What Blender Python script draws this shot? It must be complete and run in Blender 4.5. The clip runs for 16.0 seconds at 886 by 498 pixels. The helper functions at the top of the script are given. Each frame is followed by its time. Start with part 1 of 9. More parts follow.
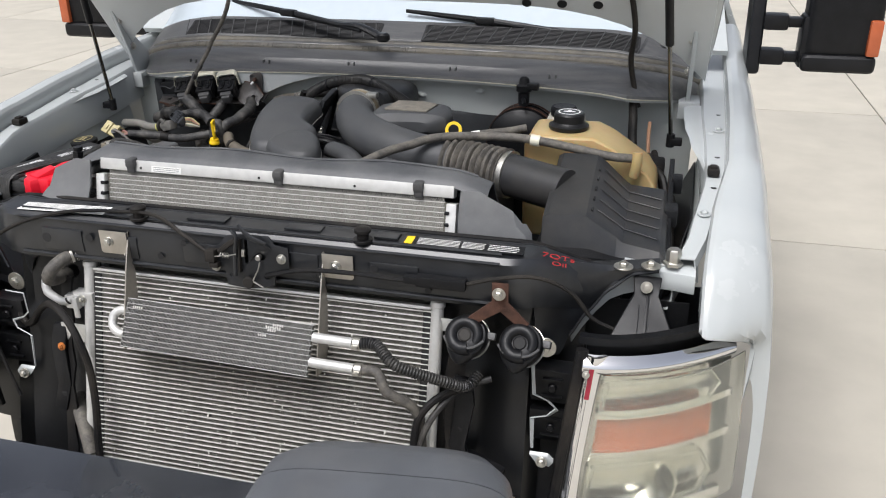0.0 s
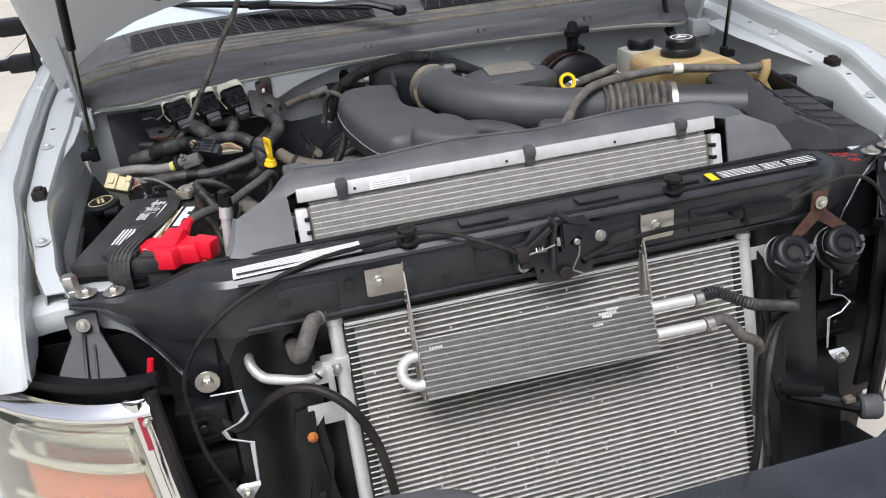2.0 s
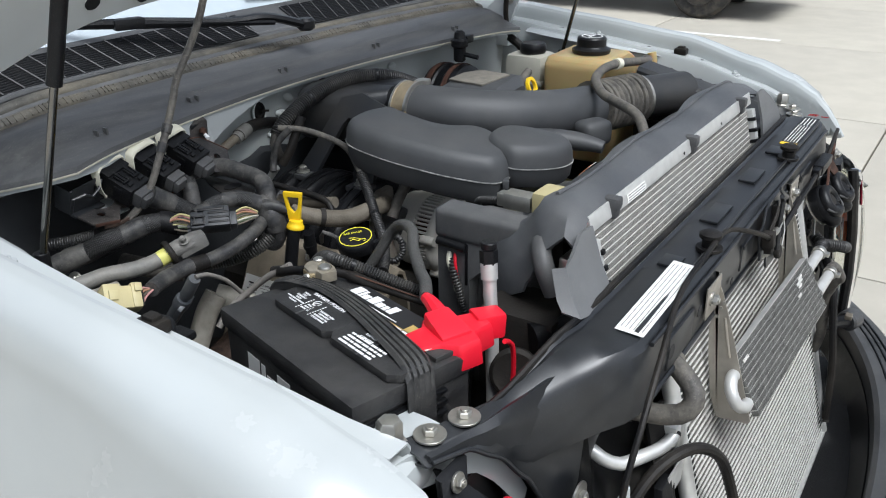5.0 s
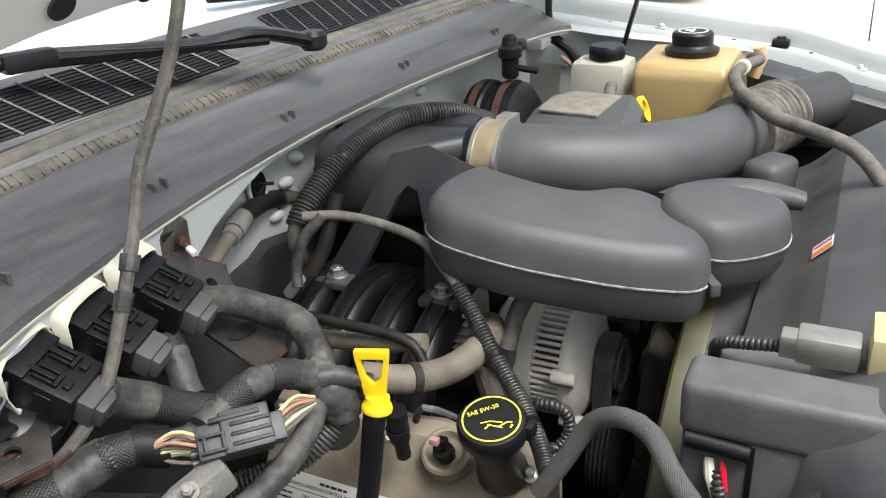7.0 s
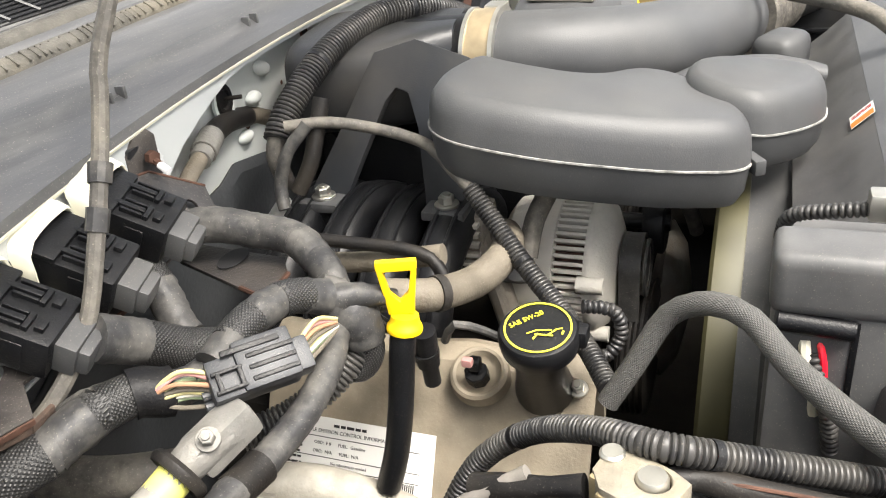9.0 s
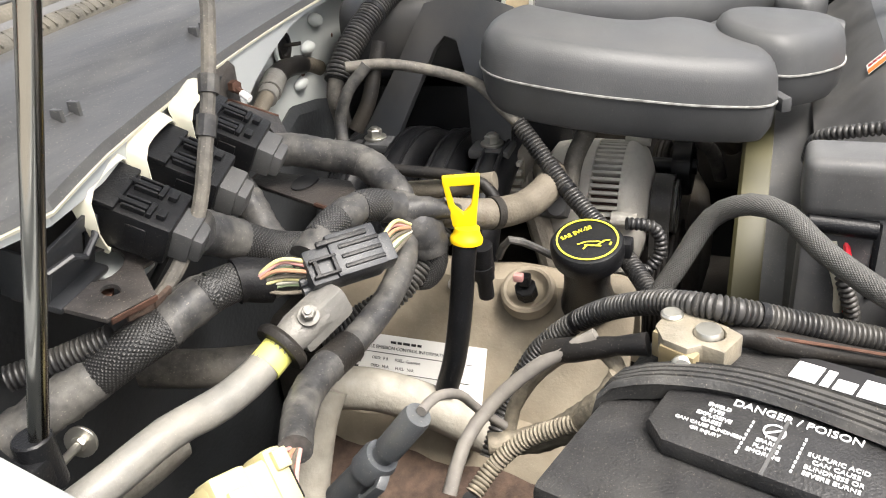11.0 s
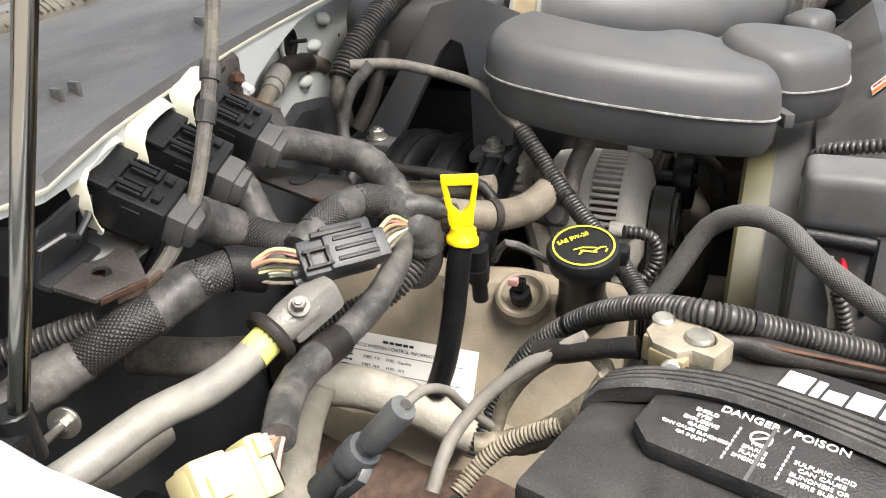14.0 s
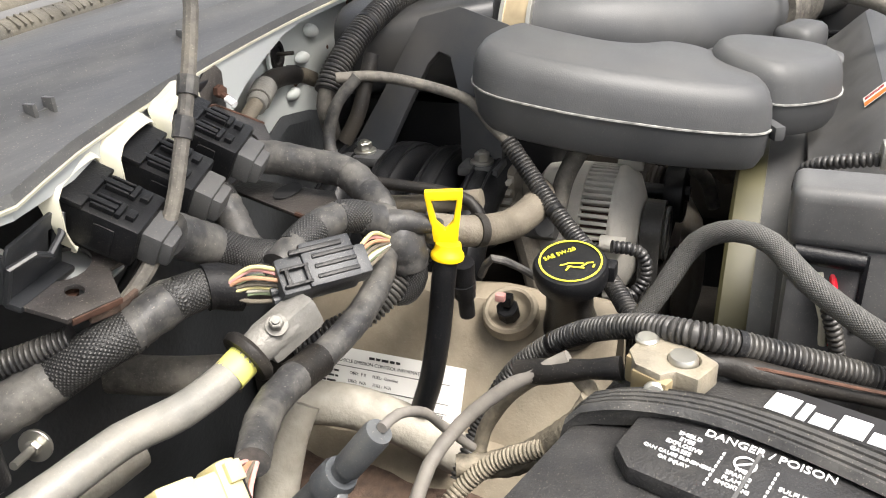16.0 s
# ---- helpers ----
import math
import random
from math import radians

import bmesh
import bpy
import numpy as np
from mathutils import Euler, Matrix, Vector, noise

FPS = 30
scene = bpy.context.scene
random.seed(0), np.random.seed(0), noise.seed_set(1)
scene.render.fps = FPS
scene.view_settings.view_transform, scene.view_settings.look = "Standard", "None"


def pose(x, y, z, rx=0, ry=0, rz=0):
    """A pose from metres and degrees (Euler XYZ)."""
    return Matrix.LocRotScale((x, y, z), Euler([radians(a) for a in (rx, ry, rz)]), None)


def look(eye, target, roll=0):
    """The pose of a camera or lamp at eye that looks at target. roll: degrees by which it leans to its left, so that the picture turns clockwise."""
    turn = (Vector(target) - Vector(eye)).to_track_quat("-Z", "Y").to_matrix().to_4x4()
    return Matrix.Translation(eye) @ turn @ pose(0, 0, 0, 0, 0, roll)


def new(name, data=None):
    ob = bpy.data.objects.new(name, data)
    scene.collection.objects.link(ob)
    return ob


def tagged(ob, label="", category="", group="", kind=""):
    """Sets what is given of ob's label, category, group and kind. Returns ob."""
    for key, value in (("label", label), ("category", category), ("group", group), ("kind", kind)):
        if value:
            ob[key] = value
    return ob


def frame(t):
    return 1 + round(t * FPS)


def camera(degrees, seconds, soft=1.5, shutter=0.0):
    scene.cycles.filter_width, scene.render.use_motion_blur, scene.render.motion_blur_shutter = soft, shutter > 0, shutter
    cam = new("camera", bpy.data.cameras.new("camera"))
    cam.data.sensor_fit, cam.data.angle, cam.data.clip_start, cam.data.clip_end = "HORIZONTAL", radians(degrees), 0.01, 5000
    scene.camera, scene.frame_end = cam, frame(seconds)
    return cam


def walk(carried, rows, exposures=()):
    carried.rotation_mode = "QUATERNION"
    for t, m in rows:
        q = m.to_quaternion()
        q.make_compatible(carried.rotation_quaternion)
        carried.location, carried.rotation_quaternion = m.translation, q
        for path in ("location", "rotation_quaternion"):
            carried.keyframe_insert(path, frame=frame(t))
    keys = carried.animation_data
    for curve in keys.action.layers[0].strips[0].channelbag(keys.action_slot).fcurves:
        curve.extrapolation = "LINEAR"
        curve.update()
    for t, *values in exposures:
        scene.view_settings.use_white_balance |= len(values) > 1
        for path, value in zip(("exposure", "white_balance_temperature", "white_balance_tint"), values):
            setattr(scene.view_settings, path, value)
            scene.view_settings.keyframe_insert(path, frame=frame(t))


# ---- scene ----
cam = camera(55.6, 16.0, soft=1.1)
PATH = [
    (0, (0.81, -1.429, 1.913), (0.337, 0.335, 1.096), -0.5),
    (0.5, (0.467, -1.458, 1.901), (0.102, 0.358, 1.146), -2.3),
    (1, (0.182, -1.45, 1.871), (0.06, 0.396, 1.11), -3.0),
    (1.5, (-0.126, -1.41, 1.86), (0.001, 0.414, 1.05), -4.5),
    (2, (-0.478, -1.286, 1.86), (-0.082, 0.472, 0.993), -5.6),
    (2.5, (-0.803, -1.227, 1.816), (-0.093, 0.401, 0.897), -6.0),
    (3, (-1.013, -1.189, 1.823), (0.037, 0.217, 0.863), -5.5),
    (3.5, (-1.126, -1.063, 1.821), (0.203, 0.088, 0.867), -4.7),
    (4, (-1.338, -0.857, 1.818), (0.129, 0.158, 0.915), -3.3),
    (4.5, (-1.462, -0.587, 1.793), (0.055, 0.4, 0.941), -1.8),
    (5, (-1.428, -0.288, 1.773), (0.092, 0.716, 0.948), -0.7),
    (5.2, (-1.4, -0.212, 1.758), (0.123, 0.789, 0.935), -0.2),
    (7.3, (-0.935, 0.341, 1.665), (0.69, 1.133, 0.81), -3.9),
    (7.5, (-0.887, 0.359, 1.651), (0.737, 1.124, 0.768), -4.3),
    (8, (-0.816, 0.38, 1.611), (0.806, 1.093, 0.685), -4.8),
    (8.5, (-0.835, 0.401, 1.593), (0.782, 1.097, 0.645), -5.6),
    (9, (-0.97, 0.41, 1.593), (0.656, 1.09, 0.649), -6.0),
    (9.5, (-1.045, 0.442, 1.577), (0.578, 1.108, 0.618), -6.1),
    (10, (-1.072, 0.438, 1.576), (0.552, 1.099, 0.614), -6.1),
    (12.5, (-1.085, 0.428, 1.563), (0.535, 1.129, 0.624), -4.1),
    (13, (-1.087, 0.428, 1.562), (0.54, 1.12, 0.625), -3.6),
    (13.5, (-1.089, 0.429, 1.56), (0.539, 1.116, 0.624), -3.3),
    (14, (-1.083, 0.425, 1.559), (0.551, 1.108, 0.63), -3.1),
    (14.5, (-1.074, 0.424, 1.559), (0.562, 1.109, 0.633), -3.1),
    (15, (-1.069, 0.424, 1.557), (0.568, 1.11, 0.636), -3.2),
    (15.5, (-1.066, 0.421, 1.556), (0.576, 1.107, 0.642), -3.2),
    (16, (-1.065, 0.417, 1.558), (0.579, 1.103, 0.648), -3.2),
]
walk(cam, [(t, look(eye, target, roll)) for t, eye, target, roll in PATH], [(0, 0.17, 6260, 12), (1, 0.22, 6200, 12), (2.5, 0.32, 6080, 14), (4, 0.28, 6120, 14), (5.2, 0.2, 5920, 8), (7.3, 1.31, 6500, 9), (9.0, 1.9, 6850, 10), (9.6, 1.77, 6800, 11), (12.5, 1.74, 6800, 11), (16, 1.71, 6800, 11)])

# ---- world, sun, exposure ----
world = bpy.data.worlds.new("overcast_sky")
scene.world = world
world.use_nodes = True
wn = world.node_tree
sky = wn.nodes.new("ShaderNodeTexSky")
sky.sky_type = "NISHITA"
sky.sun_disc = False
sky.sun_elevation, sky.sun_rotation = radians(58), radians(200)
sky.air_density, sky.dust_density, sky.ozone_density = 1.0, 4.0, 1.0
veil = wn.nodes.new("ShaderNodeHueSaturation")
veil.inputs["Saturation"].default_value = 0.35
wn.links.new(sky.outputs[0], veil.inputs["Color"])
wn.links.new(veil.outputs[0], wn.nodes["Background"].inputs[0])
wn.nodes["Background"].inputs[1].default_value = 0.12
sun = new("sun", bpy.data.lights.new("sun", "SUN"))
sun.data.energy, sun.data.angle, sun.data.color = 2.8, radians(30), (1.0, 0.975, 0.94)
sun.matrix_world = look((-1.2, -3.0, 6.0), (0, 0, 0))
tagged(sun, "soft overcast daylight", "sun", kind="structure")


# ---- materials ----
def material(name, color, rough=0.5, metal=0.0, var=0.18, scale=30.0, bump=0.0, bump_scale=200.0, dust=0.0, dust_color=(0.32, 0.27, 0.2), dust_scale=6.0, coat=0.0, trans=0.0, ior=1.45, spec=0.5, stretch=None, speck=0.0, speck_color=(0.42, 0.38, 0.31), speck_scale=800.0):
    m = bpy.data.materials.new(name)
    m.use_nodes = True
    n, l = m.node_tree.nodes, m.node_tree.links
    b = n["Principled BSDF"]
    tc = n.new("ShaderNodeTexCoord")
    src = tc.outputs["Object"]
    if stretch:
        mp = n.new("ShaderNodeMapping")
        mp.inputs["Scale"].default_value = stretch
        l.new(src, mp.inputs[0])
        src = mp.outputs[0]
    fine = n.new("ShaderNodeTexNoise")
    fine.inputs["Scale"].default_value, fine.inputs["Detail"].default_value = scale, 6
    broad = n.new("ShaderNodeTexNoise")
    broad.inputs["Scale"].default_value, broad.inputs["Detail"].default_value = dust_scale, 8
    broad.inputs["Roughness"].default_value = 0.65
    l.new(src, fine.inputs[0])
    l.new(src, broad.inputs[0])
    dark = [c * (1 - var) for c in color[:3]] + [1]
    light = [min(1, c * (1 + var)) for c in color[:3]] + [1]
    ramp = n.new("ShaderNodeValToRGB")
    ramp.color_ramp.elements[0].position, ramp.color_ramp.elements[1].position = 0.3, 0.7
    ramp.color_ramp.elements[0].color, ramp.color_ramp.elements[1].color = dark, light
    l.new(fine.outputs[0], ramp.inputs[0])
    col = ramp.outputs[0]
    if dust > 0:
        mask = n.new("ShaderNodeValToRGB")
        mask.color_ramp.elements[0].position, mask.color_ramp.elements[1].position = 0.42, 0.75
        mask.color_ramp.elements[1].color = (dust, dust, dust, 1)
        l.new(broad.outputs[0], mask.inputs[0])
        mix = n.new("ShaderNodeMix")
        mix.data_type = "RGBA"
        l.new(mask.outputs[0], mix.inputs[0])
        l.new(col, mix.inputs[6])
        mix.inputs[7].default_value = (*dust_color, 1)
        col = mix.outputs[2]
        ra = n.new("ShaderNodeMapRange")
        ra.inputs[3].default_value, ra.inputs[4].default_value = rough, min(1, rough + 0.3)
        l.new(mask.outputs[0], ra.inputs[0])
        l.new(ra.outputs[0], b.inputs["Roughness"])
    else:
        ra = n.new("ShaderNodeMapRange")
        ra.inputs[3].default_value, ra.inputs[4].default_value = max(0.02, rough - 0.08), min(1, rough + 0.08)
        l.new(broad.outputs[0], ra.inputs[0])
        l.new(ra.outputs[0], b.inputs["Roughness"])
    if speck > 0:
        sp = n.new("ShaderNodeTexNoise")
        sp.inputs["Scale"].default_value, sp.inputs["Detail"].default_value = speck_scale, 3
        l.new(tc.outputs["Object"], sp.inputs[0])
        sr = n.new("ShaderNodeValToRGB")
        sr.color_ramp.elements[0].position, sr.color_ramp.elements[1].position = 0.63, 0.74
        sr.color_ramp.elements[1].color = (speck, speck, speck, 1)
        l.new(sp.outputs[0], sr.inputs[0])
        mx = n.new("ShaderNodeMix")
        mx.data_type = "RGBA"
        l.new(sr.outputs[0], mx.inputs[0])
        l.new(col, mx.inputs[6])
        mx.inputs[7].default_value = (*speck_color, 1)
        col = mx.outputs[2]
    l.new(col, b.inputs["Base Color"])
    b.inputs["Metallic"].default_value = metal
    b.inputs["Specular IOR Level"].default_value = spec
    b.inputs["Coat Weight"].default_value = coat
    b.inputs["Transmission Weight"].default_value = trans
    b.inputs["IOR"].default_value = ior
    if bump > 0:
        bn = n.new("ShaderNodeTexNoise")
        bn.inputs["Scale"].default_value, bn.inputs["Detail"].default_value = bump_scale, 4
        l.new(src, bn.inputs[0])
        bp = n.new("ShaderNodeBump")
        bp.inputs["Strength"].default_value, bp.inputs["Distance"].default_value = bump, 0.002
        l.new(bn.outputs[0], bp.inputs["Height"])
        l.new(bp.outputs[0], b.inputs["Normal"])
    return m


M_PAINT = material("white_paint", (0.45, 0.475, 0.475), 0.25, var=0.02, scale=8, coat=0.5, dust=0.12, dust_color=(0.5, 0.48, 0.43))
M_FIREWALL = material("grey_green_primer", (0.5, 0.53, 0.515), 0.45, var=0.06, scale=12, dust=0.35, dust_color=(0.36, 0.35, 0.31))
M_PLASTIC = material("black_plastic", (0.005, 0.0054, 0.0066), 0.36, var=0.3, bump=0.2, bump_scale=700, dust=0.03, dust_color=(0.22, 0.215, 0.205), spec=0.32, speck=0.15)
M_PLASTIC_GREY = material("faded_black_plastic", (0.058, 0.059, 0.061), 0.46, var=0.2, scale=20, bump=0.1, bump_scale=900, dust=0.4, dust_color=(0.15, 0.145, 0.135), speck=0.3)
M_DUCT = material("satin_grey_duct", (0.05, 0.052, 0.055), 0.5, var=0.12, scale=16, bump=0.12, bump_scale=700, dust=0.35, dust_color=(0.1, 0.1, 0.097), dust_scale=11, speck=0.1, speck_scale=600)
M_COWL = material("weathered_grey_plastic", (0.065, 0.066, 0.067), 0.32, var=0.15, scale=30.0, bump=0.1, bump_scale=300, dust=0.4, dust_color=(0.2, 0.197, 0.186), dust_scale=55, stretch=(0.12, 1, 1), spec=0.8, speck=0.4, speck_scale=600)
M_SEAL = material("stained_weatherstrip", (0.07, 0.066, 0.056), 0.5, var=0.35, scale=60, bump=0.5, bump_scale=300, dust=0.55, dust_color=(0.21, 0.18, 0.125), dust_scale=7.0, speck=0.3)
M_SUPPORT = material("satin_black_support", (0.009, 0.0102, 0.0125), 0.34, var=0.35, scale=25, bump=0.04, bump_scale=300, dust=0.1, dust_color=(0.2, 0.205, 0.21), spec=0.75, speck=0.12, coat=0.0)
M_RUBBER = material("black_rubber", (0.005, 0.005, 0.0058), 0.5, var=0.25, bump=0.2, bump_scale=400, dust=0.1, spec=0.28, speck=0.15)
M_HOSE = material("dusty_rubber_hose", (0.075, 0.07, 0.063), 0.6, var=0.3, scale=150, dust=0.7, dust_color=(0.22, 0.2, 0.165), dust_scale=34, bump=0.4, speck=0.35, speck_scale=600)
M_LOOM = material("corrugated_black_loom", (0.016, 0.016, 0.017), 0.4, var=0.3, dust=0.35, dust_color=(0.16, 0.15, 0.13), dust_scale=24, speck=0.3)
M_TAPE = material("dusty_vinyl_tape", (0.032, 0.032, 0.033), 0.46, var=0.2, scale=180, bump=0.6, bump_scale=60.0, dust=0.65, dust_color=(0.19, 0.18, 0.16), dust_scale=34, speck=0.25, speck_scale=520, spec=0.4)
M_BRAID = material("braided_sleeve", (0.012, 0.012, 0.0125), 0.45, var=0.5, scale=400, dust=0.2, dust_color=(0.08, 0.077, 0.07), dust_scale=30)
bn, bl = M_BRAID.node_tree.nodes, M_BRAID.node_tree.links
wt = bn.new("ShaderNodeUVMap")
wt.uv_map = "along"
hs = []
for rot in (45, -45):
    mp = bn.new("ShaderNodeMapping")
    mp.inputs["Scale"].default_value = (1, 1, 1)
    mp.inputs["Rotation"].default_value = (0, 0, radians(rot))
    wv_ = bn.new("ShaderNodeTexWave")
    wv_.inputs["Scale"].default_value = 13.0
    bl.new(wt.outputs[0], mp.inputs[0])
    bl.new(mp.outputs[0], wv_.inputs[0])
    hs.append(wv_.outputs["Fac"])
mm = bn.new("ShaderNodeMath")
mm.operation = "MULTIPLY"
bl.new(hs[0], mm.inputs[0])
bl.new(hs[1], mm.inputs[1])
bb_ = bn.new("ShaderNodeBump")
bb_.inputs["Strength"].default_value, bb_.inputs["Distance"].default_value = 0.7, 0.0009
bl.new(mm.outputs[0], bb_.inputs["Height"])
bl.new(bb_.outputs[0], bn["Principled BSDF"].inputs["Normal"])
# Glints on the weave's crests are mixed in as a paler colour.
wm = bn.new("ShaderNodeMix")
wm.data_type = "RGBA"
wr = bn.new("ShaderNodeMapRange")
wr.inputs[1].default_value, wr.inputs[2].default_value = 0.5, 0.9
old = bn["Principled BSDF"].inputs["Base Color"].links[0].from_socket
bl.new(mm.outputs[0], wr.inputs[0])
bl.new(wr.outputs[0], wm.inputs[0])
bl.new(old, wm.inputs[6])
wm.inputs[7].default_value = (0.085, 0.084, 0.08, 1)
bl.new(wm.outputs[2], bn["Principled BSDF"].inputs["Base Color"])
M_ALU = material("aluminium", (0.62, 0.62, 0.6), 0.42, metal=0.5, var=0.08, scale=50, dust=0.3, dust_color=(0.42, 0.4, 0.36))
M_FIN = material("aluminium_fins", (0.3, 0.295, 0.27), 0.6, metal=0.2, var=0.3, scale=60, dust=0.5, dust_color=(0.26, 0.24, 0.205), dust_scale=9)
M_FINCORE = material("khaki_fin_pack", (0.15, 0.143, 0.12), 0.6, metal=0.1, var=0.35, scale=500, bump=0.8, bump_scale=900, dust=0.3, dust_color=(0.2, 0.185, 0.15), dust_scale=9)
M_GAPSHADE = material("dark_gap_shade", (0.012, 0.012, 0.011), 0.7, metal=0.0, var=0.3, scale=60)
M_TUBE = material("bright_flat_tube", (0.66, 0.65, 0.615), 0.4, metal=0.1, var=0.12, scale=90, dust=0.3, dust_color=(0.45, 0.43, 0.38), dust_scale=14)
M_STEEL = material("zinc_steel", (0.55, 0.54, 0.5), 0.35, metal=0.95, var=0.12, scale=60, dust=0.3)
M_BRACKET = material("brushed_bracket", (0.5, 0.47, 0.42), 0.4, metal=0.85, var=0.12, scale=40, dust=0.4, dust_color=(0.3, 0.27, 0.22))
M_CHROME = material("chrome", (0.85, 0.85, 0.86), 0.06, metal=1.0, var=0.02)
M_CASTALU = material("cast_aluminium", (0.3, 0.275, 0.235), 0.55, metal=0.4, var=0.2, scale=40, bump=0.6, bump_scale=250, dust=0.7, dust_color=(0.24, 0.2, 0.145), dust_scale=18, speck=0.4)
M_TANPIPE = material("dirty_tan_pipe", (0.12, 0.104, 0.08), 0.6, metal=0.1, var=0.25, scale=40, bump=0.5, bump_scale=300, dust=0.6, dust_color=(0.18, 0.158, 0.125), dust_scale=22, speck=0.4)
M_VALVE = material("dusty_valve_cover", (0.26, 0.225, 0.17), 0.6, metal=0.1, var=0.2, scale=30, bump=0.25, bump_scale=300, dust=0.7, dust_color=(0.2, 0.16, 0.11), dust_scale=16, speck=0.45)
M_RUST = material("rusty_steel", (0.075, 0.036, 0.024), 0.8, metal=0.2, var=0.4, scale=50, bump=0.5, bump_scale=180)
M_RUSTDARK = material("scaly_brown_rust", (0.06, 0.038, 0.028), 0.85, var=0.5, scale=90, bump=0.8, bump_scale=220, dust=0.4, dust_color=(0.12, 0.085, 0.06), dust_scale=14, speck=0.3, speck_color=(0.2, 0.15, 0.11))
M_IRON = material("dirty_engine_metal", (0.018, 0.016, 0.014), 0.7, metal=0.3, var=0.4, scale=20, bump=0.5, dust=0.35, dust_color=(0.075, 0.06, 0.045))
M_YELLOW = material("yellow_plastic", (0.85, 0.56, 0.01), 0.4, var=0.05)
M_RED = material("red_plastic", (0.72, 0.012, 0.03), 0.38, var=0.06, scale=20)
M_CREAM = material("cream_plastic", (0.47, 0.41, 0.22), 0.45, var=0.08, scale=25, dust=0.25, dust_color=(0.4, 0.35, 0.22))
M_IVORY = material("ivory_clip", (0.66, 0.64, 0.52), 0.5, var=0.08, dust=0.3)
M_DEGAS = material("aged_translucent_plastic", (0.4, 0.3, 0.14), 0.35, var=0.12, scale=6, dust=0.5, dust_color=(0.36, 0.26, 0.12), dust_scale=5)
M_DEGAS.node_tree.nodes["Principled BSDF"].inputs["Subsurface Weight"].default_value = 0.25
M_MILK = material("milky_plastic", (0.42, 0.41, 0.35), 0.4, var=0.06, dust=0.2, dust_color=(0.5, 0.45, 0.32))
M_WHITE = material("white_label", (0.78, 0.78, 0.75), 0.5, var=0.03, dust=0.2, dust_color=(0.5, 0.47, 0.4))
M_INK = material("black_ink", (0.015, 0.015, 0.016), 0.6, var=0.1)
M_WINK = material("white_ink", (0.8, 0.8, 0.8), 0.6, var=0.04)
M_YINK = material("yellow_ink", (0.75, 0.68, 0.05), 0.6, var=0.04)
M_ORANGE = material("amber_lens", (0.42, 0.1, 0.035), 0.25, var=0.08, coat=0.4)
M_REDLENS = material("red_reflector", (0.26, 0.012, 0.03), 0.2, var=0.1, coat=0.5)
M_GOLD = material("gold_print", (0.45, 0.32, 0.1), 0.45, var=0.25, scale=40)
M_PINK = material("pale_print", (0.75, 0.6, 0.55), 0.5, var=0.05)
M_LENS = material("hazed_clear_lens", (0.86, 0.86, 0.78), 0.12, var=0.03, trans=0.92, ior=1.3)
M_RADFIN = material("radiator_fins", (0.34, 0.335, 0.31), 0.55, metal=0.2, var=0.2, scale=60, dust=0.5, dust_color=(0.3, 0.28, 0.24), dust_scale=12)
# Opaque; the pale base colour stands in for part of the sky's reflection.
M_GLASS = material("sky_tinted_windshield", (0.5, 0.56, 0.6), 0.03, var=0.02, spec=1.0, coat=0.6)
M_REFLECT = material("lamp_reflector", (0.75, 0.75, 0.72), 0.15, metal=1.0, var=0.05, bump=0.3, bump_scale=60)
M_MAT = material("dark_insulation_mat", (0.03, 0.033, 0.036), 0.6, var=0.2, scale=14, bump=0.4, bump_scale=160, dust=0.25, dust_color=(0.09, 0.09, 0.09))
M_COOLFIN = material("bright_cooler_fins", (0.2, 0.2, 0.188), 0.4, metal=0.3, var=0.25, scale=70)
M_GREYINK = material("grey_ink", (0.2, 0.2, 0.2), 0.6, var=0.1)
M_SHROUD = material("dusty_shroud", (0.06, 0.061, 0.063), 0.4, var=0.25, scale=30, bump=0.08, bump_scale=900, dust=0.5, dust_color=(0.12, 0.117, 0.108), dust_scale=9, speck=0.35, speck_scale=700, spec=0.6)
M_LENSEDGE = material("aged_lens_frame", (0.4, 0.39, 0.32), 0.4, var=0.15, scale=30, dust=0.3)
M_GREYBRAID = M_BRAID.copy()
M_GREYBRAID.name = "grey_braided_cable"
for nd in M_GREYBRAID.node_tree.nodes:
    if nd.type == "VALTORGB" and nd.color_ramp.elements[0].position < 0.35:
        nd.color_ramp.elements[0].color, nd.color_ramp.elements[1].color = (0.05, 0.05, 0.048, 1), (0.09, 0.088, 0.083, 1)
M_STRAP = material("dusty_rubber_strap", (0.03, 0.03, 0.03), 0.45, var=0.3, scale=80, bump=0.3, bump_scale=300, dust=0.5, dust_color=(0.1, 0.095, 0.085), dust_scale=25, speck=0.4)
# Lighter than white_paint: ground bounce light is put into this colour.
M_HOODBOUNCE = material("bounce_lit_hood_paint", (0.62, 0.645, 0.64), 0.35, var=0.03, scale=8, dust=0.15, dust_color=(0.5, 0.48, 0.43))
M_ROD = material("dark_polished_rod", (0.22, 0.215, 0.205), 0.2, metal=1.0, var=0.05)
M_LIDTAN = material("dusty_tan_lid", (0.17, 0.155, 0.13), 0.6, var=0.25, scale=60, bump=0.5, bump_scale=250, dust=0.5, dust_color=(0.26, 0.235, 0.19), dust_scale=30)
M_BAFFLE = material("moulded_black_baffle", (0.006, 0.0064, 0.0072), 0.36, var=0.25, scale=14, bump=0.12, bump_scale=500, spec=0.55, dust=0.12, dust_color=(0.035, 0.035, 0.037), dust_scale=10, speck=0.2)
M_ALT = material("sand_cast_alternator", (0.58, 0.56, 0.51), 0.5, metal=0.1, var=0.15, scale=40, bump=0.5, bump_scale=260, dust=0.5, dust_color=(0.36, 0.32, 0.26), dust_scale=20, speck=0.3)
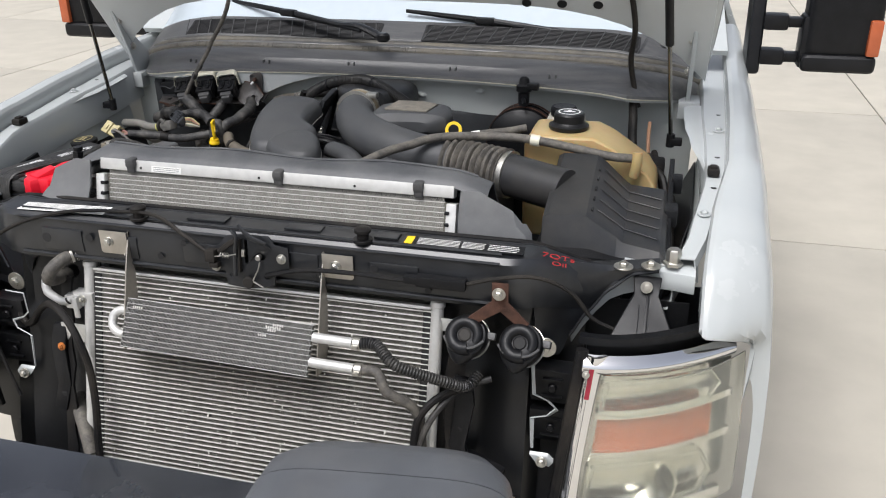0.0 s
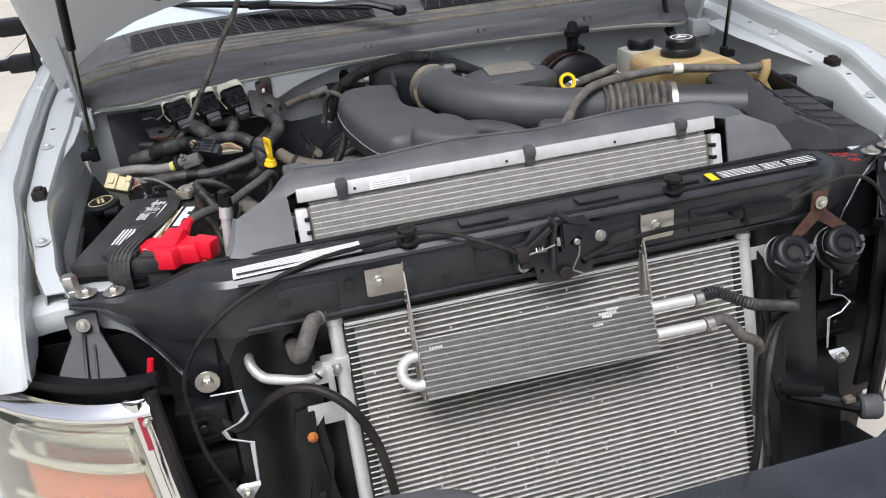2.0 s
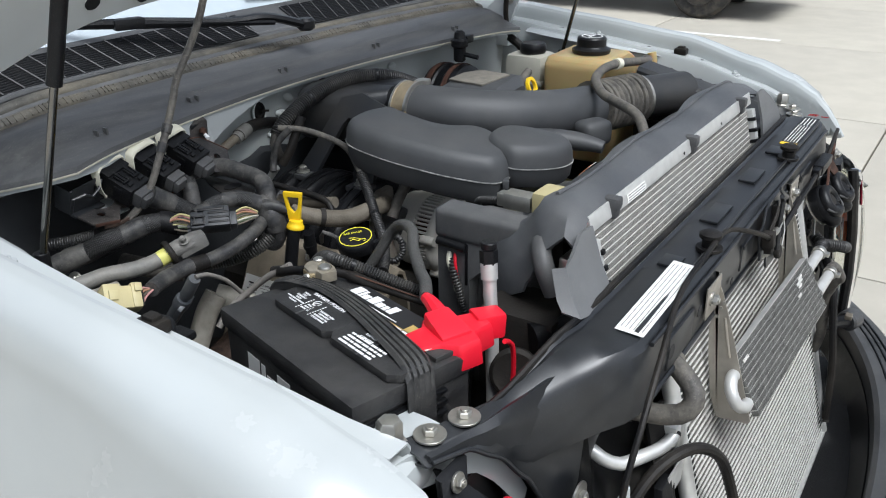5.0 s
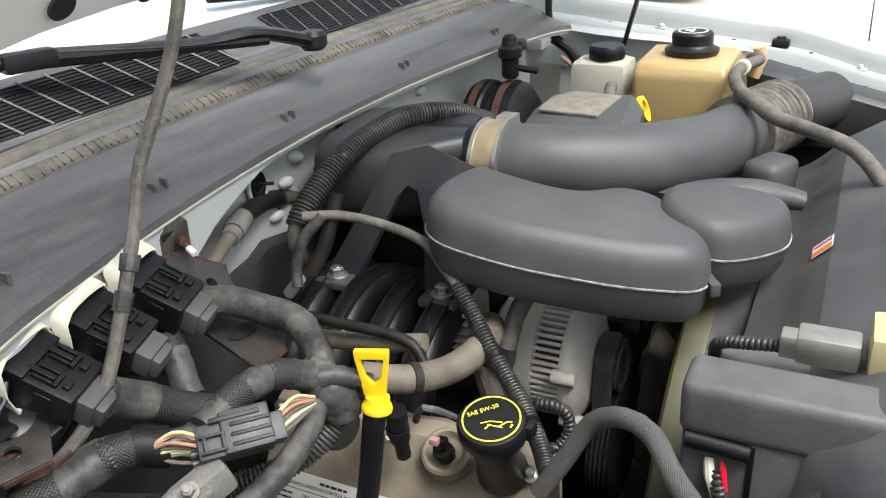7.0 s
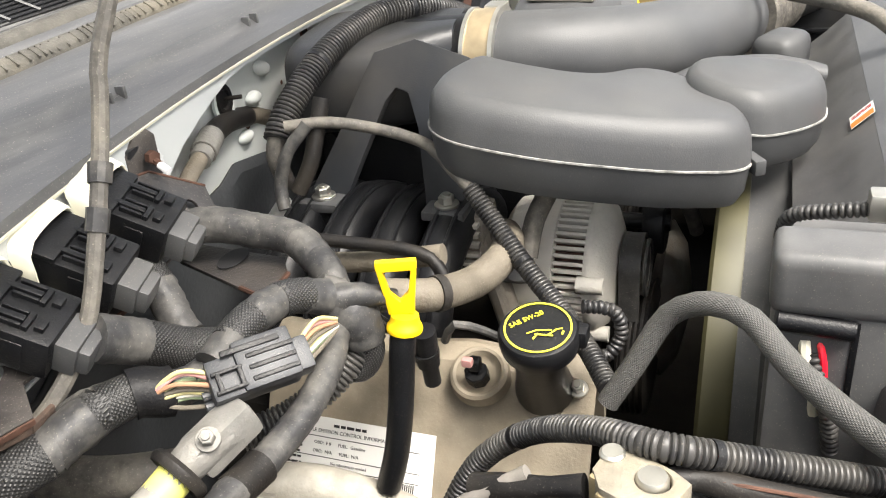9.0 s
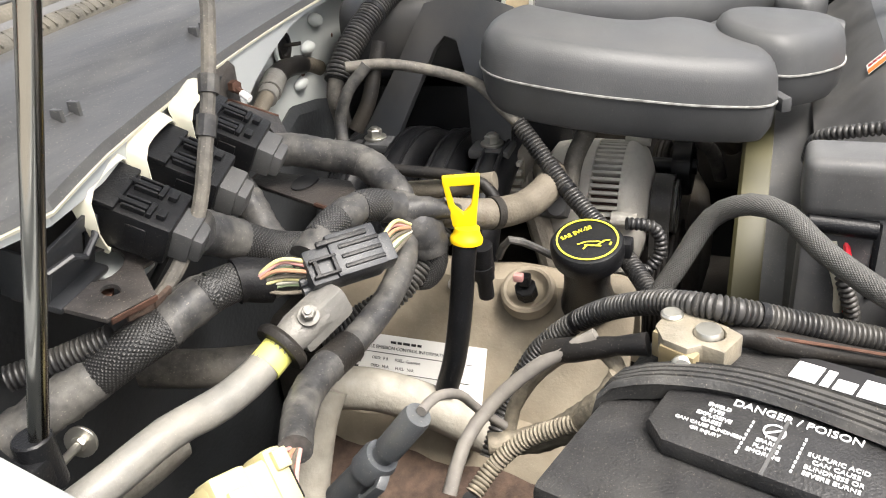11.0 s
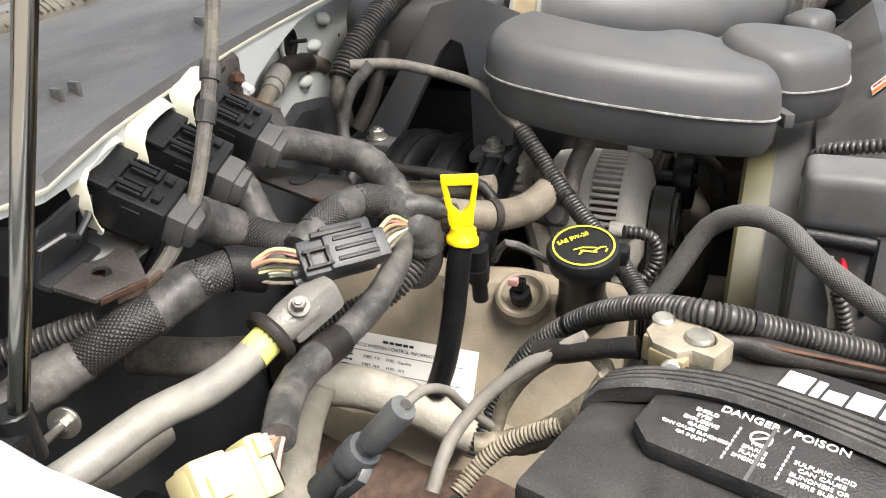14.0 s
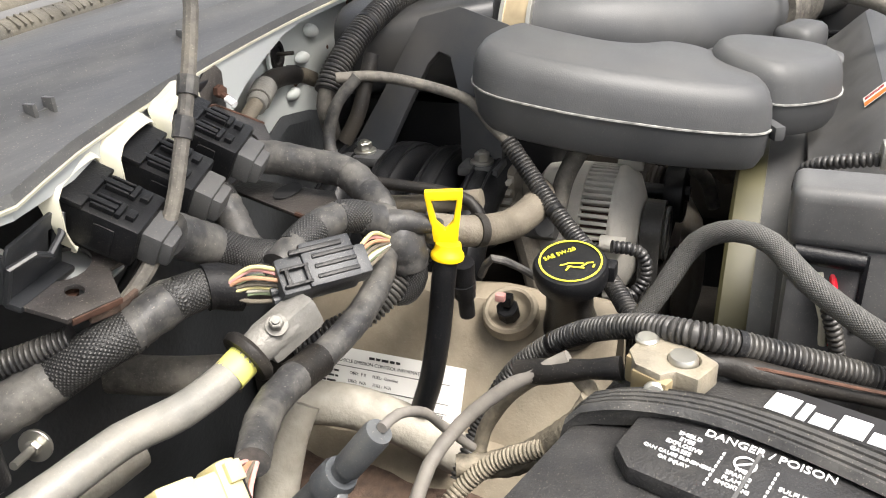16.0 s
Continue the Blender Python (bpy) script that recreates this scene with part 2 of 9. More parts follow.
M_PLATE = material("dusty_rusting_plate", (0.03, 0.028, 0.028), 0.38, var=0.35, scale=40, bump=0.4, bump_scale=200, dust=0.45, dust_color=(0.11, 0.094, 0.08), dust_scale=16, speck=0.5)
M_BOX = material("dusty_grey_box", (0.075, 0.076, 0.078), 0.42, var=0.2, scale=24, bump=0.08, bump_scale=900, dust=0.4, dust_color=(0.16, 0.155, 0.145), speck=0.3)
M_PLUG = material("blue_black_plug", (0.02, 0.023, 0.028), 0.4, var=0.2, scale=30, bump=0.15, bump_scale=700, dust=0.35, dust_color=(0.09, 0.09, 0.088), dust_scale=30, speck=0.3)
M_SENSOR = material("slate_grey_plug", (0.055, 0.06, 0.066), 0.4, var=0.15, scale=40, bump=0.1, bump_scale=600, dust=0.4, dust_color=(0.13, 0.127, 0.118), dust_scale=30, speck=0.3)
M_TANCABLE = material("dirt_tan_cable", (0.19, 0.165, 0.125), 0.65, var=0.3, scale=120, bump=0.6, bump_scale=260, dust=0.6, dust_color=(0.3, 0.265, 0.2), dust_scale=30, speck=0.4)
M_GREYCABLE = material("dusty_grey_cable", (0.14, 0.13, 0.118), 0.55, var=0.2, scale=90, dust=0.5, dust_color=(0.24, 0.22, 0.185), dust_scale=40, speck=0.3)
M_TYRE = material("tyre_rubber", (0.022, 0.022, 0.022), 0.75, var=0.2, bump=0.4, dust=0.3)
M_PLOW = material("semi_gloss_black_steel", (0.02, 0.023, 0.03), 0.2, var=0.15, scale=12, coat=0.5, bump=0.06, bump_scale=120, dust=0.15, dust_color=(0.15, 0.15, 0.15))
M_POD = material("textured_black_housing", (0.09, 0.096, 0.105), 0.4, var=0.12, scale=18, bump=0.3, bump_scale=900, dust=0.1)
M_CONCRETE = material("concrete", (0.47, 0.438, 0.368), 0.85, var=0.07, scale=3.0, bump=0.5, bump_scale=350, dust=0.35, dust_color=(0.4, 0.37, 0.32), dust_scale=0.9)
M_JOINT = material("dark_joint_filler", (0.09, 0.085, 0.08), 0.9, var=0.3, scale=20)
M_ROADWHITE = material("worn_white_line", (0.75, 0.74, 0.7), 0.8, var=0.1, scale=15, dust=0.3)
M_CARPAINT = material("dark_car_paint", (0.03, 0.03, 0.034), 0.25, var=0.1, coat=0.6)
M_COPPER = material("wire_orange", (0.36, 0.2, 0.12), 0.5, var=0.1)
M_WGREEN = material("wire_green", (0.26, 0.32, 0.19), 0.5, var=0.1)
M_WYEL = material("wire_yellow", (0.5, 0.45, 0.22), 0.5, var=0.1)
M_WWHITE = material("wire_white", (0.5, 0.48, 0.4), 0.5, var=0.1)
M_WPINK = material("wire_pink", (0.5, 0.26, 0.24), 0.5, var=0.1)
M_WBLACK = material("wire_black", (0.02, 0.02, 0.02), 0.5, var=0.1)


# ---- building helpers ----
def link(name, bm, mat, parent=None, label="", origin=None, sharp=35):
    me = bpy.data.meshes.new(name)
    bmesh.ops.recalc_face_normals(bm, faces=bm.faces[:])
    bm.to_mesh(me)
    bm.free()
    me.materials.append(mat)
    me.polygons.foreach_set("use_smooth", [True] * len(me.polygons))
    me.set_sharp_from_angle(angle=radians(sharp))
    ob = new(name, me)
    if parent is not None:
        ob.parent = parent
        if parent.type == "EMPTY":
            ob.matrix_parent_inverse = Matrix.Translation(-Vector(parent.location))
    if label:
        ob["label"] = label
    return ob


def thing(name, label, category, at=(0, 0, 0), group="", kind=""):
    ob = new(name)
    ob.location = at
    ob.empty_display_size = 0.05
    return tagged(ob, label, category, group, kind)


def part(name, bm, mat, parent, label=""):
    return link(name, bm, mat, parent, label)


def solo(name, bm, mat, label, category, group="", kind=""):
    return tagged(link(name, bm, mat), label, category, group, kind)


def merge(*bms):
    out = bms[0]
    for b in bms[1:]:
        me = bpy.data.meshes.new("tmp")
        b.to_mesh(me)
        out.from_mesh(me)
        b.free()
        bpy.data.meshes.remove(me)
    return out


def turned(bm, m):
    bmesh.ops.transform(bm, matrix=m, verts=bm.verts[:])
    return bm


def bevelled(bm, w, seg=2, angle=30):
    if w > 0:
        es = [e for e in bm.edges if len(e.link_faces) == 2 and e.calc_face_angle(0) > radians(angle)]
        bmesh.ops.bevel(bm, geom=es, offset=w, segments=seg, affect="EDGES", profile=0.6, clamp_overlap=True)
    return bm


def box(c, s, bev=0.004, rot=(0, 0, 0), seg=2, taper=1.0):
    bm = bmesh.new()
    bmesh.ops.create_cube(bm, size=1)
    for v in bm.verts:
        k = taper if v.co.z > 0 else 1.0
        v.co = Vector((v.co.x * s[0] * k, v.co.y * s[1] * k, v.co.z * s[2]))
    bevelled(bm, bev, seg)
    return turned(bm, pose(*c, *rot))


def prism(poly, way, bev=0.003, seg=2):
    """A polygon of 3D points pushed along a vector."""
    bm = bmesh.new()
    way = Vector(way)
    a = [bm.verts.new(p) for p in poly]
    b = [bm.verts.new(Vector(p) + way) for p in poly]
    bm.faces.new(a)
    bm.faces.new(list(reversed(b)))
    for i in range(len(a)):
        j = (i + 1) % len(a)
        bm.faces.new((a[i], b[i], b[j], a[j]))
    bmesh.ops.recalc_face_normals(bm, faces=bm.faces[:])
    return bevelled(bm, bev, seg)


def loft(rings, caps=True, closed=True, runs=None):
    """Faces between rings of points; runs, lengths along the line, lay a map called "along" on a tube."""
    bm = bmesh.new()
    vs = [[bm.verts.new(p) for p in r] for r in rings]
    n = len(rings[0])
    uv = bm.loops.layers.uv.new("along") if runs else None
    for q, (a, b) in enumerate(zip(vs, vs[1:])):
        for i in range(n if closed else n - 1):
            j = (i + 1) % n
            f = bm.faces.new((a[i], a[j], b[j], b[i]))
            if runs:
                for lp, (u, v) in zip(f.loops, ((i, q), (i + 1, q), (i + 1, q + 1), (i, q + 1))):
                    lp[uv].uv = (u / n, runs[v])
    if caps and closed:
        bm.faces.new(list(reversed(vs[0])))
        bm.faces.new(vs[-1])
    bmesh.ops.recalc_face_normals(bm, faces=bm.faces[:])
    return bm


def sheet(rows, thick=0.003):
    """A panel through rows of points, given a thickness."""
    bm = loft(rows, closed=False)
    bmesh.ops.recalc_face_normals(bm, faces=bm.faces[:])
    bmesh.ops.solidify(bm, geom=bm.faces[:], thickness=thick)
    return bm


def curve(pts, step=0.012):
    """Points along a smooth line through pts."""
    P = [Vector(p) for p in pts]
    P = [P[0] * 2 - P[1]] + P + [P[-1] * 2 - P[-2]]
    out = []
    for i in range(1, len(P) - 2):
        a, b, c, d = P[i - 1:i + 3]
        n = max(2, int((c - b).length / step))
        for k in range(n):
            u = k / n
            out.append(0.5 * (2 * b + (c - a) * u + (2 * a - 5 * b + 4 * c - d) * u * u + (3 * b - a - 3 * c + d) * u ** 3))
    return out + [P[-2].copy()]


def sweep(line, radius, n=10, rib=0.0, pitch=0.006, wob=0.0, flat=1.0, wrap=0.0):
    """A round tube along a line; radius may be a list of radii spread over it; ribs make it corrugated."""
    if rib:
        dense, s = [], 0.0
        total = sum((b - a).length for a, b in zip(line, line[1:]))
        cnt = max(4, int(total / pitch * 4))
        seglen = [(b - a).length for a, b in zip(line, line[1:])]
        i, acc = 0, 0.0
        for k in range(cnt + 1):
            d = total * k / cnt
            while i < len(seglen) - 1 and acc + seglen[i] < d:
                acc += seglen[i]
                i += 1
            dense.append(line[i].lerp(line[i + 1], min(1, (d - acc) / max(seglen[i], 1e-9))))
        line = dense
    rings, up, run, runs = [], None, 0.0, []
    for i, p in enumerate(line):
        d = (line[min(i + 1, len(line) - 1)] - line[max(i - 1, 0)]).normalized()
        if up is None:
            up = Vector((0, 0, 1)) if abs(d.z) < 0.9 else Vector((0, 1, 0))
        up = (up - d * up.dot(d)).normalized()
        side = d.cross(up)
        run += (p - line[i - 1]).length if i else 0.0
        runs.append(run / 0.1)
        u = i / max(1, len(line) - 1)
        if isinstance(radius, (list, tuple)):
            q = u * (len(radius) - 1)
            j = min(int(q), len(radius) - 2)
            r = radius[j] + (radius[j + 1] - radius[j]) * (q - j)
        else:
            r = radius
        if rib:
            r += rib * (1, 0.6, -1, 0.6)[i % 4] * 0.5
        if wob:
            r *= 1 + wob * noise.noise(p * 70)
        rings.append([p + (side * math.cos(t) + up * math.sin(t) * flat) * r * (1 + (wrap * ((run / 0.012 + t / (2 * math.pi)) % 1.0 - 0.5) if wrap else 0)) * (1 + (wob * 0.6 * noise.noise(p * 90 + Vector((math.cos(t), math.sin(t), 0))) if wob else 0)) for t in (2 * math.pi * k / n for k in range(n))])
    return loft(rings, runs=runs)


def tube(pts, radius, n=10, step=0.012, **k):
    return sweep(curve(pts, step), radius, n, **k)


def revolve(profile, at, axis=(0, 0, 1), n=32, caps=True):
    """Profile of (radius, height) turned about an axis through at."""
    q = Vector((0, 0, 1)).rotation_difference(Vector(axis)).to_matrix().to_4x4()
    bm = loft([[(r * math.cos(2 * math.pi * k / n), r * math.sin(2 * math.pi * k / n), h) for k in range(n)] for r, h in profile], caps)
    return turned(bm, Matrix.Translation(at) @ q)


def annulus(r0, r1, h, at, axis=(0, 0, 1), n=36):
    return revolve([(r0, 0), (r1, 0), (r1, h), (r0, h), (r0, 0)], at, axis, n, False)


def disc(at, axis, r, h, n=24, bev=0.1):
    e = min(r, h) * bev
    return revolve([(r - e, 0), (r, e), (r, h - e), (r - e, h)], at, axis, n)


def hexbolt(at, axis, r=0.009, h=0.008, washer=0.016):
    a = Vector(axis).normalized()
    return merge(disc(at, a, washer, 0.003, 20), disc(Vector(at) + a * 0.003, a, r, h, 6, 0.15), disc(Vector(at) + a * (0.003 + h), a, r * 0.55, 0.002, 12))


def text_bm(body, size, m, depth=0.0004, spacing=1.0):
    cu = bpy.data.curves.new("t", "FONT")
    cu.body, cu.size, cu.extrude, cu.resolution_u, cu.space_character = body, size, depth, 3, spacing
    cu.align_x, cu.align_y = "CENTER", "CENTER"
    ob = bpy.data.objects.new("t", cu)
    me = bpy.data.meshes.new_from_object(ob)
    bm = bmesh.new()
    bm.from_mesh(me)
    bpy.data.objects.remove(ob)
    bpy.data.curves.remove(cu)
    bpy.data.meshes.remove(me)
    return turned(bm, m)


def frame_of(at, right, up):
    """The pose whose x runs right and y up on a face."""
    r = Vector(right).normalized()
    u = Vector(up)
    u = (u - r * u.dot(r)).normalized()
    n = r.cross(u)
    m = Matrix((r, u, n)).transposed().to_4x4()
    m.translation = Vector(at)
    return m


def bars(m, w, rows, gap, h, seed=1, depth=0.0006, left=None):
    """Plain bars for small print, on the face m."""
    rnd = random.Random(seed)
    out = bmesh.new()
    for i in range(rows):
        x = -w / 2
        while x < w / 2 - h:
            L = min(rnd.uniform(1.5, 5) * h, w / 2 - x)
            b = box((x + L / 2, (rows / 2 - i - 0.5) * gap, depth / 2), (L, h, depth), 0)
            me = bpy.data.meshes.new("t")
            turned(b, m).to_mesh(me)
            b.free()
            out.from_mesh(me)
            bpy.data.meshes.remove(me)
            x += L + h * 0.6
    return out


def decal(m, w, h, depth=0.0006, bev=0.0):
    return turned(box((0, 0, depth / 2), (w, h, depth), bev), m)


def spline(table, y):
    """A value read off a table of (y, value)."""
    if y <= table[0][0]:
        return table[0][1]
    for (a, p), (b, q) in zip(table, table[1:]):
        if y <= b:
            u = (y - a) / (b - a)
            u = u * u * (3 - 2 * u) * 0.4 + u * 0.6
            return p + (q - p) * u
    return table[-1][1]


def plate(outer, holes, thick, bev=0.0):
    """A flat plate with holes, in the xy plane, pushed along z."""
    bm = bmesh.new()
    es = []
    for loop in [outer] + holes:
        vs = [bm.verts.new((x, y, -thick / 2)) for x, y in loop]
        es += [bm.edges.new((vs[k], vs[(k + 1) % len(vs)])) for k in range(len(vs))]
    bmesh.ops.triangle_fill(bm, use_beauty=True, use_dissolve=False, edges=es)
    g = bmesh.ops.extrude_face_region(bm, geom=bm.faces[:])
    bmesh.ops.translate(bm, vec=(0, 0, thick), verts=[v for v in g["geom"] if isinstance(v, bmesh.types.BMVert)])
    bmesh.ops.recalc_face_normals(bm, faces=bm.faces[:])
    if bev:
        bevelled(bm, bev, 2, 40)
    return bm


def circ(x, y, r, n=16, sy=1.0):
    return [(x + r * math.cos(2 * math.pi * k / n), y + r * sy * math.sin(2 * math.pi * k / n)) for k in range(n)]


# ---- ground ----
JX, JY = [2.6 + 2.85 * k for k in range(-6, 7)], [0.27 + 3.0 * k for k in range(-5, 7)]
ground = solo("ground", box((0, 0, -0.15), (600, 600, 0.2), 0), M_JOINT, "flat concrete parking lot seen in soft daylight", "ground", kind="structure")
slab_mesh = None
for i, (x0, x1) in enumerate(zip(JX, JX[1:])):
    for j, (y0, y1) in enumerate(zip(JY, JY[1:])):
        if slab_mesh is None:
            ob = part("slab", box((0, 0, -0.025), (2.85 - 0.012, 3.0 - 0.012, 0.05), 0.006), M_CONCRETE, ground)
            slab_mesh = ob.data
            n, l = M_CONCRETE.node_tree.nodes, M_CONCRETE.node_tree.links
        else:
            ob = new("slab", slab_mesh)
            ob.parent = ground
        ob.location = ((x0 + x1) / 2, (y0 + y1) / 2, 0)
outer = bmesh.new()
X0, X1, Y0, Y1 = JX[0], JX[-1], JY[0], JY[-1]
for a, b, c, d in ((-300, X0, -300, 300), (X1, 300, -300, 300), (X0, X1, -300, Y0), (X0, X1, Y1, 300)):
    outer = merge(outer, box(((a + b) / 2, (c + d) / 2, -0.025), (b - a - 0.01, d - c - 0.01, 0.05), 0))
part("far_paving", outer, M_CONCRETE, ground)
part("parking_line", box((8.45, 5.2, 0.002), (0.1, 6.9, 0.004), 0.0), M_ROADWHITE, ground, "worn white painted parking line")

# ---- parked vehicle beyond ----
car = thing("parked_pickup", "dark parked pickup truck far across the lot", "pickup truck", (10.3, 4.4, 0))
part("body", merge(prism([(9.5, 1.9, 0.5), (9.5, 7.2, 0.5), (9.5, 7.2, 1.15), (9.5, 5.5, 1.15), (9.5, 5.2, 1.8), (9.5, 3.9, 1.85), (9.5, 3.1, 1.25), (9.5, 2.0, 1.1)], (1.8, 0, 0), 0.06)), M_CARPAINT, car)
for wx in (9.47, 11.1):
    for wy in (3.0, 6.3):
        w = part("wheel", revolve([(0.2, 0), (0.34, 0.0), (0.38, 0.04), (0.38, 0.2), (0.34, 0.24), (0.2, 0.24)], (wx - 0.02, wy, 0.38), (1, 0, 0), 40), M_TYRE, car)
        part("rim", revolve([(0.05, 0.02), (0.08, 0.05), (0.19, 0.03), (0.22, 0.0), (0.22, 0.2), (0.05, 0.2)], (wx - 0.03, wy, 0.38), (1, 0, 0), 24), M_IRON, w)

# ---- truck body ----
truck = thing("truck_body", "white pickup truck with its hood raised and grille removed", "truck", (0, 1.0, 0))
XR = [(0.05, 0.857), (0.12, 0.862), (0.21, 0.89), (0.45, 0.93), (0.76, 0.94), (1.0, 0.945), (1.7, 0.95)]
ZR = [(0.0, 1.165), (0.06, 1.185), (0.12, 1.205), (0.21, 1.232), (0.45, 1.288), (0.76, 1.32), (1.0, 1.345), (1.7, 1.39)]


# crown of the fender, from its rolled front edge back to the cab
ZF = [(-0.055, 1.02), (-0.03, 1.07), (0.0, 1.12), (0.035, 1.172), (0.06, 1.2), (0.09, 1.227), (0.15, 1.256), (0.25, 1.289), (0.46, 1.336), (0.76, 1.366), (1.0, 1.39), (1.7, 1.43)]
XI = [(-0.05, 0.915), (0.1, 0.915), (0.25, 0.926), (0.46, 0.958), (0.76, 0.968), (1.7, 0.98)]
SHIFT = {-1: -0.03, 1: 0.0}


def rail_x(s, y):
    return spline(XR, y) + SHIFT[s]


def fender(s):
    rings = []
    for k in range(52):
        y = 1.69 * (k / 51) ** 1.5
        x, z = spline(XI, y) + SHIFT[s] * 0.7 - 0.03, spline(ZF, y)
        xo = 1.055 + SHIFT[s] - 0.35 * max(0.0, 0.05 - y)
        flare = 0.045 * math.exp(-((y - 0.62) / 0.4) ** 2)
        roll = max(0.0, 0.14 - y)
        low = 0.62
        if abs(y - 0.62) < 0.5:
            low = max(0.55, 0.38 + math.sqrt(max(0, 0.25 - (y - 0.62) ** 2)) * 1.05)
        w = xo - x - 0.036
        sec = [(x + 0.03, z - 0.09), (x + 0.031, z - 0.012), (x + 0.036, z - 0.003), (x + 0.045, z), (x + 0.036 + w * 0.35, z + 0.001 - roll * 0.1), (x + 0.036 + w * 0.6, z - 0.007 - roll * 0.3), (x + 0.036 + w * 0.8, z - 0.024 - roll * 0.5), (x + 0.036 + w * 0.93, z - 0.055 - roll * 0.5), (xo, z - 0.1 - roll * 0.4), (xo + 0.006 + flare * 0.4, z - 0.22), (xo + 0.008 + flare, z - 0.38)]
        sec.append((xo + 0.008 + flare, min(low, z - 0.4)))
        ring = [(a, y + max(0.0, 0.1 - y) * max(0.0, a - x - 0.05) * 2.2, b) for a, b in sec]
        # clear of the headlamp below its top edge
        pts = [Vector(p) for p in ring]
        ring = []
        for i in range(len(pts) - 1):
            a, b, c, d = pts[max(0, i - 1)], pts[i], pts[i + 1], pts[min(len(pts) - 1, i + 2)]
            for u in (0, 0.25, 0.5, 0.75):
                ring.append(0.5 * (2 * b + (c - a) * u + (2 * a - 5 * b + 4 * c - d) * u * u + (3 * b - a - 3 * c + d) * u ** 3) if i > 3 else b.lerp(c, u))
        ring.append(pts[-1])
        clear = [min(1.0, max(0.0, (1.125 - b) / 0.05)) for a, yy, b in ring]
        clear = [c * c * (3 - 2 * c) for c in clear]
        rings.append([(s * (a + c * max(0.0, 1.025 - a)), yy + c * max(0.0, 0.085 - yy), b) for (a, yy, b), c in zip(ring, clear)])
    return sheet(rings, 0.004)


def rail(s):
    rings = []
    for k in range(24):
        y = 0.15 + 1.47 * k / 23
        g = spline([(0.2, 0.008), (0.5, 0.014), (0.9, 0.032), (1.6, 0.04)], y)
        x, z = rail_x(s, y), spline(ZR, y)
        rings.append([(s * (x - g), y, z - 0.11), (s * (x - g), y, z - 0.008), (s * (x - g + 0.005), y, z), (s * (x + 0.03), y, z), (s * (x + 0.034), y, z - 0.02)])
    return sheet(rings, 0.003)


def bolt(parent, at, axis=(0, 0, 1), mat=None, r=0.009, washer=0.016, label=""):
    return part("bolt", hexbolt(at, axis, r, 0.008, washer), mat or M_STEEL, parent, label)


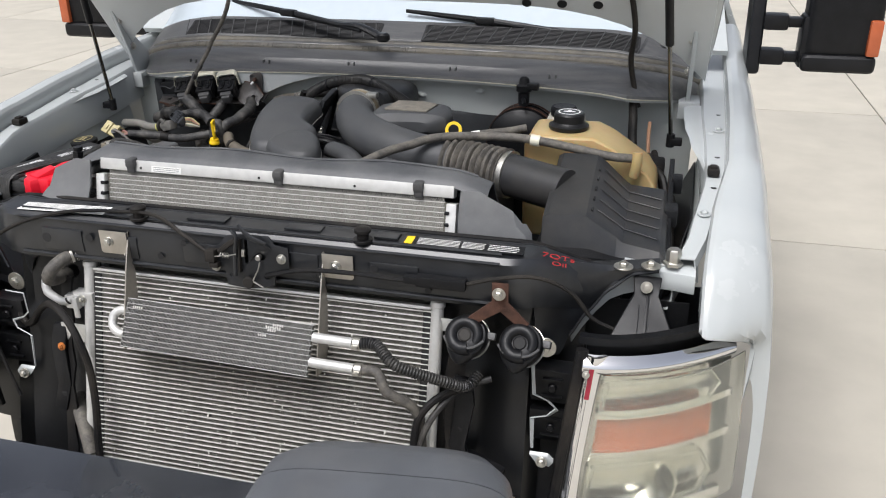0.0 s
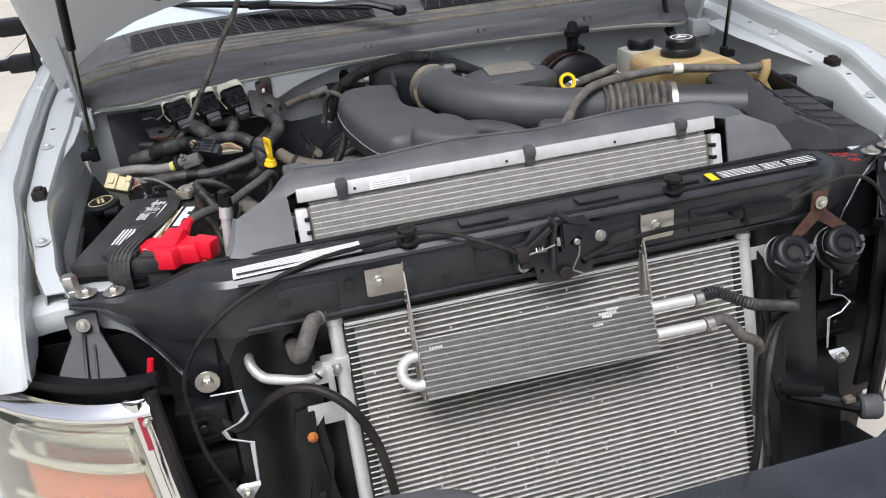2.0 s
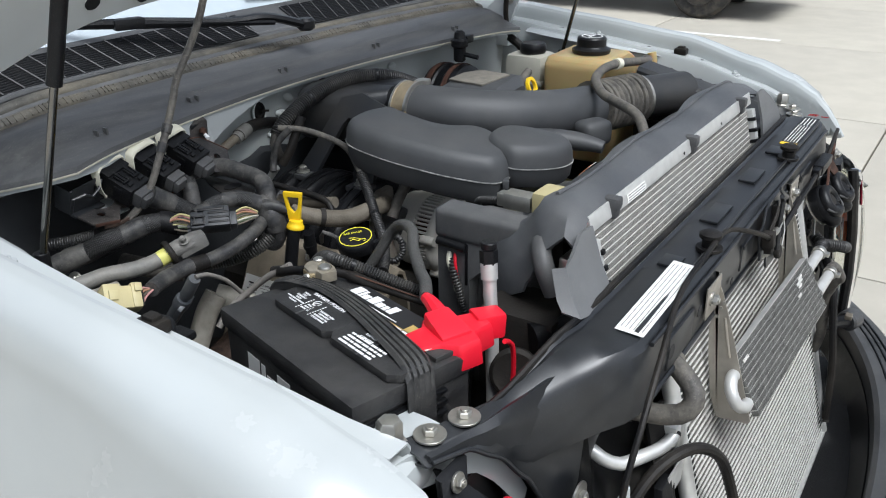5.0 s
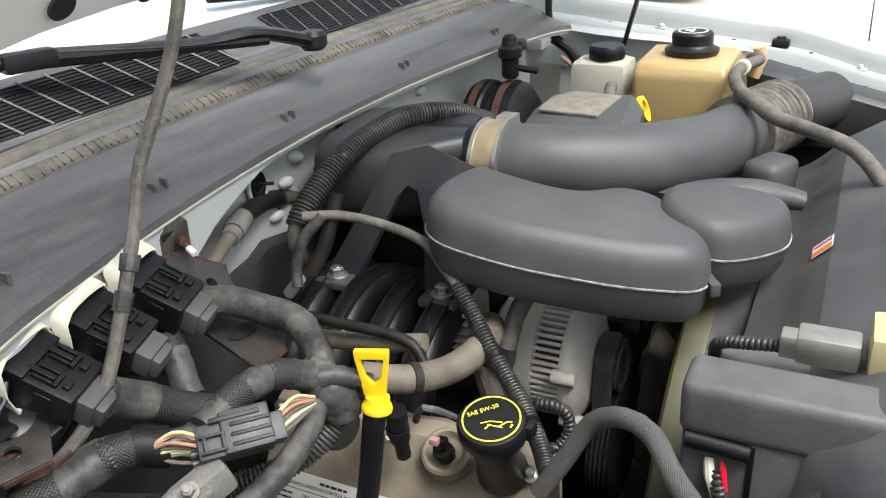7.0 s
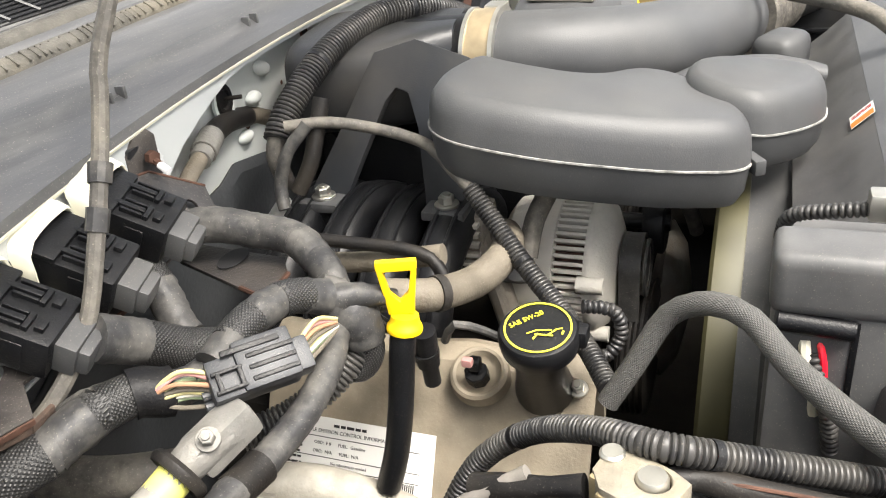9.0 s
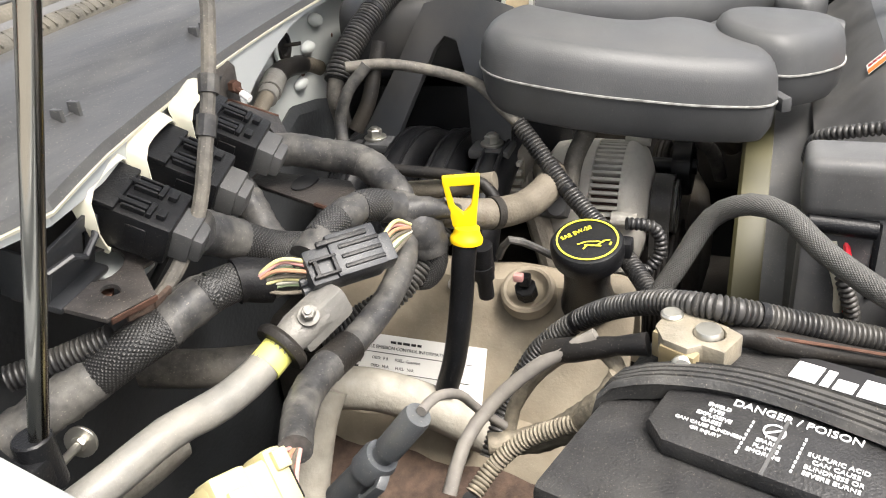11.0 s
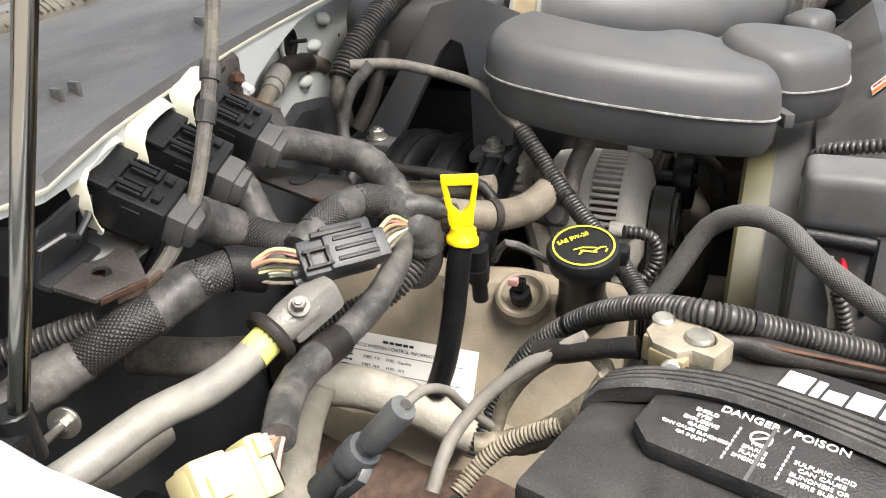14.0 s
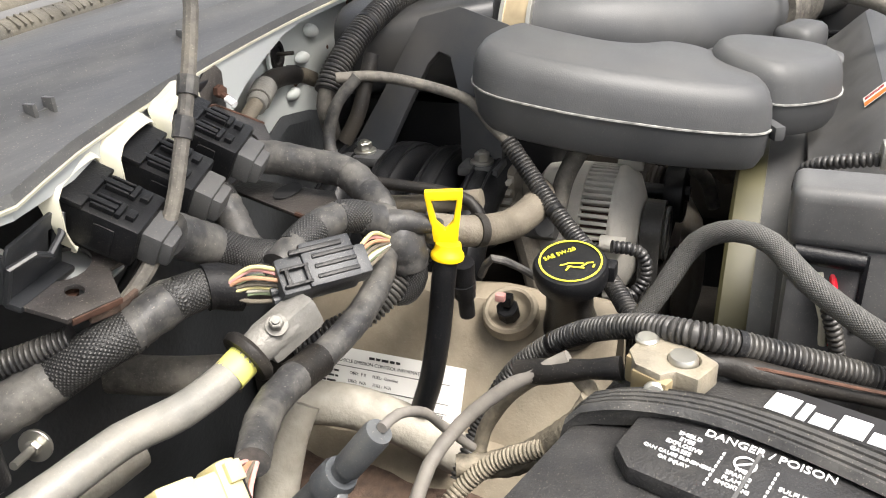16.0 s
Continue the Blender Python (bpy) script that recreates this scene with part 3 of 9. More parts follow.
for s in (-1, 1):
    f = part("fender", fender(s), M_PAINT, truck, "glossy white front fender")
    r = part("inner_rail", rail(s), M_PAINT, truck, "white painted inner fender rail with holes")
    for y in (0.3, 0.4, 0.56, 0.72, 0.84):
        x, z = rail_x(s, y) + 0.012, spline(ZR, y)
        if y in (0.3, 0.72):
            part("bolt", hexbolt((s * x, y, z), (0, 0, 1), 0.008, 0.006, 0.014), M_PAINT, r)
        elif s > 0 or y > 0.6:
            part("hole", disc((s * x, y, z - 0.0005), (0, 0, 1), 0.006, 0.001, 14), M_INK, r)
    y = 0.46
    x, z = spline(XR, y), spline(ZR, y)
    x = rail_x(s, y) + 0.004
    part("bump_stop", merge(box((s * x, y, z + 0.008), (0.026, 0.036, 0.018), 0.005), box((s * x, y, z + 0.018), (0.016, 0.02, 0.008), 0.003)), M_RUBBER, r, "black rubber hood bump stop")
    part("shelf", sheet([[(s * x, y + dy, z) for y, z in ((0.23, 1.15), (0.225, 1.186), (0.21, 1.193), (0.17, 1.193), (0.152, 1.191), (0.143, 1.184), (0.139, 1.17), (0.139, 1.157), (0.142, 1.146))] for x, dy in ((0.765, 0.004), (0.79, 0.002), (0.83, 0.0), (0.87, -0.004), (0.905, -0.012))], 0.004), M_PAINT, truck, "white painted front corner shelf")
    flange = [[(s * (a + (rail_x(s, y) - 0.005 - a) * q / 4), y, spline(ZR, y) - 0.008 - 0.006 * (q == 0)) for q in range(5)] for y, a in ((y0, min(a0, rail_x(s, y0) - 0.006)) for y0, a0 in ((0.5, 0.918), (0.56, 0.908), (0.64, 0.888), (0.7, 0.882), (0.76, 0.872), (0.84, 0.868), (0.92, 0.866)))]
    part("rail_flange", sheet(flange, 0.003), M_PAINT, truck, "white painted flange inside the fender")
    part("splash_panel", box((s * 0.845, 0.2, 0.97), (0.22, 0.006, 0.32), 0.002), M_PLASTIC, truck, "black splash panel behind the headlamp")
    # inner apron
    part("apron", sheet([[(s * (rail_x(s, y) - 0.006), y, spline(ZR, y) - 0.1), (s * (rail_x(s, y) - 0.04), y, 1.1), (s * (rail_x(s, y) - 0.02), y, 0.95)] for y in (0.13, 0.3, 0.5, 0.7, 0.95)], 0.003), M_FIREWALL, truck, "grey painted inner apron")
    part("lower_apron", sheet([[(s * (rail_x(s, y) - 0.03), y, 1.16), (s * (rail_x(s, y) - 0.065), y, 1.08), (s * (rail_x(s, y) - 0.16), y, 0.98)] for y in (0.13, 0.3, 0.5, 0.7, 0.95)], 0.003), M_PLASTIC, truck, "black lower apron panel")
    part("wheel_liner", sheet([[(s * 0.86, y, 1.02), (s * 0.62, y, 0.98), (s * 0.58, y, 0.6)] for y in (0.1, 0.4, 0.7, 0.95)], 0.004), M_PLASTIC, truck, "black plastic wheel liner")
    w = part("wheel", revolve([(0.2, 0), (0.36, 0.0), (0.4, 0.04), (0.4, 0.22), (0.36, 0.26), (0.2, 0.26)], (s * 0.86 - 0.13, 0.62, 0.4), (1, 0, 0), 48), M_TYRE, truck, "black tyre under the fender")
    part("rim", revolve([(0.04, 0.0), (0.21, 0.0), (0.21, 0.2), (0.04, 0.2)], (s * 0.86 - 0.1, 0.62, 0.4), (1, 0, 0), 24), M_IRON, w)
    # body side behind the fender
    part("door", sheet([[(s * 1.085, y, 0.5), (s * 1.09, y, 0.85), (s * 1.08, y, 1.2), (s * 1.05, y, 1.38), (s * 1.03, y, 1.42)] for y in (1.7, 2.1, 2.6)], 0.02), M_PAINT, truck, "white front door")

# cab shell behind the windshield
part("roof", sheet([[(x, y, 1.97 + 0.03 * (1 - (x / 0.82) ** 2) - (0.03 if y < 1.9 else 0)) for x in (-0.82, -0.6, -0.3, 0, 0.3, 0.6, 0.82)] for y in (1.78, 1.95, 2.6, 3.3)], 0.02), M_PAINT, truck)
part("cab_rear", sheet([[(x, 3.3 + (1.97 - z) * 0.1, z) for z in (1.98, 1.5, 0.6)] for x in (-0.95, -0.5, 0, 0.5, 0.95)], 0.02), M_PAINT, truck)
for s in (-1, 1):
    part("cab_side", sheet([[(s * (1.05 - 0.0 * z), y, z) for z in (0.5, 0.9, 1.4)] + [(s * 0.84, y, 1.96)] for y in (2.6, 3.0, 3.35)], 0.02), M_PAINT, truck)

# hood, raised
hood = part("hood", bmesh.new(), M_HOODBOUNCE, truck, "white hood held open, seen from below")
HB, HU = Vector((0, 1.02, 1.4)), Vector((0, -0.59, 0.81))
HN = Vector((0, 0.81, 0.59))


def hood_pt(x, v, lift=0.0):
    p = HB + HU * v + HN * (lift - 0.05 * (1 - (x / 0.92) ** 2) * 0.0)
    return (x, p.y, p.z)


rows = []
for k in range(15):
    u = k / 14
    row = []
    for j in range(25):
        x = -0.92 + 1.84 * j / 24
        a = abs(x) / 0.92
        v0 = -0.01 + 0.24 * (1 - a ** 5) if a < 1 else -0.01
        row.append(hood_pt(x, v0 + (1.18 - v0) * u, 0.03 * (1 - a ** 4)))
    rows.append(row)
bm = sheet(rows, 0.025)
bm.to_mesh(hood.data)
bm.free()
for s in (-1, 1):
    for x in (0.43, 0.525, 0.62):
        part("hole", turned(disc((0, 0, 0), (0, 0, 1), 0.013, 0.003, 18), frame_of(Vector(hood_pt(s * x, 0.24, 0.0)) - HN * 0.0005, (1, 0, 0), HU)), M_INK, hood)
    edge = part("hood_edge", tube([hood_pt(s * 0.9, -0.01, 0), hood_pt(s * 0.915, 0.2, 0), hood_pt(s * 0.92, 0.6, 0), hood_pt(s * 0.91, 1.17, 0)], 0.018, 8), M_PAINT, hood)
    h = part("hinge", merge(prism([(s * 0.87, 1.05, 1.3), (s * 0.87, 0.99, 1.3), (s * 0.87, 0.955, 1.4), (s * 0.87, 0.9, 1.53), (s * 0.87, 0.93, 1.56), (s * 0.87, 0.985, 1.45), (s * 0.87, 1.06, 1.38)], (s * 0.012, 0, 0), 0.003), box((s * 0.88, 1.02, 1.3), (0.06, 0.1, 0.05), 0.006)), M_PAINT, truck, "white hood hinge")
    for q in ((s * 0.868, 0.93, 1.5), (s * 0.868, 0.975, 1.41)):
        part("bolt", hexbolt(q, (-s, 0, 0), 0.007, 0.005, 0.012), M_STEEL, h)
    st = thing("gas_strut", "thin black gas strut holding the hood open", "gas strut", (s * 0.85, 0.79, 1.265), "hood struts")
    d = Vector((s * -0.0517, -0.1475, 0.515))
    p0 = Vector((s * 0.838, 0.783, 1.27))
    part("rod", sweep([p0, p0 + d * 0.53], 0.0055, 14), M_ROD, st, "slim dark polished rod")
    part("cylinder", sweep([p0 + d * 0.5, p0 + d * 0.51, p0 + d * 1.5], 0.0105, 14), M_PLASTIC, st)
    part("end_fitting", merge(disc(p0 - Vector((0, 0, 0.02)), (0, 0, 1), 0.011, 0.035, 12), box(p0 + Vector((s * 0.015, 0, -0.005)), (0.03, 0.022, 0.02), 0.004)), M_PLASTIC, st)

# cowl and windshield
COWL = [(0.0, 1.36), (0.001, 1.366), (0.016, 1.373), (0.034, 1.384), (0.038, 1.392), (0.066, 1.407), (0.084, 1.41), (0.092, 1.404), (0.104, 1.424), (0.118, 1.43)]


def cowl_row(x):
    a = abs(x) / 0.88
    back, drop = 0.2 * max(0, (a - 0.8) / 0.2) ** 1.5 - 0.2 * min(abs(x), 0.72) ** 2, 0.05 * max(0, (a - 0.7) / 0.3) ** 2
    return [(x, 0.958 + y + back * (1 - 0.75 * y / 0.118), z - drop) for y, z in COWL]


XS = [-0.9 + 1.8 * k / 48 for k in range(49)]
cowl = part("cowl", sheet([cowl_row(x) for x in XS], 0.004), M_COWL, truck, "weathered grey plastic cowl panel with stains")
part("lip_edge", sweep([Vector((x, cowl_row(x)[0][1] - 0.001, cowl_row(x)[0][2] - 0.001)) for x in XS[2:-2]], 0.0028, 6), M_IVORY, cowl, "pale worn lip edge")
seal = part("hood_seal", sweep([Vector((x, cowl_row(x)[7][1] + 0.004, cowl_row(x)[7][2] + 0.009)) for x in XS], 0.0135, 12, wob=0.06), M_SEAL, cowl, "stained tan-grey rubber weatherstrip")
part("rear_lobe", sweep([Vector((x, cowl_row(x)[7][1] + 0.031, cowl_row(x)[7][2] + 0.023)) for x in XS], 0.0125, 12, wob=0.04), M_SEAL, seal)
part("dark_bead", sweep([Vector((x, cowl_row(x)[7][1] + 0.049, cowl_row(x)[7][2] + 0.034)) for x in XS], 0.0075, 10), M_COWL, seal, "dark rubber bead")
crimp = merge(*[turned(box((0, 0, 0), (0.0018, 0.014, 0.003), 0.0), Matrix.Translation((x + 0.004 * math.sin(x * 91), cowl_row(x)[7][1] - 0.004, cowl_row(x)[7][2] + 0.0185 + 0.0008 * math.sin(x * 57))) @ pose(0, 0, 0, 35)) for x in [-0.75 + 0.0115 * k for k in range(130)]])
tagged(part("pinch_mark", crimp, M_SEAL, seal), kind="stuff")
# Cowl-coloured lines are ridges; the black ones paint in shaded grooves.
for i, f, rr, m in ((1, 0.5, 0.0022, M_COWL), (2, 0.8, 0.0016, M_RUBBER), (4, 0.35, 0.0026, M_COWL), (5, 0.4, 0.0016, M_RUBBER), (3, 0.5, 0.0014, M_COWL)):
    part("ridge_or_groove_line", sweep([Vector(cowl_row(x)[i]).lerp(Vector(cowl_row(x)[i + 1]), f) + Vector((0, -0.0005, 0.0004)) for x in XS], rr, 6), m, cowl)
for x in (-0.62, -0.39, -0.12, 0.2, 0.5):
    r = cowl_row(x)
    c = Vector(r[2]).lerp(Vector(r[3]), 0.4)
    part("clip", merge(box(c + Vector((-0.009, 0, 0.006)), (0.004, 0.01, 0.014), 0.001), box(c + Vector((0.009, 0, 0.006)), (0.004, 0.01, 0.014), 0.001), box(c + Vector((0, 0.004, 0.002)), (0.02, 0.008, 0.006), 0.001)), M_COWL, cowl)
part("vent_panel", sheet([[(x, cowl_row(x)[9][1] + q * 0.105 + (0.0 if q else 0.0), cowl_row(x)[9][2] + 0.002 + q * 0.055) for q in (0, 0.2, 0.5, 0.8, 1.0)] for x in XS], 0.004), M_COWL, cowl, "grey plastic vent panel")
for s in (-1, 1):
    g = part("grille_insert", sheet([[(s * x, cowl_row(s * x)[9][1] + 0.012 + q * 0.07, cowl_row(s * x)[9][2] + 0.0125 + q * 0.0365) for q in (0, 0.5, 1)] for x in (0.07, 0.2, 0.35, 0.5, 0.62, 0.73)], 0.002), M_INK, cowl)
    for k in range(17):
        x = 0.075 + 0.65 * k / 16
        y0, z0 = cowl_row(s * x)[9][1:]
        part("slat", sweep([Vector((s * x, y0 + 0.012, z0 + 0.0155)), Vector((s * (x + 0.022), y0 + 0.082, z0 + 0.052))], 0.0016, 4), M_PLASTIC_GREY, g)
    fine = bmesh.new()
    for k in range(13):
        q = (k + 0.5) / 13
        fine = merge(fine, sweep([Vector((s * x, cowl_row(s * x)[9][1] + 0.012 + q * 0.07, cowl_row(s * x)[9][2] + 0.0145 + q * 0.0365)) for x in (0.075, 0.2, 0.35, 0.5, 0.62, 0.725)], 0.0011, 4))
    tagged(part("mesh", fine, M_PLASTIC, g), kind="stuff")


def glass_pt(x, q):
    y0, z0 = cowl_row(x)[9][1:]
    return (x * (1 - 0.12 * q), y0 + 0.1 + q * 0.75, z0 + 0.054 + q * 0.6 - 0.04 * q * q)


part("windshield", sheet([[glass_pt(x, q) for q in (0, 0.2, 0.4, 0.6, 0.8, 1)] for x in XS], 0.005), M_GLASS, truck, "windshield glass coloured like the pale sky it reflects")
for s in (-1, 1):
    part("roof_pillar", sheet([[(s * (0.9 + w), *glass_pt(s * 0.9, q)[1:]) for w in (-0.1 * q, -0.1 * q + 0.08)] for q in (0, 0.35, 0.7, 1)], 0.02), M_PAINT, truck)
for piv, tip, sw in (((-0.02, 0.995, 1.465), (-0.6, 1.2, 1.515), -1), ((0.79, 1.15, 1.435), (-0.074, 1.184, 1.512), 1)):
    wp = thing("wiper", "black windshield wiper arm and blade at rest", "wiper", piv, "windshield wipers")
    P, T = Vector(piv), Vector(tip)
    mid = P.lerp(T, 0.3) + Vector((0, 0, 0.012))
    part("arm", tube([P, P.lerp(mid, 0.5) + Vector((0, 0, 0.012)), mid, P.lerp(T, 0.62) + Vector((0, 0, 0.02))], [0.017, 0.015, 0.011, 0.007], 8, flat=0.6), M_PLASTIC, wp)
    c = P.lerp(T, 0.62) + Vector((0, 0, 0.012))
    ax = (T - P).normalized()
    part("blade", merge(tube([c - ax * 0.3 + Vector((0, -0.01, -0.004)), c, c + ax * 0.26 + Vector((0, 0.005, -0.002))], [0.005, 0.009, 0.005], 8, flat=1.2), box(c, (0.06, 0.025, 0.022), 0.006, (0, 0, math.degrees(math.atan2(ax.y, ax.x))))), M_PLASTIC, wp)
    part("pivot_cap", disc(P - Vector((0, 0, 0.012)), (0, 0, 1), 0.02, 0.026, 20, 0.3), M_PLASTIC, wp)

# firewall and bay closing panels
FOLD = [(-0.9, 1.35), (-0.47, 1.34), (-0.43, 1.3), (-0.4, 1.292), (-0.376, 1.302), (-0.328, 1.323), (-0.281, 1.337), (-0.24, 1.347), (-0.2, 1.357), (0.9, 1.36)]


def wall_y(x, z):
    return 0.992 + 0.06 * max(0.0, 1.32 - z) + 0.05 * max(0.0, abs(x) - 0.5)


rows = []
for x in XS[::2]:
    y0, z0 = cowl_row(x)[0][1:]
    z1 = min(z0 - 0.008, spline(FOLD, x))
    rows.append([(x, y0 + 0.004, z1), (x, wall_y(x, z1) - 0.006, z1 - 0.002), (x, wall_y(x, z1), z1 - 0.012)] + [(x, wall_y(x, z), z) for z in (1.22, 1.1, 0.9, 0.7)])
part("firewall", sheet(rows, 0.004), M_FIREWALL, truck, "grey painted firewall with rust spots")
part("cowl_flange", sheet([[(x, cowl_row(x)[0][1] + 0.001, cowl_row(x)[0][2] - 0.001), (x, cowl_row(x)[0][1] + 0.003, min(cowl_row(x)[0][2] - 0.01, spline(FOLD, x) - 0.004))] for x in XS], 0.003), M_PAINT, truck, "white painted flange under the cowl lip")
MAT = [(-0.82, 1.3), (-0.5, 1.3), (-0.42, 1.24), (-0.35, 1.21), (-0.24, 1.222), (-0.205, 1.236), (-0.15, 1.226), (-0.1, 1.213), (-0.05, 1.222), (-0.014, 1.232), (0.03, 1.25), (0.1, 1.26), (0.33, 1.25), (0.5, 1.24), (0.72, 1.2)]
part("insulation_mat", sheet([[(x, wall_y(x, z) - 0.012 - 0.008 * math.sin(x * 9) ** 2 * (z < 1.2), z + (h - 1.2) * (z > 1.15)) for z in (0.75, 1.0, 1.1, 1.19, 1.2)] for x, h in [(-0.82 + 1.54 * k / 50, spline(MAT, -0.82 + 1.54 * k / 50)) for k in range(51)]], 0.006), M_MAT, truck, "dark insulation mat over the firewall")
for x, z, a, k in ((-0.1, 1.321, 20, 1.25), (-0.127, 1.292, 5, 1.15), (-0.155, 1.252, 0, 1.1), (0.1, 1.3, 15, 1.1), (0.28, 1.32, 0, 1.1)):
    part("dimple", turned(revolve([(0.001, 0.007), (0.005, 0.0062), (0.008, 0.004), (0.0095, 0.001), (0.01, -0.002)], (0, 0, 0), n=18), Matrix.Translation((x, wall_y(x, z) - 0.003, z)) @ pose(0, 0, 0, 90, a, 0) @ Matrix.Diagonal((1.35 * k, 0.75 * k, 1, 1))), M_FIREWALL, truck, "embossed oval dimple")
gw = (-0.194, wall_y(-0.194, 1.313) - 0.004, 1.313)
part("grommet_seat", turned(annulus(0.0155, 0.02, 0.004, (0, 0, 0)), Matrix.Translation(gw) @ pose(0, 0, -0.004, 90) @ Matrix.Diagonal((1, 1.25, 1, 1))), M_FIREWALL, truck, "pale raised seat round the grommet")
gm = part("grommet", turned(revolve([(0.002, 0.004), (0.008, 0.0035), (0.0095, 0.006), (0.014, 0.006), (0.0155, 0.0035), (0.0165, 0.0)], (0, 0, 0), n=26), Matrix.Translation(gw) @ pose(0, 0, 0, 90) @ Matrix.Diagonal((1, 1.25, 1, 1))), M_RUBBER, truck)
part("stud", sweep([Vector(gw), Vector(gw) + Vector((0.006, -0.024, 0.002))], 0.0025, 8), M_IRON, gm)
part("rust_hole", revolve([(0.0005, 0.001), (0.006, 0.001), (0.011, 0.0003)], (0.012, wall_y(0, 1.337) - 0.004, 1.335), (0, -1, 0), 13), M_RUST, truck, "rusted-through hole")
part("rust_core", revolve([(0.0005, 0.0006), (0.0045, 0.0004), (0.005, 0.0)], (0.011, wall_y(0, 1.337) - 0.0055, 1.336), (0, -1, 0), 9), M_INK, truck)
for x, z, r in ((0.001, 1.326, 0.006), (-0.149, 1.266, 0.006), (-0.06, 1.29, 0.003), (-0.045, 1.27, 0.004), (0.06, 1.3, 0.007)):
    part("rust_spot", revolve([(0.0005, 0.001), (r * 0.6, 0.0008), (r, 0.0002)], (x, wall_y(x, z) - 0.0035, z), (0, -1, 0), 11), M_RUST, truck)
part("underbody", box((0, 0.5, 0.62), (1.2, 1.0, 0.04), 0), M_IRON, truck, "dark underbody below the engine")
for s in (-1, 1):
    part("frame_rail", box((s * 0.45, 1.1, 0.5), (0.08, 2.2, 0.15), 0.01), M_IRON, truck)

# mirrors
for s, dx, dy in ((-1, -0.06, 0.1), (1, 0.0, 0.05)):
    mir = thing("towing_mirror", "large black two-arm towing mirror with amber marker", "side mirror", (s * (1.1 + dx), 1.2 + dy, 1.4), "towing mirrors")
    part("foot", prism([(s * (1.035 + dx), 1.16 + dy, 1.36), (s * (1.035 + dx), 1.34 + dy, 1.36), (s * (1.035 + dx), 1.36 + dy, 1.58), (s * (1.035 + dx), 1.2 + dy, 1.58)], (s * 0.04, 0, 0), 0.014, 3), M_PLASTIC, mir)
    for z in (1.41, 1.51):
        part("sleeve", box((s * (1.105 + dx), 1.2 + dy, z), (0.07, 0.062, 0.045), 0.01), M_PLASTIC, mir)
        part("arm", box((s * (1.15 + dx), 1.2 + dy, z), (0.09, 0.045, 0.028), 0.008), M_PLASTIC, mir)
    part("head", box((s * (1.285 + dx), 1.2 + dy, 1.55), (0.2, 0.12, 0.27), 0.03, seg=4), M_PLASTIC, mir)
    part("collar", box((s * (1.2 + dx), 1.195 + dy, 1.46), (0.05, 0.09, 0.15), 0.012), M_PLASTIC, mir)
    part("lower_shell", box((s * (1.28 + dx), 1.18 + dy, 1.405), (0.2, 0.11, 0.05), 0.018, seg=3), M_PLASTIC, mir)
    part("marker", box((s * (1.365 + dx), 1.15 + dy, 1.48), (0.034, 0.05, 0.1), 0.006), M_ORANGE, mir, "amber marker lens")

# ---- front end ----
M_COVER = material("satin_black_cover", (0.06, 0.063, 0.068), 0.4, var=0.15, scale=16, bump=0.15, bump_scale=900, dust=0.45, dust_color=(0.2, 0.2, 0.197), speck=0.15)
M_FLAP = material("grey_rubber_flap", (0.12, 0.123, 0.126), 0.5, var=0.15, scale=20, bump=0.15, bump_scale=600, dust=0.4, dust_color=(0.22, 0.22, 0.215), speck=0.3)
M_RIM = material("olive_rim", (0.052, 0.048, 0.021), 0.5, var=0.15, scale=25, dust=0.1, dust_color=(0.1, 0.09, 0.052))
M_REDPEN = material("faded_red_pen", (0.35, 0.02, 0.02), 0.6, var=0.4, scale=120)
LEAN = Vector((0, 0.25, 0.968)).normalized()


def on_cond(x, v, out=0.0):
    """A point of the condenser's plane: v metres below its top edge."""
    p = Vector((x, 0.012, 1.118)) - LEAN * v + Vector((0, -LEAN.z, LEAN.y)) * out
    return p


support = thing("radiator_support", "black radiator support crossmember with riveted side wings", "radiator support", (0, 0.05, 1.15))
rows = []
for k in range(61):
    x = -0.835 + 1.67 * k / 60
    a = max(0.0, (abs(x) - 0.55) / 0.25)
    g = min(1.0, max(0.0, (abs(x) - 0.585) / 0.12))
    yb, zb = 0.07 * a ** 1.3, -0.043 * g * g * (3 - 2 * g)
    dip = 0.006 * math.sin(k * 0.9) if abs(x) < 0.5 else 0
    g2 = min(1.0, max(0.0, (abs(x) - 0.58) / 0.1))
    yf = yb * 1.2 * (1 - g2) + g2 * (0.012 + 0.04 * min(1, max(0, (abs(x) - 0.5) / 0.12)) + 0.35 * max(0, abs(x) - 0.62) + 0.01)
    low = spline([(0.6, 1.0), (0.672, 1.06), (0.7, 1.106), (0.742, 1.158), (0.785, 1.182), (0.84, 1.184)], abs(x))
    rows.append([(x, 0.006 + yf, max(low, 1.135 + zb * 0.6)), (x, -0.008 + yf, max(low + 0.002, 1.14 + zb * 0.6)), (x, -0.012 + yf, max(low + 0.004, 1.19 + zb - 0.02 * g2)), (x, -0.006 + yf, max(low + 0.006, 1.232 + zb)), (x, 0.004 + yf, 1.242 + zb), (x, 0.06 + yb + 0.4 * max(0, yf - yb), 1.246 + zb + dip * 0.2), (x, 0.078 + yb * 1.1, 1.24 + zb), (x, 0.084 + yb * 1.1, 1.242 + zb), (x, 0.088 + yb * 1.1, 1.22 + zb)])
part("crossmember", sheet(rows, 0.003), M_SUPPORT, support)
for zz, yy, rr in ((1.2345, -0.0085, 0.0035), (1.15, -0.0105, 0.004), (1.2465, 0.012, 0.003)):
    part("bead", sweep([Vector((x, yy, zz)) for x in (-0.54, -0.3, 0.0, 0.3, 0.54)], rr, 8), M_SUPPORT, support)
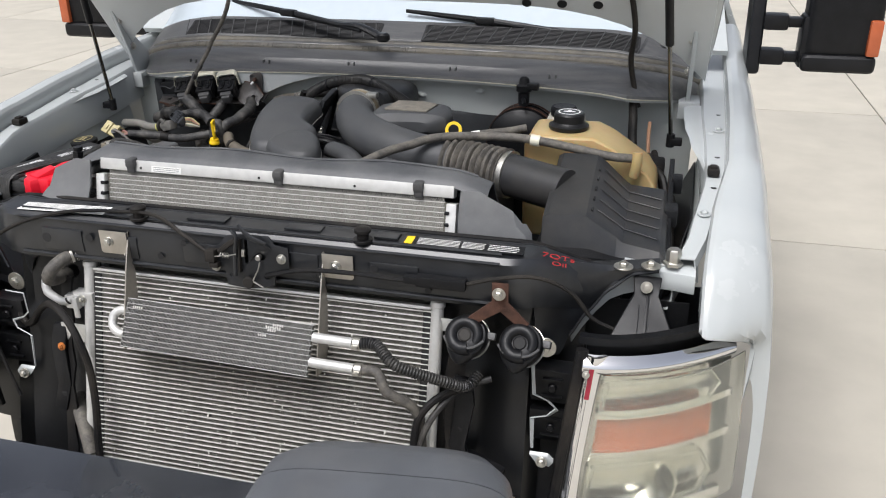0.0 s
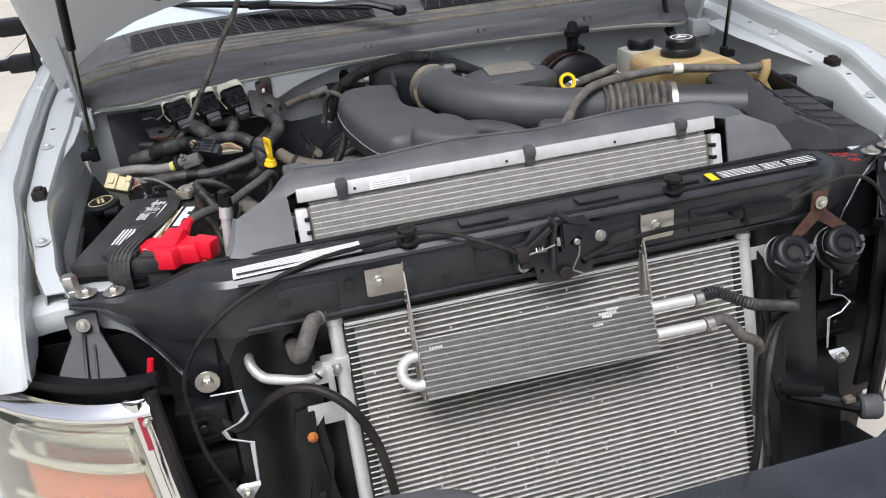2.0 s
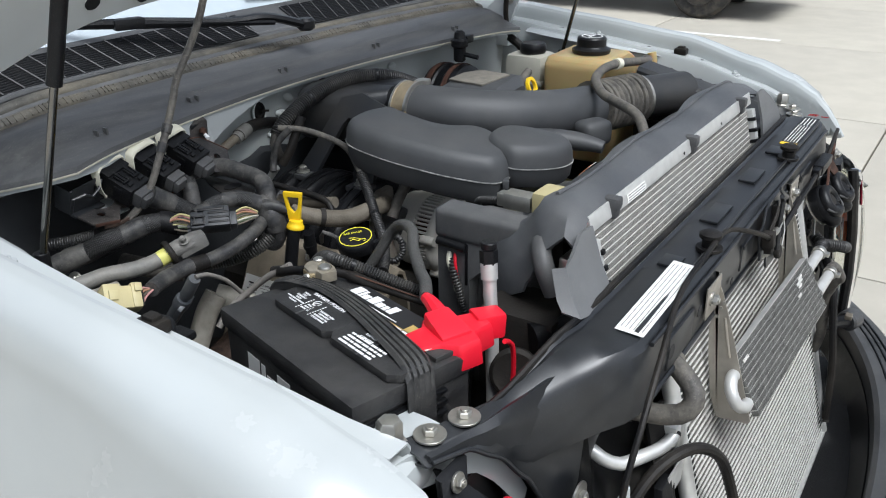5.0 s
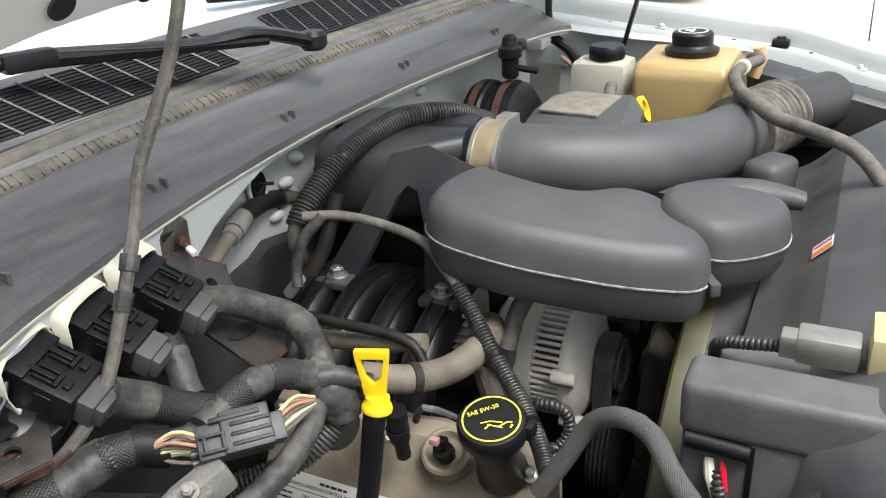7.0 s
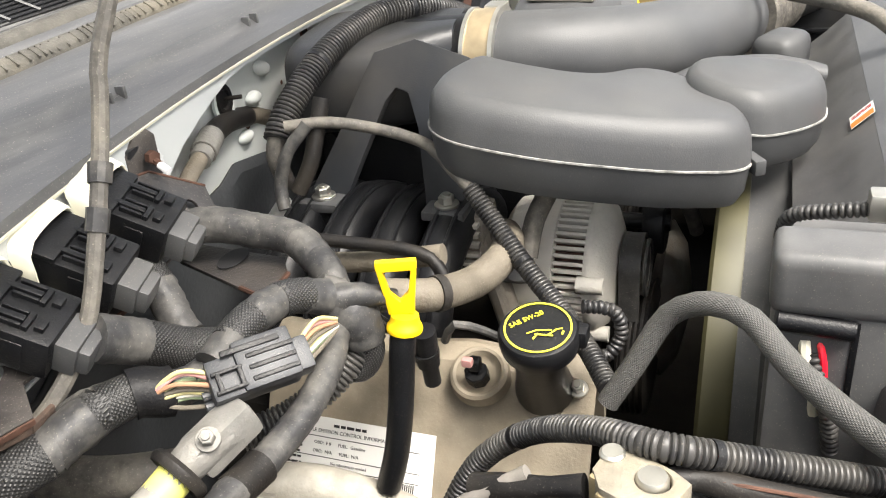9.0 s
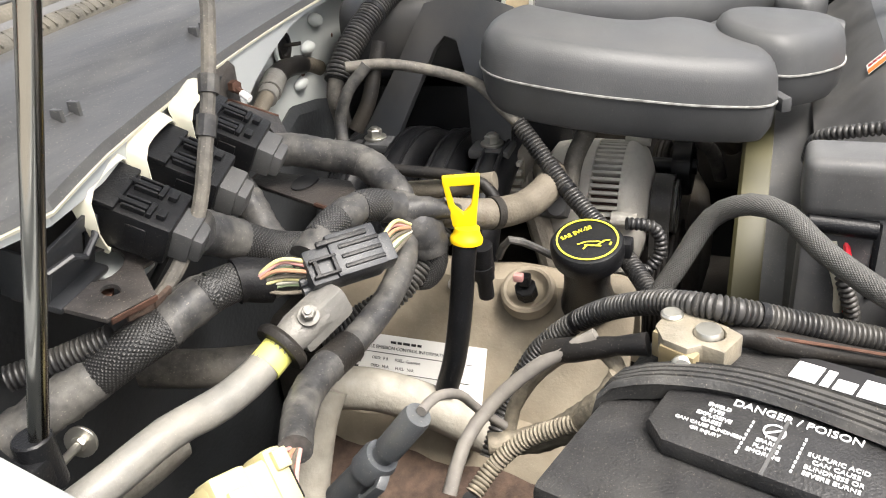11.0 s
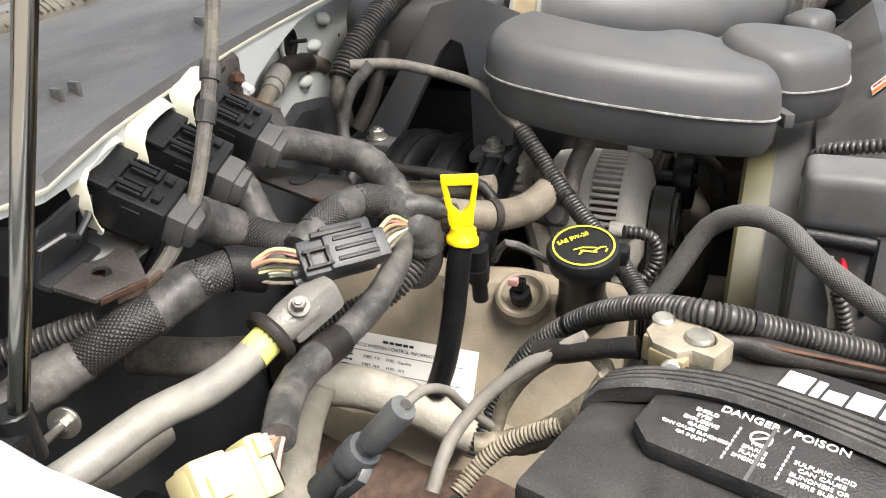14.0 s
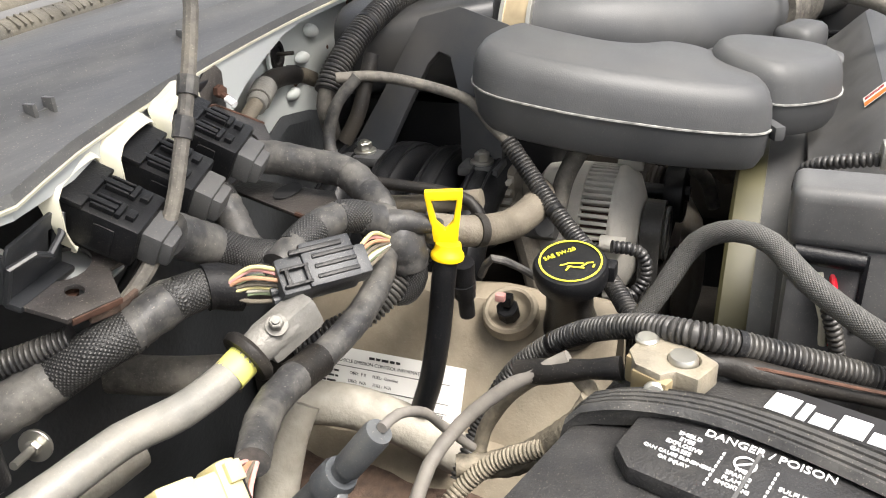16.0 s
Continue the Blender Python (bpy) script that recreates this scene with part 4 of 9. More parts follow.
for x, w, z, h in ((-0.43, 0.1, 1.188, 0.05), (-0.1, 0.07, 1.19, 0.045), (0.13, 0.08, 1.19, 0.05), (0.33, 0.1, 1.19, 0.045), (-0.27, 0.05, 1.186, 0.05)):
    part("pressed_pad", box((x, -0.011, z), (w, 0.006, h), 0.003), M_SUPPORT, support)
for x, z, rr in ((-0.36, 1.2, 0.009), (-0.19, 1.175, 0.007), (0.1, 1.205, 0.009), (0.16, 1.17, 0.006), (0.29, 1.2, 0.008), (0.4, 1.165, 0.007), (-0.13, 1.212, 0.006)):
    part("hole", disc((x, -0.0145, z), (0, -1, 0), rr, 0.001, 18), M_INK, support)
for x, w in ((-0.32, 0.04), (-0.1, 0.09), (0.12, 0.08), (0.3, 0.05)):
    part("pressed_pad", box((x, 0.045, 1.247), (w, 0.03, 0.005), 0.002), M_SUPPORT, support)
part("edge_seal", sweep([Vector((x, 0.09 + 0.055 * max(0, (abs(x) - 0.55) / 0.25) ** 1.3, 1.243 - 0.045 * min(1, max(0, (abs(x) - 0.58) / 0.12)) ** 1.2)) for x in [-0.74 + 1.48 * k / 50 for k in range(51)]], 0.005, 8), M_RUBBER, support)
for s in (-1, 1):
    wing_y = lambda x: 0.012 + 0.04 * min(1, max(0, (x - 0.5) / 0.12)) + 0.35 * max(0, x - 0.62)
    TOPZ = [(0.46, 1.238), (0.6, 1.228), (0.7, 1.212), (0.76, 1.203), (0.83, 1.2)]
    LOWZ = [(0.46, 1.14), (0.52, 1.13), (0.565, 1.105), (0.59, 1.06), (0.604, 1.012), (0.655, 1.008), (0.672, 1.055), (0.7, 1.102), (0.742, 1.154), (0.785, 1.186), (0.83, 1.19)]
    rows = []
    for k in range(47):
        x = 0.46 + 0.37 * k / 46
        a, b = spline(TOPZ, x), spline(LOWZ, x)
        rows.append([(s * x, wing_y(x) + (0.008 if q == 0 else 0.004 if q == 6 else 0), a + (b - a) * q / 6) for q in range(7)])
    w = part("wing", sheet(rows, 0.006), M_SUPPORT, support)
    part("wing_hem", sweep([Vector((s * x, wing_y(x) - 0.002, spline(LOWZ, x) + 0.002)) for x in [0.672 + 0.158 * k / 20 for k in range(21)]], 0.0032, 8), M_SUPPORT, w)
    bolt(support, (s * 0.629, 0.038, 1.04), (0, -1, 0), r=0.011, washer=0.022)
    for q in (((-0.803, 0.145, 1.203), (-0.755, 0.13, 1.203)) if s < 0 else ((0.766, 0.105, 1.203), (0.818, 0.12, 1.203))):
        bolt(support, q, r=0.009, washer=0.019)
    part("hex_stop", revolve([(0.02, 0), (0.02, 0.006), (0.015, 0.008), (0.015, 0.03), (0.012, 0.034), (0.003, 0.036)], ((-0.833, 0.178, 1.196) if s < 0 else (0.86, 0.155, 1.196)), (0, 0, 1), 6), M_STEEL, support, "hexagonal steel hood stop")
    part("hole", disc((s * 0.47, -0.0135, 1.19), (0, -1, 0), 0.011, 0.001, 18), M_INK, support)
    # white painted brace under the wing and headlamp bracket
    part("painted_brace", sheet([[(s * x, wing_y(x) + 0.02, a), (s * (x + 0.002), wing_y(x) + 0.023, (a + b) / 2), (s * (x + 0.004), wing_y(x) + 0.026, b)] for x, a, b in ((0.91, 1.192, 1.15), (0.87, 1.192, 1.146), (0.84, 1.196, 1.142), (0.8, 1.196, 1.138), (0.765, 1.188, 1.132), (0.74, 1.165, 1.122), (0.715, 1.135, 1.096), (0.69, 1.1, 1.06), (0.67, 1.06, 1.025))], 0.004), M_PAINT, truck, "white painted brace edge")
    br = thing("headlamp_bracket", "black plastic headlamp mounting bracket with a bolt", "bracket", (s * 0.79, 0.02, 1.09), "headlamp brackets")
    part("strap", merge(prism([(s * 0.788, 0.106, 1.182), (s * 0.842, 0.106, 1.182), (s * 0.839, 0.102, 1.145), (s * 0.875, 0.035, 1.085), (s * 0.755, 0.035, 1.085), (s * 0.791, 0.102, 1.145)], (0, 0.008, 0.003), 0.003), prism([(s * 0.815, 0.1, 1.15), (s * 0.815, 0.02, 1.085), (s * 0.815, 0.09, 1.085)], (s * 0.006, 0, 0), 0.001), prism([(s * 0.8, 0.085, 1.135), (s * 0.8, 0.03, 1.088), (s * 0.8, 0.07, 1.088)], (s * 0.004, 0, 0), 0.001)), M_PLASTIC, br)
    part("bolt", hexbolt((s * 0.814, 0.103, 1.165), (0, -1, 0.2), 0.007, 0.006, 0.012), M_STEEL, br)
    # baffles beside the condenser
    rows = []
    for k in range(25):
        x = 0.4 + 0.3 * k / 24
        row = []
        for j in range(31):
            z = 1.15 - 0.62 * j / 30
            d = 0.03 * math.exp(-((x - 0.5) / 0.05) ** 2) + 0.006 * math.sin(z * 9) + 0.07 * min(1.0, max(0.0, (x - 0.605) / 0.02)) + 0.012 * min(1.0, max(0.0, (z - 0.965) / 0.012)) * (x < 0.6)
            row.append((s * x, 0.05 + d - (1.14 - z) * 0.2, z))
        rows.append(row)
    part("baffle", sheet(rows, 0.004), M_BAFFLE, support, "black moulded plastic air baffle")
    part("seal_strip", sheet([[(s * (0.437 + 0.008 * (k % 2)), 0.0 - (1.1 - z) * 0.23, z), (s * 0.475, 0.012 - (1.1 - z) * 0.23, z)] for k, z in enumerate([1.09 - 0.05 * i for i in range(11)])], 0.005), M_RUBBER, support)
    lbk = part("lower_bracket", prism([(s * 0.455, -0.03, 0.985), (s * 0.49, -0.03, 0.98), (s * 0.5, -0.04, 0.93), (s * 0.485, -0.06, 0.84), (s * 0.5, -0.07, 0.78), (s * 0.47, -0.07, 0.77), (s * 0.45, -0.06, 0.84), (s * 0.46, -0.045, 0.92)], (0, 0.014, 0), 0.003), M_PLASTIC, support)
    for z in (0.87, 0.81):
        part("hole", box((s * 0.47, -0.062 + (z - 0.81) * 0.2, z), (0.012, 0.004, 0.02), 0.001), M_INK, lbk)
    # folded white edge of the support, with its bolted tab
    EDGE = [(0.614, 1.035), (0.616, 1.0), (0.62, 0.957), (0.65, 0.944), (0.667, 0.926), (0.648, 0.909), (0.619, 0.9), (0.62, 0.83)] if s > 0 else [(0.626, 1.038), (0.577, 1.036), (0.573, 0.987), (0.591, 0.969), (0.618, 0.958), (0.612, 0.944), (0.577, 0.927), (0.58, 0.845)]
    inner = [(x - 0.005 - 0.003 * (k % 3 == 0), z + (0.006 if k in (3, 4) else 0.002)) for k, (x, z) in enumerate(EDGE)]
    part("painted_edge", sheet([[(s * x, -0.004 - (1.04 - z) * 0.06, z), (s * u, -0.008 - (1.04 - z) * 0.06, w)] for (x, z), (u, w) in zip(EDGE, inner)], 0.0025), M_PAINT, support, "white painted folded edge")
    tx, tz = (0.64, 0.81) if s > 0 else (0.6, 0.832)
    part("tab", prism([(s * (tx - 0.026), -0.03, tz + 0.012), (s * (tx + 0.012), -0.03, tz + 0.012), (s * (tx + 0.024), -0.03, tz), (s * (tx + 0.016), -0.03, tz - 0.012), (s * (tx - 0.012), -0.03, tz - 0.006)], (0, 0.006, 0.006), 0.001), M_PAINT, support, "white painted tab")
    bolt(support, (s * tx, -0.032, tz), (0, -1, 0.2), r=0.008, washer=0.012)
    # Added sheet: its black stands for the dark gap behind the lamp.
    part("closing_panel", sheet([[(s * x, 0.125 + 0.1 * max(0.0, x - 0.7), z) for z in (1.12, 1.0, 0.85, 0.7, 0.55)] for x in (0.6, 0.68, 0.76, 0.84, 0.9)], 0.005), M_BAFFLE, support, "added black sheet for the dark gap behind the headlamp")
    # black boxes behind the edge, towards the lamp
    for z, w in ((0.965, 0.05), (0.87, 0.06)):
        bk = part("lamp_box", box((s * (0.645 + w / 2 - 0.02), 0.035, z), (w + 0.04, 0.05, 0.075), 0.006), M_PLASTIC, support)
        for q in (-0.02, 0.02):
            part("web", box((s * 0.65, 0.008, z + q), (0.04, 0.01, 0.004), 0.001), M_PLASTIC, bk)
        part("knob", disc((s * 0.65, 0.01, z), (0, -1, 0), 0.009, 0.008, 14, 0.3), M_PLASTIC, bk)
for k, x in enumerate((-0.246, 0.259)):
    part("rubber_stop", merge(disc((x, 0.012, 1.245), (0, 0, 1), 0.02, 0.006), disc((x, 0.012, 1.25), (0, 0, 1), 0.012, 0.014), revolve([(0.012, 0), (0.017, 0.004), (0.017, 0.01), (0.01, 0.014)], (x, 0.012, 1.262))), M_RUBBER, support, "black rubber bumper")
# labels on the crossmember
M1 = frame_of((-0.437, 0.02, 1.2485), (1, 0, 0.03), (0, 1, 0.05))
lab = part("label", decal(M1, 0.218, 0.038), M_WHITE, support, "white paper label with small print")
part("print", bars(M1 @ pose(0, 0, 0.0007), 0.2, 6, 0.0056, 0.0009, 3), M_GREYINK, lab)
M2 = frame_of((0.46, 0.032, 1.2485), (1, 0, 0.0), (0, 1, 0.05))
lab = part("label", decal(M2, 0.24, 0.034), M_PLASTIC, support, "black service label with yellow tab and fine white print")
part("tab", decal(M2 @ pose(-0.11, 0, 0.0007), 0.016, 0.032), M_YELLOW, lab)
part("print", merge(bars(M2 @ pose(-0.05, 0, 0.0007), 0.085, 5, 0.0058, 0.0017, 5), bars(M2 @ pose(0.02, 0, 0.0007), 0.045, 5, 0.0058, 0.0017, 6), bars(M2 @ pose(0.08, 0, 0.0007), 0.06, 4, 0.007, 0.002, 8)), M_WHITE, lab)
part("handwriting", merge(text_bm("7QTs", 0.028, frame_of((0.645, 0.04, 1.239), (1, 0.1, -0.18), (0, 1, 0))), text_bm("Oil", 0.024, frame_of((0.65, 0.015, 1.236), (1, 0.1, -0.18), (0, 1, 0)))), M_REDPEN, support, "red paint-pen writing")

# condenser
cond = thing("condenser", "aluminium condenser with dusty bent fins and black gaps", "condenser", (0, -0.06, 0.55))
W0, W1, H = -0.378, 0.4, 0.58
NT = 51
nrm = Vector((0, -LEAN.z, LEAN.y))
for k in range(NT):
    v = 0.012 + (H - 0.024) * k / (NT - 1)
    if k == 0:
        bm = box((0, 0, 0), (W1 - W0, 0.0112, 0.0021), 0.0)
        base = part("tube", turned(bm, frame_of(on_cond((W0 + W1) / 2, v), (1, 0, 0), (0, 0.968, -0.25))), M_TUBE, cond)
        tube_data = base.data
    else:
        ob = new("tube", tube_data)
        ob.parent, ob.matrix_parent_inverse = cond, Matrix.Translation(-Vector(cond.location))
        ob.location = on_cond(0, v) - on_cond(0, 0.012)


def fins(x0, x1, top, lean, h, rows, pitch, depth, jitter=0.25, seed=1, lip=0.15):
    """Upright zigzag fins between the tubes, each a thin plate with depth, as one sheet."""
    rnd = random.Random(seed)
    verts, faces = [], []
    n = int((x1 - x0) / pitch)
    back = Vector((0, lean.z, -lean.y)) * depth
    for r in range(rows):
        a, b = top - lean * (h * r / rows), top - lean * (h * (r + 1) / rows)
        for i in range(n):
            x = x0 + (x1 - x0) * i / n + rnd.uniform(-jitter, jitter) * pitch
            k = pitch * rnd.uniform(0.25, 0.45) * (1 if i % 2 else -1)
            s = len(verts)
            verts += [(x + k, a.y, a.z), (x - k, b.y, b.z), (x - k, b.y + back.y, b.z + back.z), (x + k, a.y + back.y, a.z + back.z)]
            w = pitch * lip
            verts += [(x + k + w, a.y, a.z), (x - k + w, b.y, b.z)]
            faces += [(s, s + 1, s + 2, s + 3), (s, s + 4, s + 5, s + 1)]
    me = bpy.data.meshes.new("fins")
    me.from_pydata(verts, [], faces)
    return me


def fin_part(parent, *a, **k):
    me = fins(*a, **k)
    me.materials.append(M_RADFIN if parent.name == "radiator" else M_FIN)
    ob = new("fin_field", me)
    ob.parent, ob.matrix_parent_inverse = parent, Matrix.Translation(-Vector(parent.location))
    return tagged(ob, kind="stuff")


fin_part(cond, W0 + 0.012, W1 - 0.012, on_cond(0, 0.012, 0.0038), LEAN, H - 0.024, NT - 1, 0.0019, 0.004)
part("core", turned(box((0, 0, 0), (W1 - W0 - 0.024, 0.008, H - 0.02), 0), frame_of(on_cond((W0 + W1) / 2, H / 2, -0.0035), (1, 0, 0), (0, 0.968, -0.25))), M_FINCORE, cond)
rnd = random.Random(12)
vv, ff = [], []
for k in range(330):
    v = 0.02 + (H - 0.04) * (1 - rnd.random() ** 1.6)
    p = on_cond(rnd.gauss(0.0, 0.17) if k % 2 else rnd.uniform(W0 + 0.02, W1 - 0.02), v, 0.0062)
    if not W0 < p.x < W1:
        continue
    w, h = rnd.uniform(0.0005, 0.0022), rnd.uniform(0.0008, 0.0042)
    n0 = len(vv)
    q = [(-w, -h * rnd.uniform(0.3, 1)), (w * rnd.uniform(0.2, 1), -h), (w, h * rnd.uniform(0.2, 1)), (-w * rnd.uniform(0.2, 1), h)]
    vv += [p + Vector((a, 0, 0)) + LEAN * b + nrm * rnd.uniform(-0.001, 0.001) for a, b in q]
    ff.append((n0, n0 + 1, n0 + 2, n0 + 3))
me = bpy.data.meshes.new("speck_layer")
me.from_pydata(vv, [], ff)
me.materials.append(M_TUBE)
ob = new("speck_layer", me)
ob.parent, ob.matrix_parent_inverse = cond, Matrix.Translation(-Vector(cond.location))
tagged(ob, "bright specks of crushed fins", kind="stuff")
# Near-black boxes paint in the shade of the gaps at the tube ends.
for x in (W0 + 0.003, W1 - 0.003):
    part("end_gap", turned(box((0, 0, 0), (0.026, 0.0088, H - 0.03), 0), frame_of(on_cond(x, H / 2, 0.0), (1, 0, 0), (0, 0.968, -0.25))), M_GAPSHADE, cond)
for x in (W0 - 0.016, W1 + 0.012):
    part("header_tank", sweep([on_cond(x, -0.012), on_cond(x, -0.008), on_cond(x, 0.3), on_cond(x, H + 0.01)], 0.013, 16), M_ALU, cond, "round aluminium header tube")
    part("end_cap", revolve([(0.008, -0.004), (0.0155, 0), (0.0155, 0.01), (0.01, 0.014)], on_cond(x, 0.0), LEAN, 20), M_ALU, cond)
part("top_rail", turned(box((0, 0, 0), (W1 - W0, 0.022, 0.006), 0.001), frame_of(on_cond((W0 + W1) / 2, 0.004), (1, 0, 0), (0, 0.968, -0.25))), M_ALU, cond)
part("bottom_rail", turned(box((0, 0, 0), (W1 - W0, 0.022, 0.006), 0.001), frame_of(on_cond((W0 + W1) / 2, H - 0.004), (1, 0, 0), (0, 0.968, -0.25))), M_ALU, cond)
part("tab", box((0.45, 0.0, 1.085), (0.06, 0.003, 0.028), 0.001), M_ALU, cond, "bare aluminium mounting tab")
part("tab", turned(box((-0.43, -0.03, 0.965), (0.075, 0.003, 0.045), 0.001), Matrix.Identity(4)), M_ALU, cond, "bare aluminium mounting tab")

# radiator
RT = Vector((0, 0.148, 1.321))
rad = thing("radiator", "aluminium radiator with dusty fins behind the support", "radiator", (0, 0.05, 0.7))


def on_rad(x, v, out=0.0):
    return Vector((x, RT.y, RT.z)) - LEAN * v + nrm * out


N2 = 20
for k in range(N2):
    v = 0.03 + 0.0105 * k
    if k == 0:
        bm = box((0, 0, 0), (0.79, 0.0118, 0.0015), 0.0)
        base = part("tube", turned(bm, frame_of(on_rad(0, v), (1, 0, 0), (0, 0.968, -0.25))), M_TUBE, rad)
        tube_data = base.data
    else:
        ob = new("tube", tube_data)
        ob.parent, ob.matrix_parent_inverse = rad, Matrix.Translation(-Vector(rad.location))
        ob.location = on_rad(0, v) - on_rad(0, 0.03)
fin_part(rad, -0.395, 0.395, on_rad(0, 0.0195, 0.0054), LEAN, 0.0105 * N2, N2, 0.0019, 0.0045, seed=2, lip=0.5)
part("core", turned(box((0, 0, 0), (0.8, 0.01, 0.5), 0), frame_of(on_rad(0, 0.28, -0.0006), (1, 0, 0), (0, 0.968, -0.25))), M_FINCORE, rad)
part("top_rail", turned(box((0, 0, 0), (0.83, 0.03, 0.025), 0.002), frame_of(on_rad(0, 0.0065, -0.003), (1, 0, 0), (0, 0.968, -0.25))), M_ALU, rad, "bright aluminium top rail")
for x in (-0.31, -0.02, 0.2):
    part("hole", disc(on_rad(x, 0.0105, 0.0122), nrm, 0.003, 0.001, 10), M_INK, rad)
for s in (-1, 1):
    part("side_rail", turned(box((0, 0, 0), (0.022, 0.03, 0.3), 0.003), frame_of(on_rad(s * 0.412, 0.18, 0.002), (1, 0, 0), (0, 0.968, -0.25))), M_ALU, rad)
    for k in range(8):
        part("crimp", turned(box((0, 0, 0), (0.01, 0.034, 0.008), 0.002), frame_of(on_rad(s * 0.404, 0.05 + 0.024 * k, 0.004), (1, 0, 0), (0, 0.968, -0.25))), M_PLASTIC, rad)
M3 = frame_of(on_rad(-0.245, 0.0105, 0.0126), (1, 0, 0), LEAN)
lab = part("label", decal(M3, 0.075, 0.014), M_WHITE, rad, "small white label")
part("print", bars(M3 @ pose(0, 0, 0.0007), 0.065, 3, 0.004, 0.001, 9), M_GREYINK, lab)
shroud = thing("radiator_shroud", "faded black plastic radiator shroud covering the top", "radiator shroud", (0, 0.25, 1.0))
rows = []
for k in range(61):
    x = -0.472 + 0.957 * k / 60
    a = abs(x)
    e = max(0, (a - 0.40) / 0.16)
    d = min(1.0, max(0.0, (-x - 0.41) / 0.068)) ** 2
    wave = 0.01 * math.sin((x + 0.2) * 17.0) * (1 - min(1, e))
    z0 = 1.336 - 0.06 * e ** 1.5 - 0.012 * d
    row = [(x, 0.14 - 0.03 * e, z0 - 0.008), (x, 0.148 - 0.03 * e, z0), (x, 0.165 - 0.02 * e - 0.01 * d, z0 + 0.011), (x, 0.19 - 0.03 * d, z0 + 0.014 + wave * 0.4), (x, 0.207 + wave - 0.04 * d, z0 + 0.008), (x, 0.216 + wave - 0.045 * d, z0 - 0.008), (x, 0.232 + wave * 0.6 - 0.05 * d, z0 - 0.028), (x, 0.262 - 0.06 * d, 1.287 - 0.06 * e - 0.05 * d), (x, 0.3 - 0.08 * d, 1.262 - 0.05 * e - 0.04 * d), (x, 0.312 - 0.09 * d, 1.16)]
    rows.append([(x, y + (0.166 + 0.004 * j - y) * d, z + (z0 + 0.004 - 0.009 * j - z) * d) if j > 2 else (x, y, z) for j, (x, y, z) in enumerate(row)])
part("top_cover", sheet(rows, 0.004), M_COVER, shroud)
part("cover_bead", sweep([Vector(r[3]) + Vector((0, 0, 0.001)) for r in rows[4:-2]], 0.003, 8), M_COVER, shroud)
for s in (-1, 1):
    w = 0.535 if s < 0 else 0.57
    b = 1.238 if s < 0 else 1.18
    part("flap", sheet([[(s * 0.432, 0.124, 1.326), (s * 0.43, 0.108, 1.275), (s * 0.432, 0.088, b - 0.004)], [(s * 0.47, 0.124, 1.328), (s * 0.47, 0.108, 1.275), (s * 0.475, 0.086, b)], [(s * (w - 0.03), 0.118, 1.312 if s < 0 else 1.295), (s * (w - 0.02), 0.102, 1.27), (s * (w - 0.008), 0.082, b + 0.004)], [(s * (w - 0.01), 0.118, 1.302 if s < 0 else 1.27), (s * w, 0.102, 1.265 if s < 0 else 1.25), (s * (w + 0.012), 0.084, b + 0.008)], [(s * (w - 0.004), 0.136, 1.298 if s < 0 else 1.262), (s * (w + 0.01), 0.12, 1.262 if s < 0 else 1.25), (s * (w + 0.018), 0.108, b + 0.014)]], 0.005), M_FLAP, shroud, "faded grey rubber side flap")
for x in (-0.333, 0.026, 0.34):
    c = on_rad(x, 0.008, 0.014)
    part("clip", merge(box(c + Vector((0, 0.006, 0.008)), (0.022, 0.03, 0.02), 0.006), box(c, (0.02, 0.012, 0.03), 0.005)), M_PLASTIC_GREY, shroud)
ring = []
NS = 48
R = 0.32
for q, (yy, kk) in enumerate(((0.28, 0.0), (0.34, 0.55), (0.39, 0.95), (0.42, 1.0), (0.436, 1.0))):
    r = []
    for k in range(NS):
        t = 2 * math.pi * k / NS
        c, s_ = math.cos(t), math.sin(t)
        m = max(abs(c), abs(s_))
        sq = (0.5 * c / m, 0.87 + 0.36 * s_ / m)
        ci = (R * c, 0.87 + R * s_)
        r.append((sq[0] + (ci[0] - sq[0]) * kk, yy, sq[1] + (ci[1] - sq[1]) * kk))
    ring.append(r)
part("fan_funnel", loft(ring, caps=False), M_SHROUD, shroud, "dark fan shroud funnel")
part("corner_fillet", sheet([[(x, 0.2995, 1.262 - 0.05 * max(0, (abs(x) - 0.4) / 0.16)), (x, 0.312, 1.25), (x, 0.332, 1.229), (x, 0.35, 1.213), (x, 0.372, 1.2)] for x in [-0.4 + 0.05 * k for k in range(17)]], 0.003), M_SHROUD, shroud)
part("funnel_rim", revolve([(R - 0.006, 0.0), (R + 0.004, 0.001), (R + 0.006, 0.006), (R + 0.006, 0.03), (R + 0.002, 0.034), (R - 0.006, 0.034), (R - 0.006, 0.0)], (0, 0.412, 0.87), (0, 1, 0), 72, False), M_RIM, shroud, "olive coloured rim band")

# oil cooler hung in front of the condenser
cool = thing("transmission_cooler", "finned aluminium cooler on two brackets with a bent return pipe", "oil cooler", (0, -0.08, 0.98))
CA = Vector((-0.262, -0.092, 0.985))
CUP = Vector((0, 0.5, 0.87)).normalized()
CR = Vector((1, -0.035, 0)).normalized()
CN = CR.cross(CUP)
CN = CN if CN.y < 0 else -CN


def on_cool(u, v, out=0.0):
    return CA + CR * u + CUP * v + CN * out


